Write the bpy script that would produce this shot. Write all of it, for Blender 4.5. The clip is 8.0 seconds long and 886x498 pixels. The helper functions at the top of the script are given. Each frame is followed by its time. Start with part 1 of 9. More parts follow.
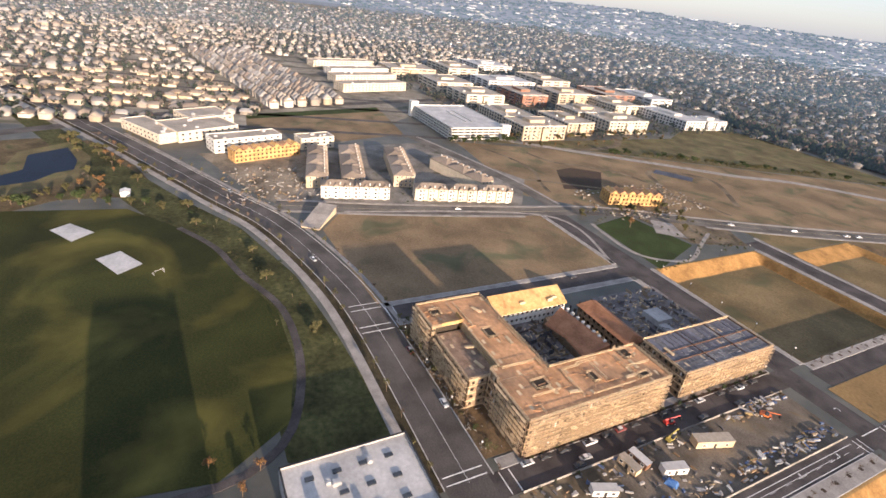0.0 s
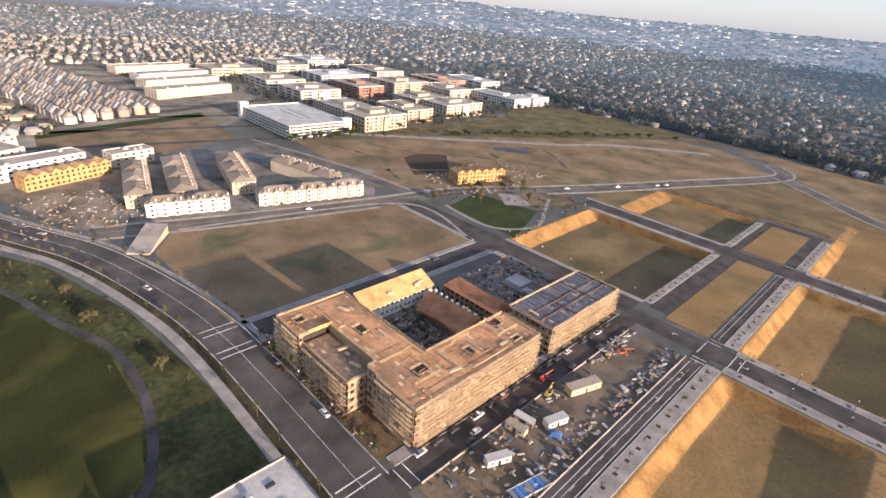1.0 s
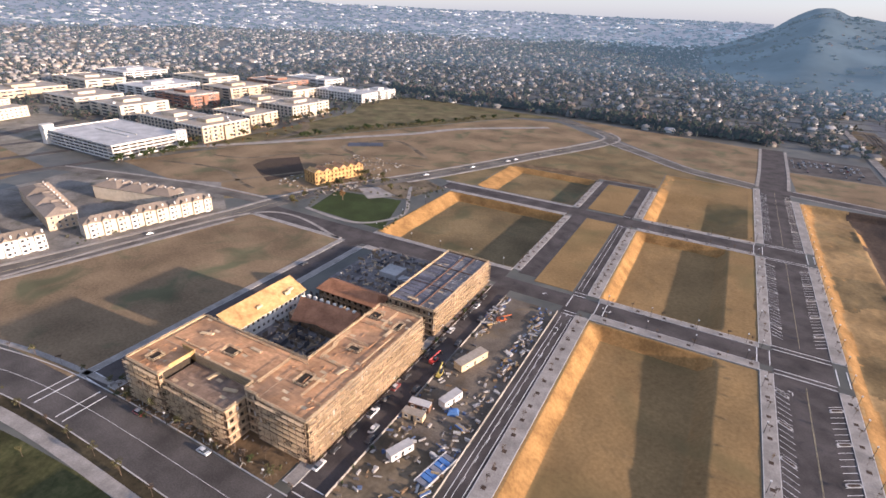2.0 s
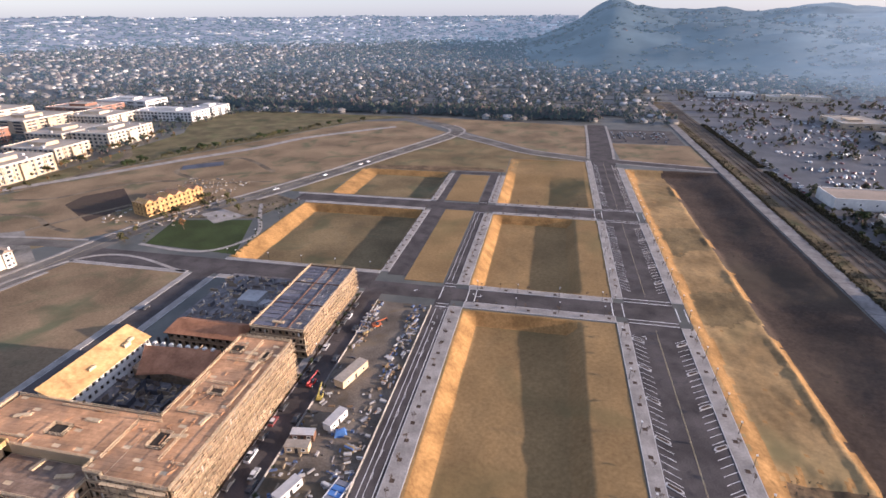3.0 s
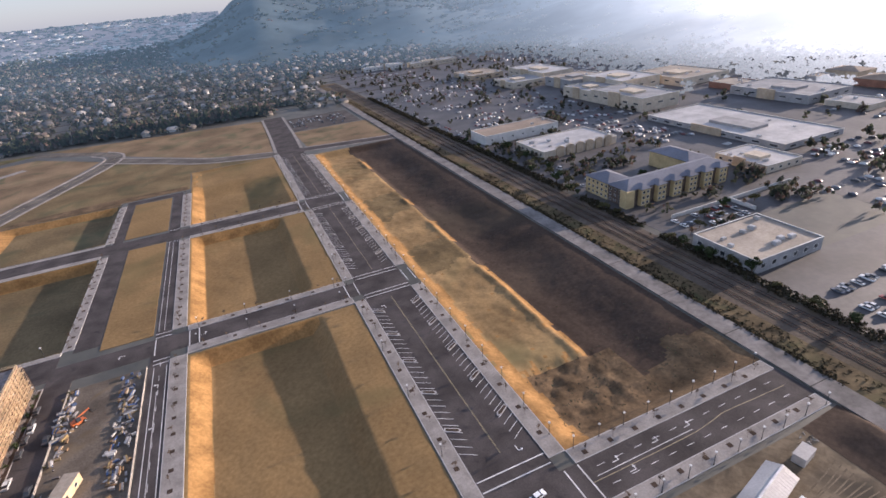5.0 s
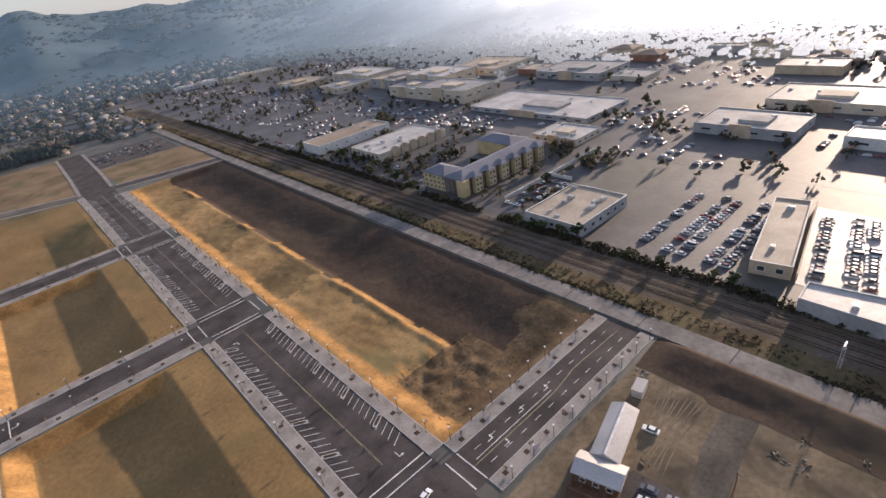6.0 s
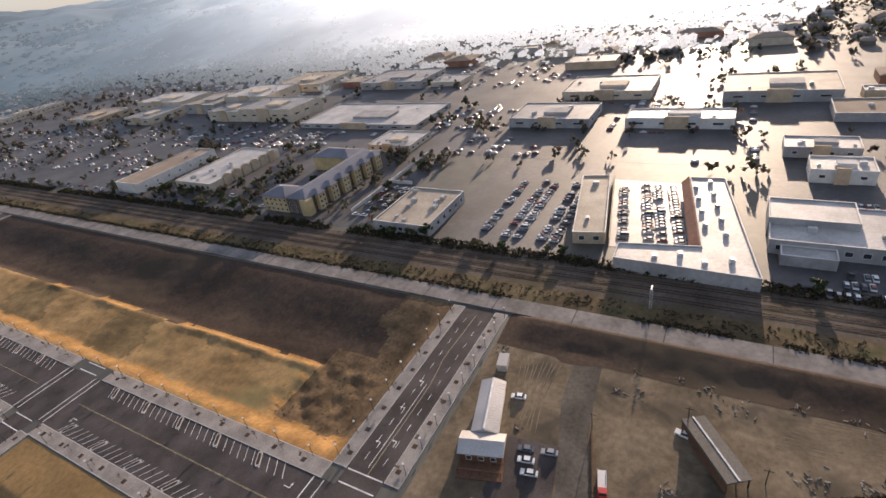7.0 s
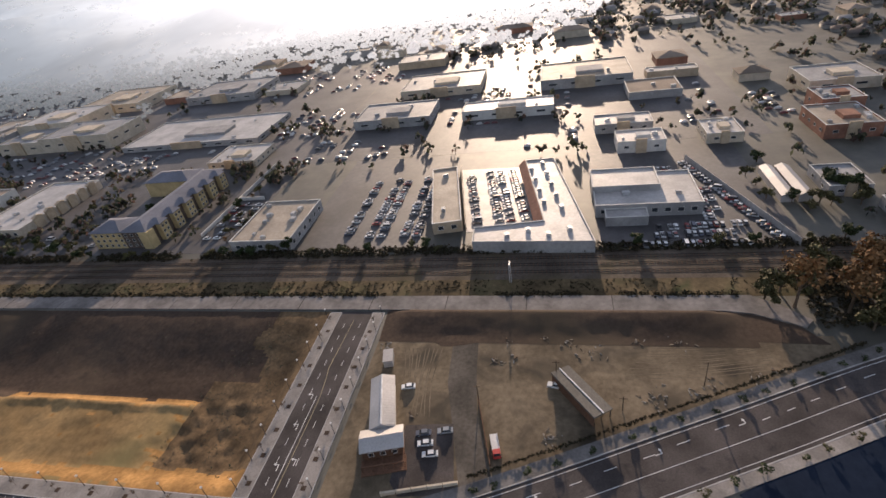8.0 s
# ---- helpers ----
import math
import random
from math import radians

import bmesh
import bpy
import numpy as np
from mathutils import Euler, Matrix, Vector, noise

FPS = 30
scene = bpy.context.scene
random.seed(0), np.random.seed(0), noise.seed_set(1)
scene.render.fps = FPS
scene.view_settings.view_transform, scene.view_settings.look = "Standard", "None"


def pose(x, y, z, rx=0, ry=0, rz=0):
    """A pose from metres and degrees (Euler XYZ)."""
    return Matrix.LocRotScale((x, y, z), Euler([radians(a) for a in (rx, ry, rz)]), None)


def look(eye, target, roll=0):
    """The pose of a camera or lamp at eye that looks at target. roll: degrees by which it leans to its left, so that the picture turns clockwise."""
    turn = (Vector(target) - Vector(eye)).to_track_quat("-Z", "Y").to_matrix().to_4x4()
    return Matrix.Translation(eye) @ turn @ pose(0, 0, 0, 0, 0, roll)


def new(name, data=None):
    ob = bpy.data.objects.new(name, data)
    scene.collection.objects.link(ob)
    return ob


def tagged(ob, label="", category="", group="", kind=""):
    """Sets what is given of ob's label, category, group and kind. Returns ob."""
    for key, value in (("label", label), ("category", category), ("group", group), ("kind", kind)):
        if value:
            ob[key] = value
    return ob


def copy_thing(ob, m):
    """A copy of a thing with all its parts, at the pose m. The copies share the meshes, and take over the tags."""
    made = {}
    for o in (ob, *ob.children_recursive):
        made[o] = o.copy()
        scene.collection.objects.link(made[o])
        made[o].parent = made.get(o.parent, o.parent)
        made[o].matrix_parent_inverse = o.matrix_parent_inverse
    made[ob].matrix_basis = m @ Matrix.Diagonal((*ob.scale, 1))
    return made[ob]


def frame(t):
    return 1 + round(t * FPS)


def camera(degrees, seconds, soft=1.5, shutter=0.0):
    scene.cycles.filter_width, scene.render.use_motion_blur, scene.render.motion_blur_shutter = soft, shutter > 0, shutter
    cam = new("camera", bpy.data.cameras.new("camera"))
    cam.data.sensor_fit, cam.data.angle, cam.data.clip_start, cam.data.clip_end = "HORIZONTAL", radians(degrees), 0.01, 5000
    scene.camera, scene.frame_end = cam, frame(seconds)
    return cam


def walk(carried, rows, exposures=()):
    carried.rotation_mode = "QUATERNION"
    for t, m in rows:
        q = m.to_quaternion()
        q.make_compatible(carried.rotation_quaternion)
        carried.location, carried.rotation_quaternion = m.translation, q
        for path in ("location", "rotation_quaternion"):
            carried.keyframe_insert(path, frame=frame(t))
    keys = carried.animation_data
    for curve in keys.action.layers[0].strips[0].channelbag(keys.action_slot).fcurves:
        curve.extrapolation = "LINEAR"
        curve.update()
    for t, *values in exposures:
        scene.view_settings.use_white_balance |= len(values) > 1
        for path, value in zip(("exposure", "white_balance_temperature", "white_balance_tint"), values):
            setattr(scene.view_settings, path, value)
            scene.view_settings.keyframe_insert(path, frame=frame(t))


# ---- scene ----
cam = camera(82.11, 8.0, soft=1.6)
ROWS = [
    (0.0, pose(1.25, -19.52, 135.40, 62.91, -6.59, 63.65)),
    (0.5, pose(-1.97, -16.92, 132.75, 63.63, -5.90, 54.62)),
    (1.0, pose(-2.33, -14.53, 130.50, 64.24, -5.06, 45.69)),
    (1.5, pose(-2.31, -12.78, 128.12, 64.80, -3.92, 36.79)),
    (1.7, pose(-2.44, -12.26, 127.20, 64.87, -3.32, 33.62)),
    (2.8, pose(-1.38, -6.32, 123.88, 65.78, -0.27, 15.10)),
    (3.0, pose(-0.97, -4.67, 123.22, 65.77, 0.35, 11.65)),
    (3.5, pose(0.00, 0.00, 121.00, 65.43, 1.67, 3.00)),
    (4.0, pose(1.18, 3.61, 119.03, 64.91, 2.77, -6.08)),
    (4.5, pose(1.87, 5.11, 118.84, 64.22, 3.75, -15.38)),
    (4.7, pose(2.29, 4.71, 119.06, 63.83, 4.39, -18.68)),
    (5.8, pose(9.19, 2.43, 120.32, 61.63, 7.37, -38.88)),
    (6.0, pose(9.66, 2.24, 120.17, 61.29, 7.79, -42.67)),
    (6.5, pose(8.85, 1.24, 119.70, 60.69, 8.25, -52.11)),
    (7.0, pose(6.09, -0.71, 121.80, 59.77, 8.38, -61.91)),
    (7.5, pose(2.61, -0.93, 124.47, 58.55, 8.16, -70.75)),
    (8.0, pose(0.82, -1.22, 124.64, 57.30, 8.15, -79.95)),
]
EXPOSURES = [(0.0, 1.3, 5950, 19), (3.5, 1.2, 5500, 25), (4.5, 1.1, 5500, 24), (6.0, 0.92, 5900, 21), (7.0, 0.84, 6100, 20), (8.0, 0.66, 6150, 20)]
walk(cam, ROWS, EXPOSURES)

# ---- world, sun ----
SUN_AZ, SUN_EL = radians(3.5), radians(11.0)      # azimuth from +x towards +y
SUN_WAY = Vector((math.cos(SUN_AZ) * math.cos(SUN_EL), math.sin(SUN_AZ) * math.cos(SUN_EL), math.sin(SUN_EL)))
world = bpy.data.worlds.new("sky")
scene.world = world
world.use_nodes = True
wn, wl = world.node_tree.nodes, world.node_tree.links
sky = wn.new("ShaderNodeTexSky")
sky.sky_type, sky.sun_disc = "NISHITA", False
sky.sun_elevation, sky.sun_rotation = SUN_EL, math.pi / 2 - SUN_AZ
sky.air_density, sky.dust_density, sky.ozone_density = 1.0, 1.0, 1.0
# the clear sky dimmed by a uniform winter haze
dim = wn.new("ShaderNodeVectorMath")
dim.operation = "SCALE"
dim.inputs["Scale"].default_value = 0.052
veil = wn.new("ShaderNodeVectorMath")
veil.operation = "ADD"
veil.inputs[1].default_value = (0.162, 0.174, 0.192)
wl.new(sky.outputs[0], dim.inputs[0])
wl.new(dim.outputs[0], veil.inputs[0])
wl.new(veil.outputs[0], wn["Background"].inputs[0])
wn["Background"].inputs[1].default_value = 1.0
sun_data = bpy.data.lights.new("sun", "SUN")
sun_data.energy, sun_data.angle, sun_data.color = 5.0, radians(0.8), (1.0, 0.775, 0.515)
sun_lamp = new("sun", sun_data)
sun_lamp.matrix_world = look(SUN_WAY * 500, (0, 0, 0))

# ---- materials ----


def surface(name, low, high, scale=1.0, rough=0.85, bump=0.0, metal=0.0, broad=0.25, vary=0.0, island=0.0, broad_scale=0.06, spec=0.14, stains=None):
    """A two-scale procedural surface: fine grain between the colours low and high, broad blotches, relief, and variation by object or by island."""
    m = bpy.data.materials.new(name)
    m.use_nodes = True
    n, k = m.node_tree.nodes, m.node_tree.links
    b = n["Principled BSDF"]
    b.inputs["Roughness"].default_value, b.inputs["Metallic"].default_value = rough, metal
    b.inputs["Specular IOR Level"].default_value = spec
    geo = n.new("ShaderNodeNewGeometry")
    fine = n.new("ShaderNodeTexNoise")
    fine.inputs["Scale"].default_value, fine.inputs["Detail"].default_value, fine.inputs["Roughness"].default_value = scale, 6, 0.65
    wide = n.new("ShaderNodeTexNoise")
    wide.inputs["Scale"].default_value, wide.inputs["Detail"].default_value = broad_scale, 4
    k.new(geo.outputs["Position"], fine.inputs["Vector"])
    k.new(geo.outputs["Position"], wide.inputs["Vector"])
    ramp = n.new("ShaderNodeValToRGB")
    ramp.color_ramp.elements[0].position, ramp.color_ramp.elements[1].position = 0.3, 0.7
    ramp.color_ramp.elements[0].color, ramp.color_ramp.elements[1].color = (*low, 1), (*high, 1)
    k.new(fine.outputs["Fac"], ramp.inputs["Fac"])
    out = ramp.outputs["Color"]
    level = n.new("ShaderNodeMapRange")
    level.inputs["From Min"].default_value, level.inputs["From Max"].default_value = 0.35, 0.65
    level.inputs["To Min"].default_value, level.inputs["To Max"].default_value = 1 - broad, 1 + broad
    k.new(wide.outputs["Fac"], level.inputs["Value"])
    value = level.outputs["Result"]
    if vary or island:
        src = geo.outputs["Random Per Island"] if island else n.new("ShaderNodeObjectInfo").outputs["Random"]
        more = n.new("ShaderNodeMapRange")
        amount = vary or island
        more.inputs["To Min"].default_value, more.inputs["To Max"].default_value = 1 - amount, 1 + amount
        k.new(src, more.inputs["Value"])
        times = n.new("ShaderNodeMath")
        times.operation = "MULTIPLY"
        k.new(value, times.inputs[0])
        k.new(more.outputs["Result"], times.inputs[1])
        value = times.outputs[0]
    if stains:
        blot = n.new("ShaderNodeTexNoise")
        blot.inputs["Scale"].default_value, blot.inputs["Detail"].default_value, blot.inputs["Distortion"].default_value = stains[1], 5, 0.6
        k.new(geo.outputs["Position"], blot.inputs["Vector"])
        edge = n.new("ShaderNodeMapRange")
        edge.inputs["From Min"].default_value, edge.inputs["From Max"].default_value = stains[2], stains[2] + 0.16
        k.new(blot.outputs["Fac"], edge.inputs["Value"])
        mix = n.new("ShaderNodeMix")
        mix.data_type = "RGBA"
        k.new(edge.outputs["Result"], mix.inputs["Factor"])
        k.new(out, mix.inputs["A"])
        mix.inputs["B"].default_value = (*stains[0], 1)
        out = mix.outputs["Result"]
    hsv = n.new("ShaderNodeHueSaturation")
    k.new(out, hsv.inputs["Color"])
    k.new(value, hsv.inputs["Value"])
    k.new(hsv.outputs["Color"], b.inputs["Base Color"])
    if bump:
        bm_node = n.new("ShaderNodeBump")
        bm_node.inputs["Strength"].default_value, bm_node.inputs["Distance"].default_value = 0.6, bump
        k.new(fine.outputs["Fac"], bm_node.inputs["Height"])
        k.new(bm_node.outputs["Normal"], b.inputs["Normal"])
    return m


def colour_pick(name, colours, rough=0.6, spec=0.4, metal=0.0, per_island=False, grain=0.12, scale=1.5):
    """Picks one of several colours by object (or by island), with fine grain over it."""
    m = bpy.data.materials.new(name)
    m.use_nodes = True
    n, k = m.node_tree.nodes, m.node_tree.links
    b = n["Principled BSDF"]
    b.inputs["Roughness"].default_value, b.inputs["Specular IOR Level"].default_value, b.inputs["Metallic"].default_value = rough, spec, metal
    geo = n.new("ShaderNodeNewGeometry")
    src = geo.outputs["Random Per Island"] if per_island else n.new("ShaderNodeObjectInfo").outputs["Random"]
    ramp = n.new("ShaderNodeValToRGB")
    ramp.color_ramp.interpolation = "CONSTANT"
    while len(ramp.color_ramp.elements) < len(colours):
        ramp.color_ramp.elements.new(0.5)
    for i, c in enumerate(colours):
        ramp.color_ramp.elements[i].position, ramp.color_ramp.elements[i].color = i / len(colours), (*c, 1)
    k.new(src, ramp.inputs["Fac"])
    fine = n.new("ShaderNodeTexNoise")
    fine.inputs["Scale"].default_value, fine.inputs["Detail"].default_value = scale, 5
    k.new(geo.outputs["Position"], fine.inputs["Vector"])
    level = n.new("ShaderNodeMapRange")
    level.inputs["To Min"].default_value, level.inputs["To Max"].default_value = 1 - 2 * grain, 1 + 2 * grain
    k.new(fine.outputs["Fac"], level.inputs["Value"])
    hsv = n.new("ShaderNodeHueSaturation")
    k.new(ramp.outputs["Color"], hsv.inputs["Color"])
    k.new(level.outputs["Result"], hsv.inputs["Value"])
    k.new(hsv.outputs["Color"], b.inputs["Base Color"])
    return m


ASPHALT = surface("asphalt", (0.050, 0.043, 0.041), (0.088, 0.076, 0.072), 2.5, 0.85, 0.01, broad=0.3, broad_scale=0.09, stains=((0.035, 0.033, 0.034), 0.25, 0.6))
ASPHALT_OLD = surface("worn_asphalt", (0.058, 0.051, 0.047), (0.104, 0.093, 0.086), 2.0, 0.88, 0.01, broad=0.3, broad_scale=0.07)
CONCRETE = surface("concrete", (0.215, 0.195, 0.176), (0.315, 0.287, 0.26), 1.6, 0.85, 0.005, broad=0.2, broad_scale=0.15)
DIG_SOIL = surface("dug_brown_soil", (0.082, 0.056, 0.032), (0.165, 0.112, 0.062), 0.7, 0.95, 0.15, broad=0.35, broad_scale=0.12)
KERB = surface("kerb_concrete", (0.36, 0.345, 0.325), (0.48, 0.46, 0.44), 2.0, 0.85, 0.0, broad=0.15, broad_scale=0.2)
DUST = surface("dusty_dirt", (0.112, 0.087, 0.057), (0.195, 0.154, 0.104), 0.5, 0.95, 0.05, broad=0.35, broad_scale=0.05, stains=((0.070, 0.058, 0.042), 0.07, 0.52))
CANAL = surface("canal_concrete", (0.135, 0.125, 0.118), (0.22, 0.204, 0.192), 0.5, 0.85, 0.02, broad=0.25, broad_scale=0.1)
PAINT_WHITE = surface("white_road_paint", (0.55, 0.54, 0.52), (0.75, 0.74, 0.72), 4.0, 0.7, broad=0.2, broad_scale=0.3)
PAINT_YELLOW = surface("yellow_road_paint", (0.28, 0.235, 0.14), (0.42, 0.36, 0.23), 4.0, 0.7, broad=0.2, broad_scale=0.3)
DRY_GRASS = surface("dry_grass", (0.088, 0.074, 0.038), (0.150, 0.122, 0.062), 0.9, 0.95, 0.06, broad=0.3, broad_scale=0.045, stains=((0.080, 0.080, 0.036), 0.05, 0.52))
LOT_SOIL = surface("bare_lot_soil", (0.172, 0.110, 0.047), (0.265, 0.174, 0.078), 0.7, 0.95, 0.04, broad=0.13, broad_scale=0.03, stains=((0.158, 0.120, 0.052), 0.02, 0.52))
LOT_OLIVE = surface("weedy_lot_soil", (0.122, 0.088, 0.044), (0.192, 0.142, 0.074), 0.7, 0.95, 0.05, broad=0.25, broad_scale=0.03, stains=((0.105, 0.092, 0.048), 0.035, 0.5))
FIELD_SOIL = surface("field_soil", (0.145, 0.102, 0.060), (0.235, 0.168, 0.10), 0.8, 0.95, 0.08, broad=0.25, broad_scale=0.03, stains=((0.105, 0.10, 0.055), 0.04, 0.52))
CLAY = surface("bank_clay", (0.21, 0.118, 0.042), (0.33, 0.19, 0.072), 0.8, 0.95, 0.15, broad=0.25, broad_scale=0.1)
GOLD_SOIL = surface("golden_bench_soil", (0.205, 0.134, 0.060), (0.315, 0.208, 0.095), 0.6, 0.95, 0.1, broad=0.28, broad_scale=0.035, stains=((0.15, 0.12, 0.055), 0.022, 0.53))
PATCH_SOIL = surface("darker_bench_soil", (0.125, 0.088, 0.042), (0.20, 0.142, 0.068), 0.6, 0.95, 0.1, broad=0.3, broad_scale=0.05)
MUD = surface("dark_soil", (0.044, 0.031, 0.023), (0.080, 0.056, 0.041), 0.6, 0.95, 0.1, broad=0.18, broad_scale=0.025, stains=((0.066, 0.050, 0.034), 0.012, 0.55))
GRAVEL = surface("yard_gravel", (0.088, 0.072, 0.056), (0.165, 0.139, 0.110), 1.5, 0.95, 0.05, broad=0.3, broad_scale=0.09, stains=((0.13, 0.10, 0.065), 0.08, 0.55))
TURF = surface("sports_turf", (0.018, 0.022, 0.005), (0.040, 0.041, 0.011), 1.2, 0.9, 0.04, broad=0.35, broad_scale=0.02, stains=((0.090, 0.080, 0.020), 0.018, 0.5))
LAWN = surface("lawn", (0.022, 0.034, 0.010), (0.048, 0.062, 0.020), 1.5, 0.9, 0.04, broad=0.25, broad_scale=0.05)
SCRUB = surface("scrubby_verge", (0.030, 0.026, 0.015), (0.075, 0.058, 0.033), 0.5, 0.95, 0.15, broad=0.4, broad_scale=0.06)
BALLAST = surface("grassy_ballast", (0.066, 0.052, 0.040), (0.125, 0.102, 0.080), 0.7, 0.95, 0.08, broad=0.3, broad_scale=0.06, stains=((0.085, 0.068, 0.042), 0.05, 0.53))
SCRUB_DRY = surface("dry_scrub", (0.070, 0.052, 0.028), (0.135, 0.102, 0.056), 0.5, 0.95, 0.15, broad=0.4, broad_scale=0.06, stains=((0.05, 0.05, 0.022), 0.06, 0.53))
VERGE_GREEN = surface("rough_green_verge", (0.028, 0.034, 0.012), (0.078, 0.072, 0.030), 0.4, 0.95, 0.12, broad=0.4, broad_scale=0.05)
SUBURB = surface("suburban_ground", (0.035, 0.036, 0.028), (0.095, 0.088, 0.068), 0.06, 0.64, 0.0, broad=0.3, broad_scale=0.012, spec=0.7)
WATER = surface("pond_water", (0.010, 0.016, 0.03), (0.016, 0.024, 0.042), 0.4, 0.45, 0.0, broad=0.1, spec=0.03)


# ---- building tools ----
class Geo:
    """Collects vertices and faces of one mesh."""

    def __init__(self):
        self.v, self.f, self.s = [], [], []

    def face(self, pts, slot=0):
        i = len(self.v)
        self.v += [tuple(p) for p in pts]
        self.f.append(tuple(range(i, i + len(pts))))
        self.s.append(slot)

    def prism(self, poly, z0, z1, slot=0):
        """An upright prism over a polygon that runs counterclockwise."""
        i, n = len(self.v), len(poly)
        self.v += [(x, y, z0) for x, y in poly] + [(x, y, z1) for x, y in poly]
        self.f += [tuple(i + a for a in reversed(range(n))), tuple(i + n + a for a in range(n))]
        self.f += [(i + a, i + (a + 1) % n, i + n + (a + 1) % n, i + n + a) for a in range(n)]
        self.s += [slot] * (n + 2)
        return self

    def tray(self, x0, x1, y0, y1, z0, h, rim, t=0.35):
        """One shell: walls, a parapet top, its inner sides and the floor behind it."""
        o = [(x0, y0), (x1, y0), (x1, y1), (x0, y1)]
        n = [(x0 + t, y0 + t), (x1 - t, y0 + t), (x1 - t, y1 - t), (x0 + t, y1 - t)]
        i = len(self.v)
        self.v += [(*p, z0) for p in o] + [(*p, z0 + h) for p in o] + [(*p, z0 + h) for p in n] + [(*p, z0 + h - rim) for p in n]
        for a in range(4):
            b = (a + 1) % 4
            self.f += [(i + a, i + b, i + 4 + b, i + 4 + a), (i + 4 + a, i + 4 + b, i + 8 + b, i + 8 + a), (i + 8 + a, i + 8 + b, i + 12 + b, i + 12 + a)]
            self.s += [0] * 3
        self.f += [(i + 3, i + 2, i + 1, i), (i + 12, i + 13, i + 14, i + 15)]
        self.s += [0] * 2
        return self

    def box(self, x0, x1, y0, y1, z0, z1, slot=0):
        return self.prism([(x0, y0), (x1, y0), (x1, y1), (x0, y1)], z0, z1, slot)

    def hull(self, low, high, slot=0):
        """A closed form between two rings of points of the same number."""
        i, n = len(self.v), len(low)
        self.v += [tuple(p) for p in low] + [tuple(p) for p in high]
        self.f += [tuple(i + a for a in reversed(range(n))), tuple(i + n + a for a in range(n))]
        self.f += [(i + a, i + (a + 1) % n, i + n + (a + 1) % n, i + n + a) for a in range(n)]
        self.s += [slot] * (n + 2)
        return self

    def rod(self, a, b, r0, r1=None, n=6, slot=0):
        """A tapered round rod from a to b."""
        a, b = Vector(a), Vector(b)
        r1 = r0 if r1 is None else r1
        q = (b - a).to_track_quat("Z", "Y")
        ring = [(math.cos(2 * math.pi * j / n), math.sin(2 * math.pi * j / n), 0) for j in range(n)]
        return self.hull([a + q @ (Vector(p) * r0) for p in ring], [b + q @ (Vector(p) * r1) for p in ring], slot)

    def gable(self, x0, x1, y0, y1, z, h, along="x", slot=0, lip=0.25):
        """A pitched roof with gable ends and a thickness lip."""
        if along == "x":
            m = (y0 + y1) / 2
            ring = lambda x: [(x, y0, z - lip), (x, y1, z - lip), (x, y1, z), (x, m, z + h), (x, y0, z)]
            return self.hull(ring(x0), ring(x1), slot)
        m = (x0 + x1) / 2
        ring = lambda y: [(x1, y, z - lip), (x0, y, z - lip), (x0, y, z), (m, y, z + h), (x1, y, z)]
        return self.hull(ring(y0), ring(y1), slot)

    def hip(self, x0, x1, y0, y1, z, h, slot=0, lip=0.25, run=None):
        """A hipped roof with a ridge along the longer side."""
        w, d = x1 - x0, y1 - y0
        r = min(w, d) / 2 if run is None else run
        i = len(self.v)
        if w >= d:
            ridge = [(x0 + r, (y0 + y1) / 2, z + h), (x1 - r, (y0 + y1) / 2, z + h)]
        else:
            ridge = [((x0 + x1) / 2, y0 + r, z + h), ((x0 + x1) / 2, y1 - r, z + h)]
        self.v += [(x0, y0, z - lip), (x1, y0, z - lip), (x1, y1, z - lip), (x0, y1, z - lip), (x0, y0, z), (x1, y0, z), (x1, y1, z), (x0, y1, z), *ridge]
        f = [(3, 2, 1, 0), (0, 1, 5, 4), (1, 2, 6, 5), (2, 3, 7, 6), (3, 0, 4, 7)]
        f += [(4, 5, 9, 8), (5, 6, 9), (6, 7, 8, 9), (7, 4, 8)] if w >= d else [(4, 5, 8), (5, 6, 9, 8), (6, 7, 9), (7, 4, 8, 9)]
        self.f += [tuple(i + a for a in q) for q in f]
        self.s += [slot] * len(f)
        return self

    def add(self, other, m):
        i = len(self.v)
        self.v += [tuple(m @ Vector(p)) for p in other.v]
        self.f += [tuple(i + a for a in q) for q in other.f]
        self.s += other.s
        return self

    def mesh(self, name, *mats, smooth=False):
        me = bpy.data.meshes.new(name)
        me.from_pydata(self.v, [], self.f)
        for m in mats:
            me.materials.append(m)
        if len(mats) > 1:
            me.polygons.foreach_set("material_index", self.s)
        if smooth:
            me.shade_smooth()
        me.update()
        return me


def as_list(mat):
    return mat if isinstance(mat, (list, tuple)) else [mat]


def part(name, geo, mat, parent, label="", kind="", smooth=False):
    """Links a mesh as one part under a thing or a part."""
    data = geo if isinstance(geo, bpy.types.Mesh) else geo.mesh(name, *as_list(mat), smooth=smooth)
    ob = new(name, data)
    ob.parent = parent
    return tagged(ob, label=label, kind=kind)


def thing(name, label, category, group="", kind="", at=(0, 0, 0), rz=0.0):
    """An Empty at a thing's base, to parent its parts."""
    ob = new(name)
    ob.empty_display_size = 0.5
    ob.matrix_basis = pose(*at, 0, 0, rz)
    return tagged(ob, label, category, group, kind)


def single(name, geo, mat, label, category, group="", kind="", at=(0, 0, 0), rz=0.0, smooth=False):
    """A thing that is one mesh."""
    ob = new(name, geo.mesh(name, *as_list(mat), smooth=smooth))
    ob.matrix_basis = pose(*at, 0, 0, rz)
    return tagged(ob, label, category, group, kind)


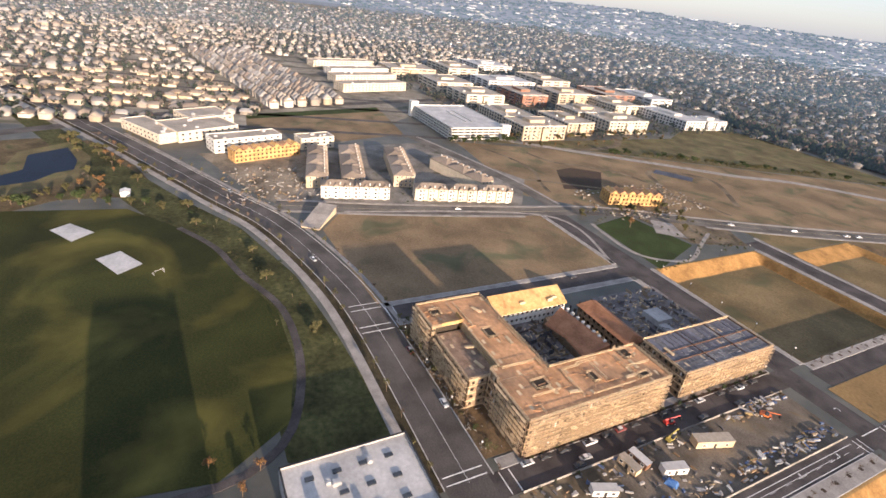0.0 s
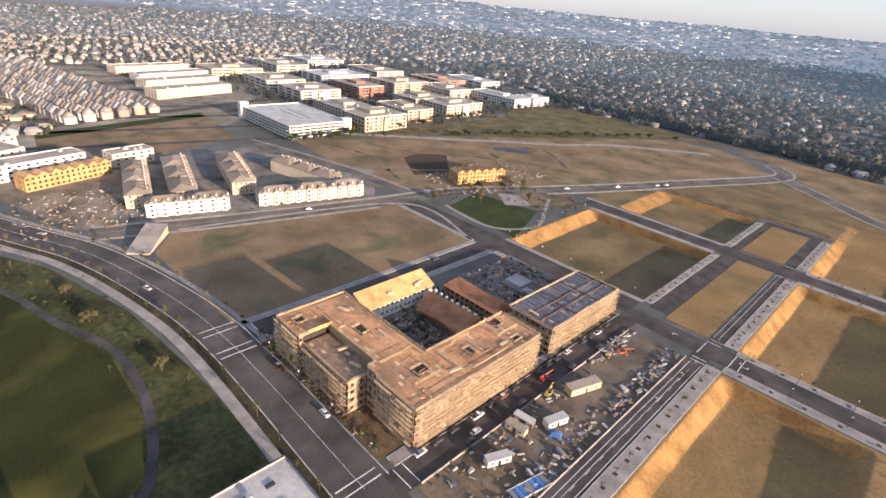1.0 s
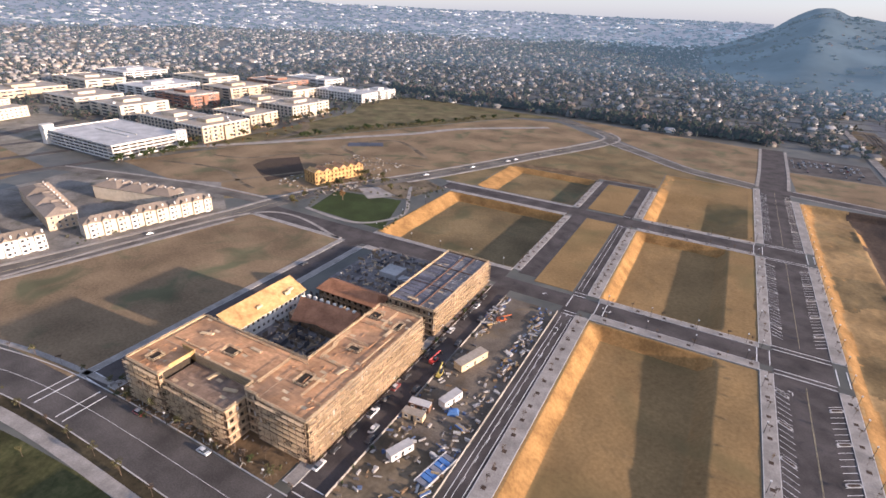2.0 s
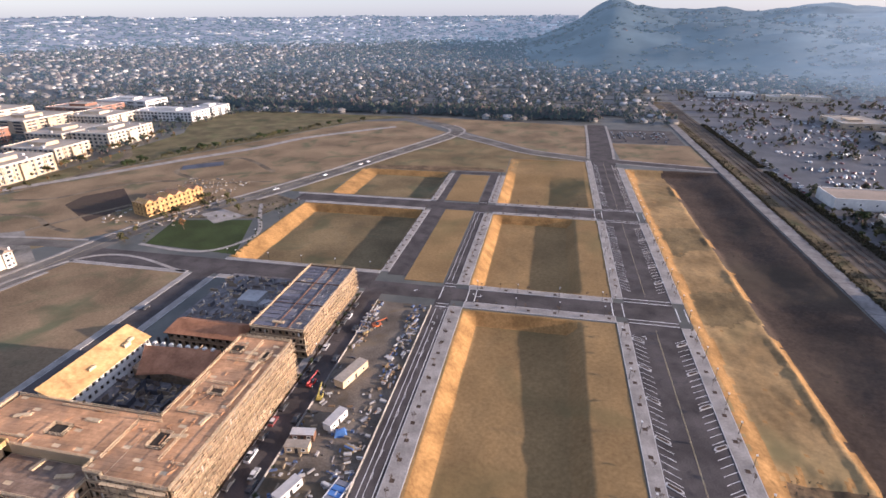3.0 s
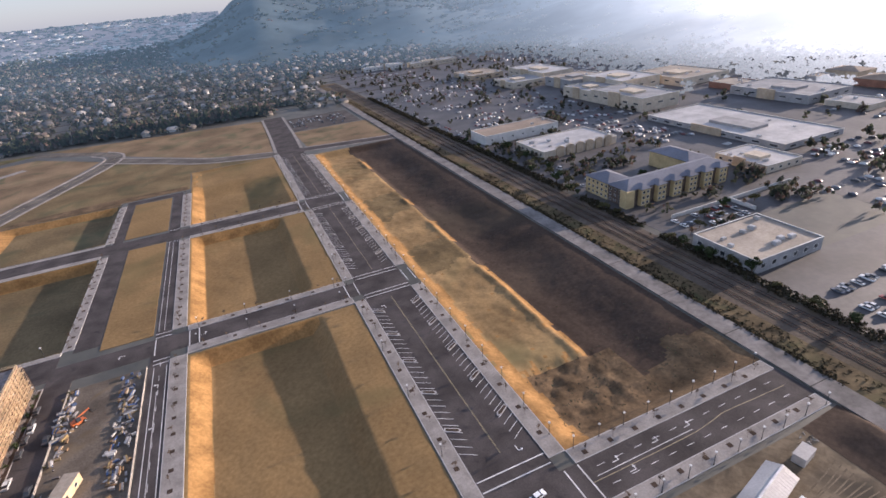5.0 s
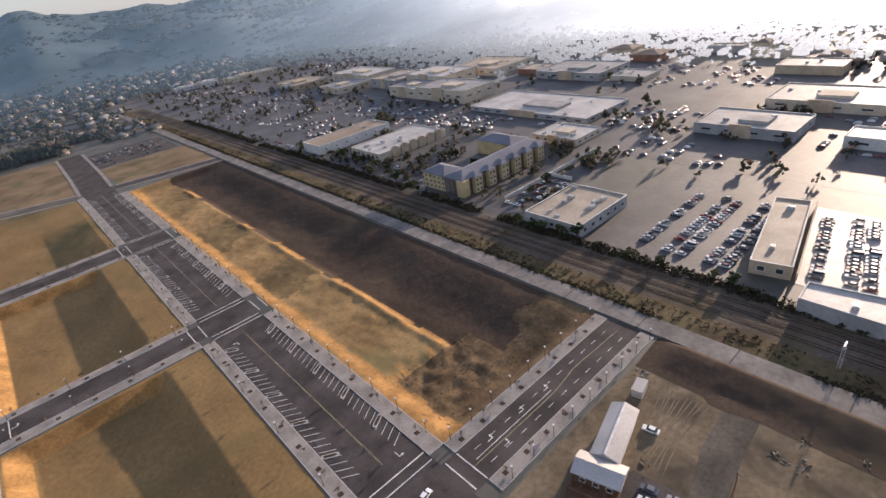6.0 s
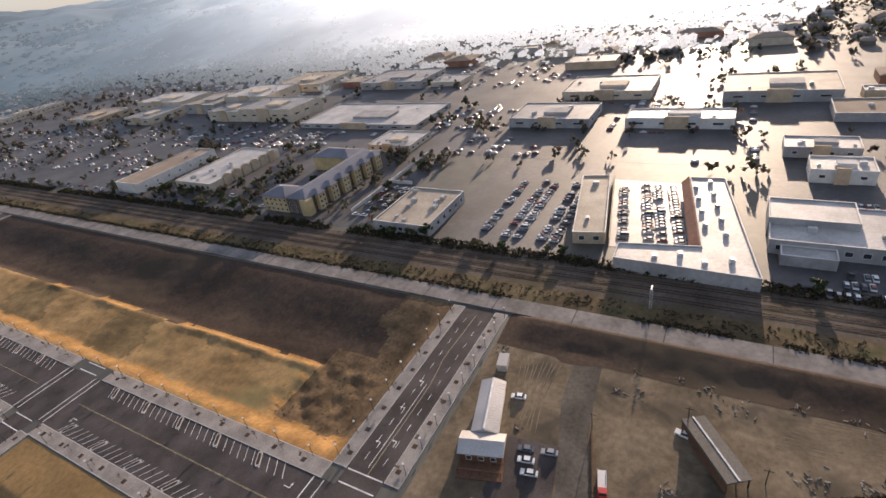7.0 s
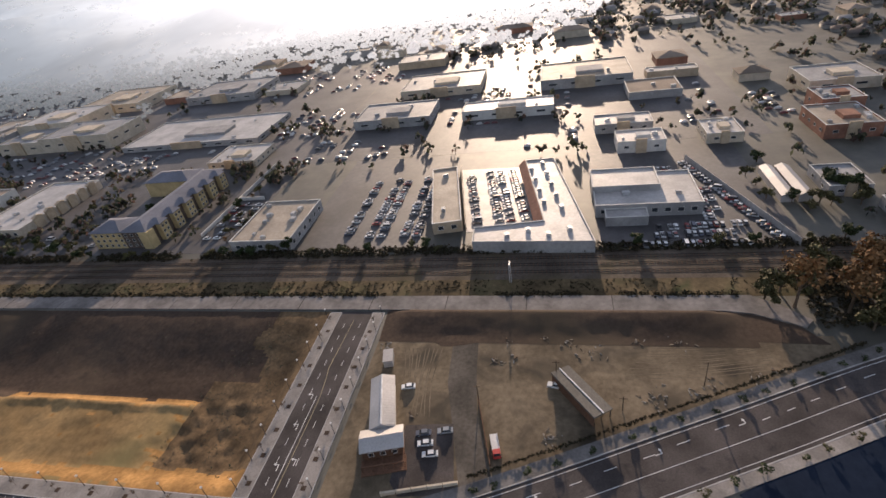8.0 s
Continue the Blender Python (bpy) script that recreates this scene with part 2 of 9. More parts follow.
def smoothstep(a, b, x):
    t = min(1.0, max(0.0, (x - a) / (b - a)))
    return t * t * (3 - 2 * t)

# ---- ground, lots, roads ----
DARK_JOINT = surface("dark_joint", (0.06, 0.055, 0.05), (0.09, 0.083, 0.077), 1.0, 0.9)
TOWN_LANE = surface("pale_lane_paving", (0.13, 0.12, 0.105), (0.22, 0.20, 0.175), 0.6, 0.9, broad=0.35, broad_scale=0.05, stains=((0.09, 0.085, 0.06), 0.06, 0.55))
PALE_DIRT = surface("pale_building_dirt", (0.16, 0.13, 0.095), (0.26, 0.215, 0.16), 0.5, 0.95, broad=0.35, broad_scale=0.05, stains=((0.10, 0.085, 0.06), 0.06, 0.53))
WEST_GROUND = surface("western_yards", (0.14, 0.125, 0.10), (0.28, 0.25, 0.20), 0.08, 0.95, broad=0.35, broad_scale=0.012, stains=((0.07, 0.07, 0.04), 0.03, 0.54))
ROOF_SLATE_EARLY = surface("dark_tarpaulin", (0.05, 0.055, 0.075), (0.08, 0.088, 0.11), 0.8, 0.7)
# Sunken building lots: x0, x1, y0, y1 at street level
PITS = {
    "near": (-34.5, 34.5, 84.0, 198.5), "middle": (-35.0, 35.0, 221.8, 328.0), "north": (-35.3, 35.0, 351.5, 486.0),
    "northwest": (-166.0, -84.5, 351.5, 428.0), "west": (-176.0, -84.0, 229.0, 328.0), "rail": (67.5, 146.5, 89.0, 466.0),
}


def ground_sheet():
    """One sheet to the horizon, left open where the lots lie below street level."""
    xs = sorted({-4800, -2500, -1200, -600, 600, 1200, 2500, 4800} | {p[i] for p in PITS.values() for i in (0, 1)})
    ys = sorted({-4800, -2500, -1200, -600, 800, 1600, 3000, 4800} | {p[i] for p in PITS.values() for i in (2, 3)})
    g, index = Geo(), {}
    for y in ys:
        for x in xs:
            index[x, y] = len(g.v)
            g.v.append((x, y, 0.0))
    for a, b in zip(xs, xs[1:]):
        for c, d in zip(ys, ys[1:]):
            mx, my = (a + b) / 2, (c + d) / 2
            if any(p[0] < mx < p[1] and p[2] < my < p[3] for p in PITS.values()):
                continue
            g.f.append((index[a, c], index[b, c], index[b, d], index[a, d]))
            g.s.append(0)
    single("ground", g, SUBURB, "grey-brown suburban ground reaching to the horizon", "ground", kind="structure")


ground_sheet()


def grid_lines(a, b, step, breaks):
    """Even steps from a to b, with a pair of close lines at each break of slope."""
    n = max(2, round((b - a) / step))
    own = [c + d for c in breaks for d in (-0.2, 0.2) if a < c + d < b]
    even = [a + (b - a) * i / n for i in range(n + 1)]
    return sorted([a, b] + own + [c for c in even[1:-1] if all(abs(c - d) > 0.3 for d in own)])


def height_sheet(name, x0, x1, y0, y1, step, height, mats, pick, label, category="bare lot", breaks=((), ())):
    """A relief sheet over a rectangle; pick(nz, x, y) chooses the material of a face."""
    xs, ys = grid_lines(x0, x1, step, breaks[0]), grid_lines(y0, y1, step, breaks[1])
    nx, ny = len(xs) - 1, len(ys) - 1
    g = Geo()
    for y in ys:
        for x in xs:
            g.v.append((x, y, height(x, y)))
    for j in range(ny):
        for i in range(nx):
            a = j * (nx + 1) + i
            q = (a, a + 1, a + nx + 2, a + nx + 1)
            p = [Vector(g.v[k]) for k in q]
            g.f.append(q)
            c = sum(p, Vector()) / 4
            g.s.append(pick((p[2] - p[0]).cross(p[3] - p[1]).normalized(), c.x, c.y))
    return single(name, g, mats, label, category, kind="structure", smooth=True)


def rough_ground(x, y, size, amount):
    return noise.fractal(Vector((x / size, y / size, 3.1)), 0.8, 2.1, 4) * amount


def ramp(a, b, x):
    return min(1.0, max(0.0, (x - a) / (b - a)))


def pit_profile(x, y, p, depth, bank, shelf, slope, ends):
    """Street level at the rim; a clay bank down on the west, a shelf at street level on the east, a straight fall between them."""
    wob = noise.noise(Vector((x * 0.02, y * 0.05, 0.3))) * 0.4
    a = ramp(p[0] + 1.2, p[0] + bank, x + wob * ramp(p[0] + 1.2, p[0] + bank, x))
    b = 1 - ramp(p[1] - shelf - slope, p[1] - shelf, x) if shelf >= 0 else 1.0
    c = ramp(p[2] + 1.0, p[2] + ends, y) * (1 - ramp(p[3] - ends, p[3] - 1.0, y))
    edge = min(x - p[0], p[1] - x, y - p[2], p[3] - y)
    inner = min(1.0, max(0.0, edge / 1.5))
    gully = 0.22 * abs(noise.noise(Vector((x * 0.25, y * 0.7, 2)))) * a * (1 - a) * 4
    return -depth * a * b * c - gully + rough_ground(x, y, 9, 0.16) * inner


def clay_pick(n, x, y):
    return 1 if n.x > 0.16 or abs(n.y) > 0.3 else 0


def sunken_lot(which, step, depth, bank, shelf, slope, ends, soil, label):
    """A building lot dug below the street; depth may depend on the place."""
    p = PITS[which]
    height_sheet("building_lot", *p, step, lambda x, y: pit_profile(x, y, p, depth(x, y), bank, shelf, slope, ends), [soil, CLAY], clay_pick, label,
                 breaks=((p[0] + 1.2, p[0] + bank, p[1] - shelf - slope, p[1] - shelf), (p[2] + 1.0, p[2] + ends, p[3] - ends, p[3] - 1.0)))


sunken_lot("near", 1.5, lambda x, y: 3.6 + 1.8 * ramp(100, 192, y), 7.2, 15.0, 6.0, 5.0, LOT_SOIL, "sunken tan dirt building lot with an orange clay bank")
sunken_lot("middle", 1.5, lambda x, y: 5.0, 6.6, 15.0, 5.0, 4.5, LOT_SOIL, "sunken tan dirt building lot with an orange clay bank")
sunken_lot("north", 1.6, lambda x, y: 4.0 * (1 - smoothstep(415, 440, y)) + 1.0, 8.0, 4.0, 28.0, 4.5, LOT_SOIL, "sunken tan dirt building lot with an orange clay bank")
sunken_lot("northwest", 1.6, lambda x, y: 4.0, 15.0, 0.0, 6.0, 5.0, LOT_OLIVE, "sunken brown dirt building lot with a clay bank")
sunken_lot("west", 1.5, lambda x, y: 5.5, 10.5, 0.0, 5.0, 4.0, LOT_OLIVE, "sunken brown dirt building lot with a long clay bank")


def lip_on(y):
    """Where the bench keeps a raised lip along its east side."""
    return max(smoothstep(a, a + 6, y) * (1 - smoothstep(b - 6, b, y)) for a, b in ((120, 206), (236, 272), (300, 318), (396, 426)))


def rail_lot(x, y):
    """Falls from the street to a bench, which breaks off along its east side down to the dark flat by the canal."""
    p = PITS["rail"]
    wob = noise.noise(Vector((x * 0.03, y * 0.06, 0.7))) * 1.5
    bank = -2.2 * smoothstep(p[0] + 0.5, p[0] + 7 + wob, x)
    bench_end = smoothstep(118 + wob * 2, 128 + wob * 2, y) * (1 - smoothstep(425, 445, y))
    on = lip_on(y)
    lower = -2.2 * max(smoothstep(98.5 + wob * 0.6, 104.5 - 1.5 * on + wob * 0.6, x), 1 - bench_end) * smoothstep(p[0] + 4, p[0] + 10, x)
    lip = 0.75 * math.exp(-((x - 98.5 - wob * 0.6) / 1.1) ** 2) * bench_end * on
    rise = 2.4 * smoothstep(112 + 4 * wob, 147, x)
    c = smoothstep(p[2] + 0.5, p[2] + 7, y) * (1 - smoothstep(p[3] - 7, p[3] - 0.5, y))
    inner = min(1.0, max(0.0, min(x - p[0], p[1] - x) / 1.5))
    dig = smoothstep(74, 80, x) * (1 - smoothstep(100, 112, x)) * smoothstep(95, 102, y) * (1 - smoothstep(124, 131, y))
    bumps = dig * (0.9 * noise.noise(Vector((x * 0.22, y * 0.22, 4))) + 0.6 * noise.noise(Vector((x * 0.5, y * 0.5, 9))) - 0.5)
    return (bank + lower + lip + rise * 1.75 + bumps) * c * (1 if x < 145 else (146.5 - x) / 1.5) + rough_ground(x, y, 5, 0.3 - 0.16 * smoothstep(101, 106, x)) * inner * c


def bench_patch(x, y):
    """Two darker patches across the bench, with uneven edges."""
    w = 9 * noise.noise(Vector((x * 0.07, y * 0.07, 5))) + 4 * noise.noise(Vector((x * 0.25, y * 0.25, 6)))
    return (x > 74 and abs(y - 310 - 0.3 * (x - 84)) < 20 + w) or (x > 72 and abs(y - 226 - 0.3 * (x - 84)) < 15 + w)


def rail_pick(n, x, y):
    if 77 + 1.5 * noise.noise(Vector((0, y * 0.12, 6))) < x < 112 and y < 124 + 1.0 * noise.noise(Vector((x * 0.2, 0, 2))):
        return 3
    if n.x > 0.12 and (x < 82 or (x < 105 and lip_on(y) > 0.2)):
        return 1
    if x > 96 and y < 106 + 9 * noise.noise(Vector((x * 0.08, y * 0.08, 1))) + 0.25 * (x - 112):
        return 3
    if y < 124 and x < 77 + 3 * noise.noise(Vector((0, y * 0.12, 6))):
        return 1
    if x < 100 and bench_patch(x, y):
        return 4
    return 0 if x < 100 + noise.noise(Vector((0, y * 0.06, 2))) * 1.5 and y > 122 + 2.5 * noise.noise(Vector((x * 0.2, 0, 2))) else 2


height_sheet("building_lot", *PITS["rail"], 1.5, rail_lot, [GOLD_SOIL, CLAY, MUD, DIG_SOIL, PATCH_SOIL], rail_pick, "long dirt lot with a golden bench above dark soil")


def slab(name, poly, z0, z1, mat, label, category, kind="structure"):
    return single(name, Geo().prism(poly, z0, z1), mat, label, category, kind=kind)


def rect(x0, x1, y0, y1):
    return [(x0, y0), (x1, y0), (x1, y1), (x0, y1)]


def dense(pts, step=6.0):
    """A smooth line through points (Catmull-Rom)."""
    out = []
    q = [pts[0], *pts, pts[-1]]
    for i in range(1, len(q) - 2):
        a, b, c, d = (Vector(q[i + k]) for k in (-1, 0, 1, 2))
        n = max(1, int((c - b).length / step))
        for s in range(n):
            t = s / n
            out.append(tuple(0.5 * ((2 * b) + (c - a) * t + (2 * a - 5 * b + 4 * c - d) * t * t + (3 * b - a - 3 * c + d) * t ** 3)))
    return out + [tuple(pts[-1])]


def ribbon(pts, left, right, z0, z1, g=None):
    """A band along a line, from right (negative) to left offsets."""
    g = g or Geo()
    line = dense([Vector(p).to_2d() for p in pts])
    rows = []
    for i, p in enumerate(line):
        a, b = Vector(line[max(0, i - 1)]), Vector(line[min(len(line) - 1, i + 1)])
        d = (b - a).normalized()
        n = Vector((-d.y, d.x))
        rows.append((Vector(p) + n * right, Vector(p) + n * left))
    for (r0, l0), (r1, l1) in zip(rows, rows[1:]):
        g.hull([(*r0, z0), (*r1, z0), (*l1, z0), (*l0, z0)], [(*r0, z1), (*r1, z1), (*l1, z1), (*l0, z1)])
    return g


def sheet_poly(name, poly, z, mat, label, category):
    return single(name, Geo().prism(poly, z - 0.3, z), mat, label, category, kind="structure")


ZR, ZS = 0.05, 0.20          # tops of roads and of pavements
DUSTY_ROAD = surface("dusty_asphalt", (0.088, 0.078, 0.068), (0.155, 0.140, 0.122), 1.6, 0.9, 0.01, broad=0.3, broad_scale=0.06)
ROADS = [  # name, rectangle, extra height, label
    ("road", (-84, 40, 205, 217.5), 0.0, "dark asphalt cross street between the dirt lots"),
    ("road", (-262, -84, 209, 226), 0.004, "asphalt street beside the apartment building site"),
    ("road", (-186, 40, 332, 347), 0.0, "dark asphalt cross street between the dirt lots"),
    ("road", (40, 62, 62, 506), 0.008, "wide asphalt street with angled parking bays"),
    ("road", (-79.5, -69.5, 226, 332), 0.008, "narrow asphalt street beside the grass strip"),
    ("road", (-47.5, -41, 217.5, 332), 0.008, "narrow asphalt street beside the grass strip"),
    ("road", (-79.5, -74.0, 347, 424), 0.008, "narrow asphalt street beside the grass strip"),
    ("road", (-47.5, -41, 347, 424), 0.008, "narrow asphalt street beside the grass strip"),
    ("road", (-79.5, -41, 424, 432), 0.0, "asphalt loop at the end of the grass strip"),
    ("road", (-48.5, -41, 62, 205), 0.008, "narrow asphalt street beside the contractor yard"),
    ("road", (-85.5, -76, 57, 209), 0.012, "asphalt street in front of the apartment building site"),
    ("road", (-183.5, -172, 56, 209), 0.012, "asphalt street behind the apartment building site"),
    ("road", (62, 146.5, 71, 84), 0.004, "fresh dark asphalt road with turn lanes"),
]
for name, (x0, x1, y0, y1), up, label in ROADS:
    slab(name, rect(x0, x1, y0, y1), -0.3, ZR + up, ASPHALT, label, "road")
BOULEVARD = [(-660, -165), (-476, -67), (-340, 0), (-286, 27), (-222, 44), (-170, 50), (-85, 50), (40, 55)]
single("road", ribbon(BOULEVARD, 8.5, -8.5, -0.3, ZR), ASPHALT_OLD, "wide curving asphalt boulevard", "road", kind="structure")
WEST_STREET = [(-313, 32), (-291, 105), (-270, 195), (-256, 262), (-222, 330), (-203, 370), (-182, 418), (-163, 466), (-111, 594), (-128, 640), (-200, 690)]
single("road", ribbon(WEST_STREET, 7, -7, -0.3, ZR + 0.016), DUSTY_ROAD, "curving asphalt street past the townhouses", "road", kind="structure")
single("road", ribbon([(-111, 594), (-62, 553), (-21, 518), (38, 494)], 7, -7, -0.3, ZR + 0.02), DUSTY_ROAD, "curving asphalt street north of the lots", "road", kind="structure")
single("road", ribbon([(50, 495), (53, 560), (56, 675)], 10.5, -10.5, -0.3, ZR + 0.004), ASPHALT, "asphalt street running on to the houses", "road", kind="structure")
single("road", ribbon([(60, 492), (105, 483), (150, 475)], 6, -6, -0.3, ZR + 0.02), ASPHALT, "short asphalt street towards the railway", "road", kind="structure")
AVENUE = [(50, 62), (56, 42), (66, 18), (76, -4), (85, -23), (100, -55), (120, -97), (152, -172)]
single("road", ribbon(AVENUE, 8.2, -8.2, -0.3, ZR + 0.012), ASPHALT, "curving asphalt avenue with planted edges", "road", kind="structure")

WALKS = [
    (-34.5, 35, 199.5, 205), (-34.5, 35, 217.5, 221.8), (-35, 35, 328.0, 332), (-35, 35, 347, 351.5),
    (35, 40, 84, 200), (35, 40, 221.8, 328), (35, 40, 351.5, 490), (62, 67.5, 89, 200), (62, 67.5, 222, 328), (62, 67.5, 350, 468),
    (-84, -79.5, 229, 328), (-41, -35, 221.8, 328), (-41, -35, 351.5, 424), (-84, -79.5, 350, 424),
    (-41, -34.5, 62, 199.5), (-90, -85.5, 62, 205), (-172, -168, 60, 205), (-187, -183.5, 58, 207),
    (-262, -187, 206, 209), (-176, -84, 226, 229), (-176, -84, 328, 332), (-190, -84, 347, 350),
    (67.5, 146, 84, 89), (67.5, 146, 66, 71), (-168, -90, 205, 209),
]
for x0, x1, y0, y1 in WALKS:
    w = thing("pavement", "pale concrete pavement with a raised kerb", "pavement", kind="structure")
    part("paving", Geo().box(x0 + 0.25, x1 - 0.25, y0 + 0.25, y1 - 0.25, -0.2, ZS), CONCRETE, w)
    k = Geo()
    for b in ((x0, x0 + 0.25, y0, y1), (x1 - 0.25, x1, y0, y1), (x0 + 0.25, x1 - 0.25, y0, y0 + 0.25), (x0 + 0.25, x1 - 0.25, y1 - 0.25, y1)):
        k.box(*b, -0.2, ZS - 0.004)
    part("kerb", k, KERB, w)
single("pavement", ribbon(BOULEVARD[:-1], -12.5, -16.5, -0.2, ZS - 0.1), CONCRETE, "pale concrete path along the boulevard", "pavement", kind="structure")
for a, b in ((8.95, 8.6), (-8.6, -8.95)):
    single("kerb", ribbon(BOULEVARD[:-1], a, b, -0.2, ZS), KERB, "pale raised kerb along the boulevard", "kerb", kind="structure")
sheet = ribbon(BOULEVARD[:-1], -8.95, -12.5, -0.2, 0.1)
single("planting_strip", sheet, SCRUB, "dark planted strip between boulevard and path", "planting strip", kind="structure")
single("pavement", ribbon(BOULEVARD[1:6], 12.8, 10.6, -0.2, ZS), CONCRETE, "pale concrete path along the boulevard", "pavement", kind="structure")

for line, a, b in ((WEST_STREET[:-1], 10.2, 7.6), (WEST_STREET[:3], -7.6, -10.2), (WEST_STREET[4:-1], -7.6, -10.2), ([(-111, 594), (-62, 553), (-21, 518), (36, 495)], 9.6, 7.4), ([(-111, 594), (-62, 553), (-21, 518), (36, 495)], -7.4, -9.6),
                   ([(50, 497), (53, 560), (56, 672)], 13.5, 10.8), ([(50, 500), (53, 560), (56, 672)], -10.8, -13.5), ([(64, 491), (105, 483), (148, 475)], 8.6, 6.3), ([(64, 491), (105, 483), (148, 475)], -6.3, -8.6)):
    single("pavement", ribbon(line, a, b, -0.2, ZS), CONCRETE, "pale concrete pavement along a curving street", "pavement", kind="structure")
single("pavement", ribbon([(-188, 207.5), (-259, 210.5), (-294, 72)], 1.0, -1.0, -0.2, ZS), CONCRETE, "pale concrete pavement round the bare field", "pavement", kind="structure")
EDGE = [(131.5 + 2.2 * noise.noise(Vector((0.5, y * 0.09, 3))) - (2.0 if 26 < y < 44 else 0) + 0.02 * (y < -20) * (-20 - y), y) for y in range(64, -62, -4)]
def verge_bank(x, y):
    """A low bank that climbs from the dusty lot to the canal edge."""
    ends = smoothstep(-62, -48, y) * (1 - smoothstep(54, 64, y))
    w = 2.5 * noise.noise(Vector((0.5, y * 0.07, 3)))
    return 0.09 + ends * (1.75 * smoothstep(131 + w, 146, x) * (1 - smoothstep(146.2, 147.3, x)) + 0.25 * noise.noise(Vector((x * 0.2, y * 0.2, 1))) * smoothstep(131, 134, x) * (1 - smoothstep(144, 147, x)))


# dark colour adds to the shade of the west-facing slope
height_sheet("bank", 130.0, 147.4, -62, 64, 1.4, verge_bank, [MUD, MUD], lambda n, x, y: 0, "soil bank below the canal edge, coloured dark for its shade", "bank")
sheet_poly("dark_verge", [(146.9, 65), (146.9, -66), (141, -76), (132, -82), *EDGE[::-1]][::-1], 0.075, MUD, "soil strip along the canal wall, coloured dark for shade", "verge")
# open land north and west of the lots
sheet_poly("open_field", [(-452, 240), (-392, 384), (-252, 658), (-190, 694), (-470, 712), (-470, 600), (-436, 540), (-436, 300)][::-1], 0.03, DRY_GRASS, "wide dry grass field beside the offices", "field")
sheet_poly("open_field", [(-300, 215), (-262, 260), (-220, 345), (-180, 430), (-122, 600), (-190, 664), (-252, 650), (-392, 378), (-440, 232)], 0.035, FIELD_SOIL, "rough brown field with tyre tracks", "field")
sheet_poly("open_field", [(-208, 351), (-166.5, 351), (-166.5, 428.5), (-84.5, 428.5), (-84.5, 436), (-36, 436), (-36, 486.5), (34, 487), (-24, 512), (-66, 549), (-108, 588), (-165, 450), (-196, 378)], 0.035, LOT_OLIVE, "olive-brown dry field below the curving street", "field")
sheet_poly("open_field", [(36, 498), (46, 668), (-110, 690), (-190, 700), (-128, 648), (-100, 606), (-60, 566), (-18, 528)], 0.03, FIELD_SOIL, "strip of bare ground before the houses", "field")
sheet_poly("open_field", [(68, 500), (147, 484), (147, 572), (66, 572)], 0.03, FIELD_SOIL, "strip of bare ground beside the railway", "field")
sheet_poly("open_field", [(-500, 40), (-448, 112), (-470, 186), (-585, 200), (-546, 45)], 0.035, FIELD_SOIL, "green recreation field among pale buildings", "field")
single("dirt_path", ribbon([(-440, 296), (-383, 374), (-348, 425), (-304, 486), (-272, 546), (-192, 624)], 4.5, -4.5, -0.1, 0.075), CONCRETE, "pale dirt path across the fields", "path", kind="structure")
single("dirt_path", ribbon([(-250, 300), (-290, 360), (-330, 390), (-300, 440), (-240, 400)], 2.5, -2.5, -0.1, 0.07), DUST, "worn track through the building ground", "path", kind="structure")
single("dirt_path", ribbon([(-420, 310), (-404, 360), (-412, 420), (-440, 452)], 4, -4, -0.1, 0.07), DUST, "curving drive before the offices", "path", kind="structure")
sheet_poly("lawn", [(-548, 45), (-530, 45), (-566, 196), (-586, 198)][::-1], 0.05, LAWN, "green strip at the back of the field", "lawn")
sheet_poly("burnt_patch", [(-304, 262), (-296, 296), (-336, 332), (-352, 308), (-348, 288)], 0.06, MUD, "dark bare patch of soil", "soil patch")
sheet_poly("planting_bed", [(-170, 59.2), (-91, 59.2), (-91, 70.3), (-107.4, 70.3), (-107.4, 71.2), (-113.3, 71.2), (-113.6, 63.3), (-141.9, 63.3), (-142, 61.8), (-158.8, 61.8), (-158.8, 100), (-170, 100)], 0.09, DIG_SOIL, "brown dug soil with scrub along the building", "planting bed")
sheet_poly("planting_bed", rect(-86.9, -85.7, 72, 204), 0.215, MUD, "dark planting bed along the building", "planting bed")
# flat strip coloured dark in place of a shadowed bank
sheet_poly("dark_verge", [(-166, 429), (-85, 429), (-85, 434), (-38, 436.5), (-38, 446), (-100, 447), (-150, 440)], 0.06, DIG_SOIL, "bare strip of soil above the lots, darkened like a shadowed bank", "verge")
sheet_poly("park_plaza", [(-236, 290), (-216, 275), (-203, 292), (-226, 302)], 0.09, CONCRETE, "grey paved plaza at the edge of the lawn", "plaza")
single("park_path", ribbon([(-240, 236), (-204, 232), (-186, 240), (-178, 264), (-192, 292), (-206, 318)], 1.3, -1.3, -0.1, 0.1), CONCRETE, "pale path round the park lawn", "path", kind="structure")
sheet_poly("town_paving", [tuple(v) for v in [(-312, 40), (-276, 200), (-330, 240), (-440, 190), (-430, 90), (-330, 50)]], 0.045, TOWN_LANE, "grey paved lanes between the townhouses", "paving")
single("road", ribbon([(-463, 190), (-400, 208), (-330, 223), (-272, 228)], 5, -5, -0.3, ZR + 0.028), DUSTY_ROAD, "asphalt street between townhouses and open ground", "road", kind="structure")
single("pavement", ribbon([(-461, 197), (-398, 215), (-329, 230), (-276, 235)], 1.2, -1.2, -0.1, 0.12), CONCRETE, "pale pavement beside the open ground", "pavement", kind="structure")
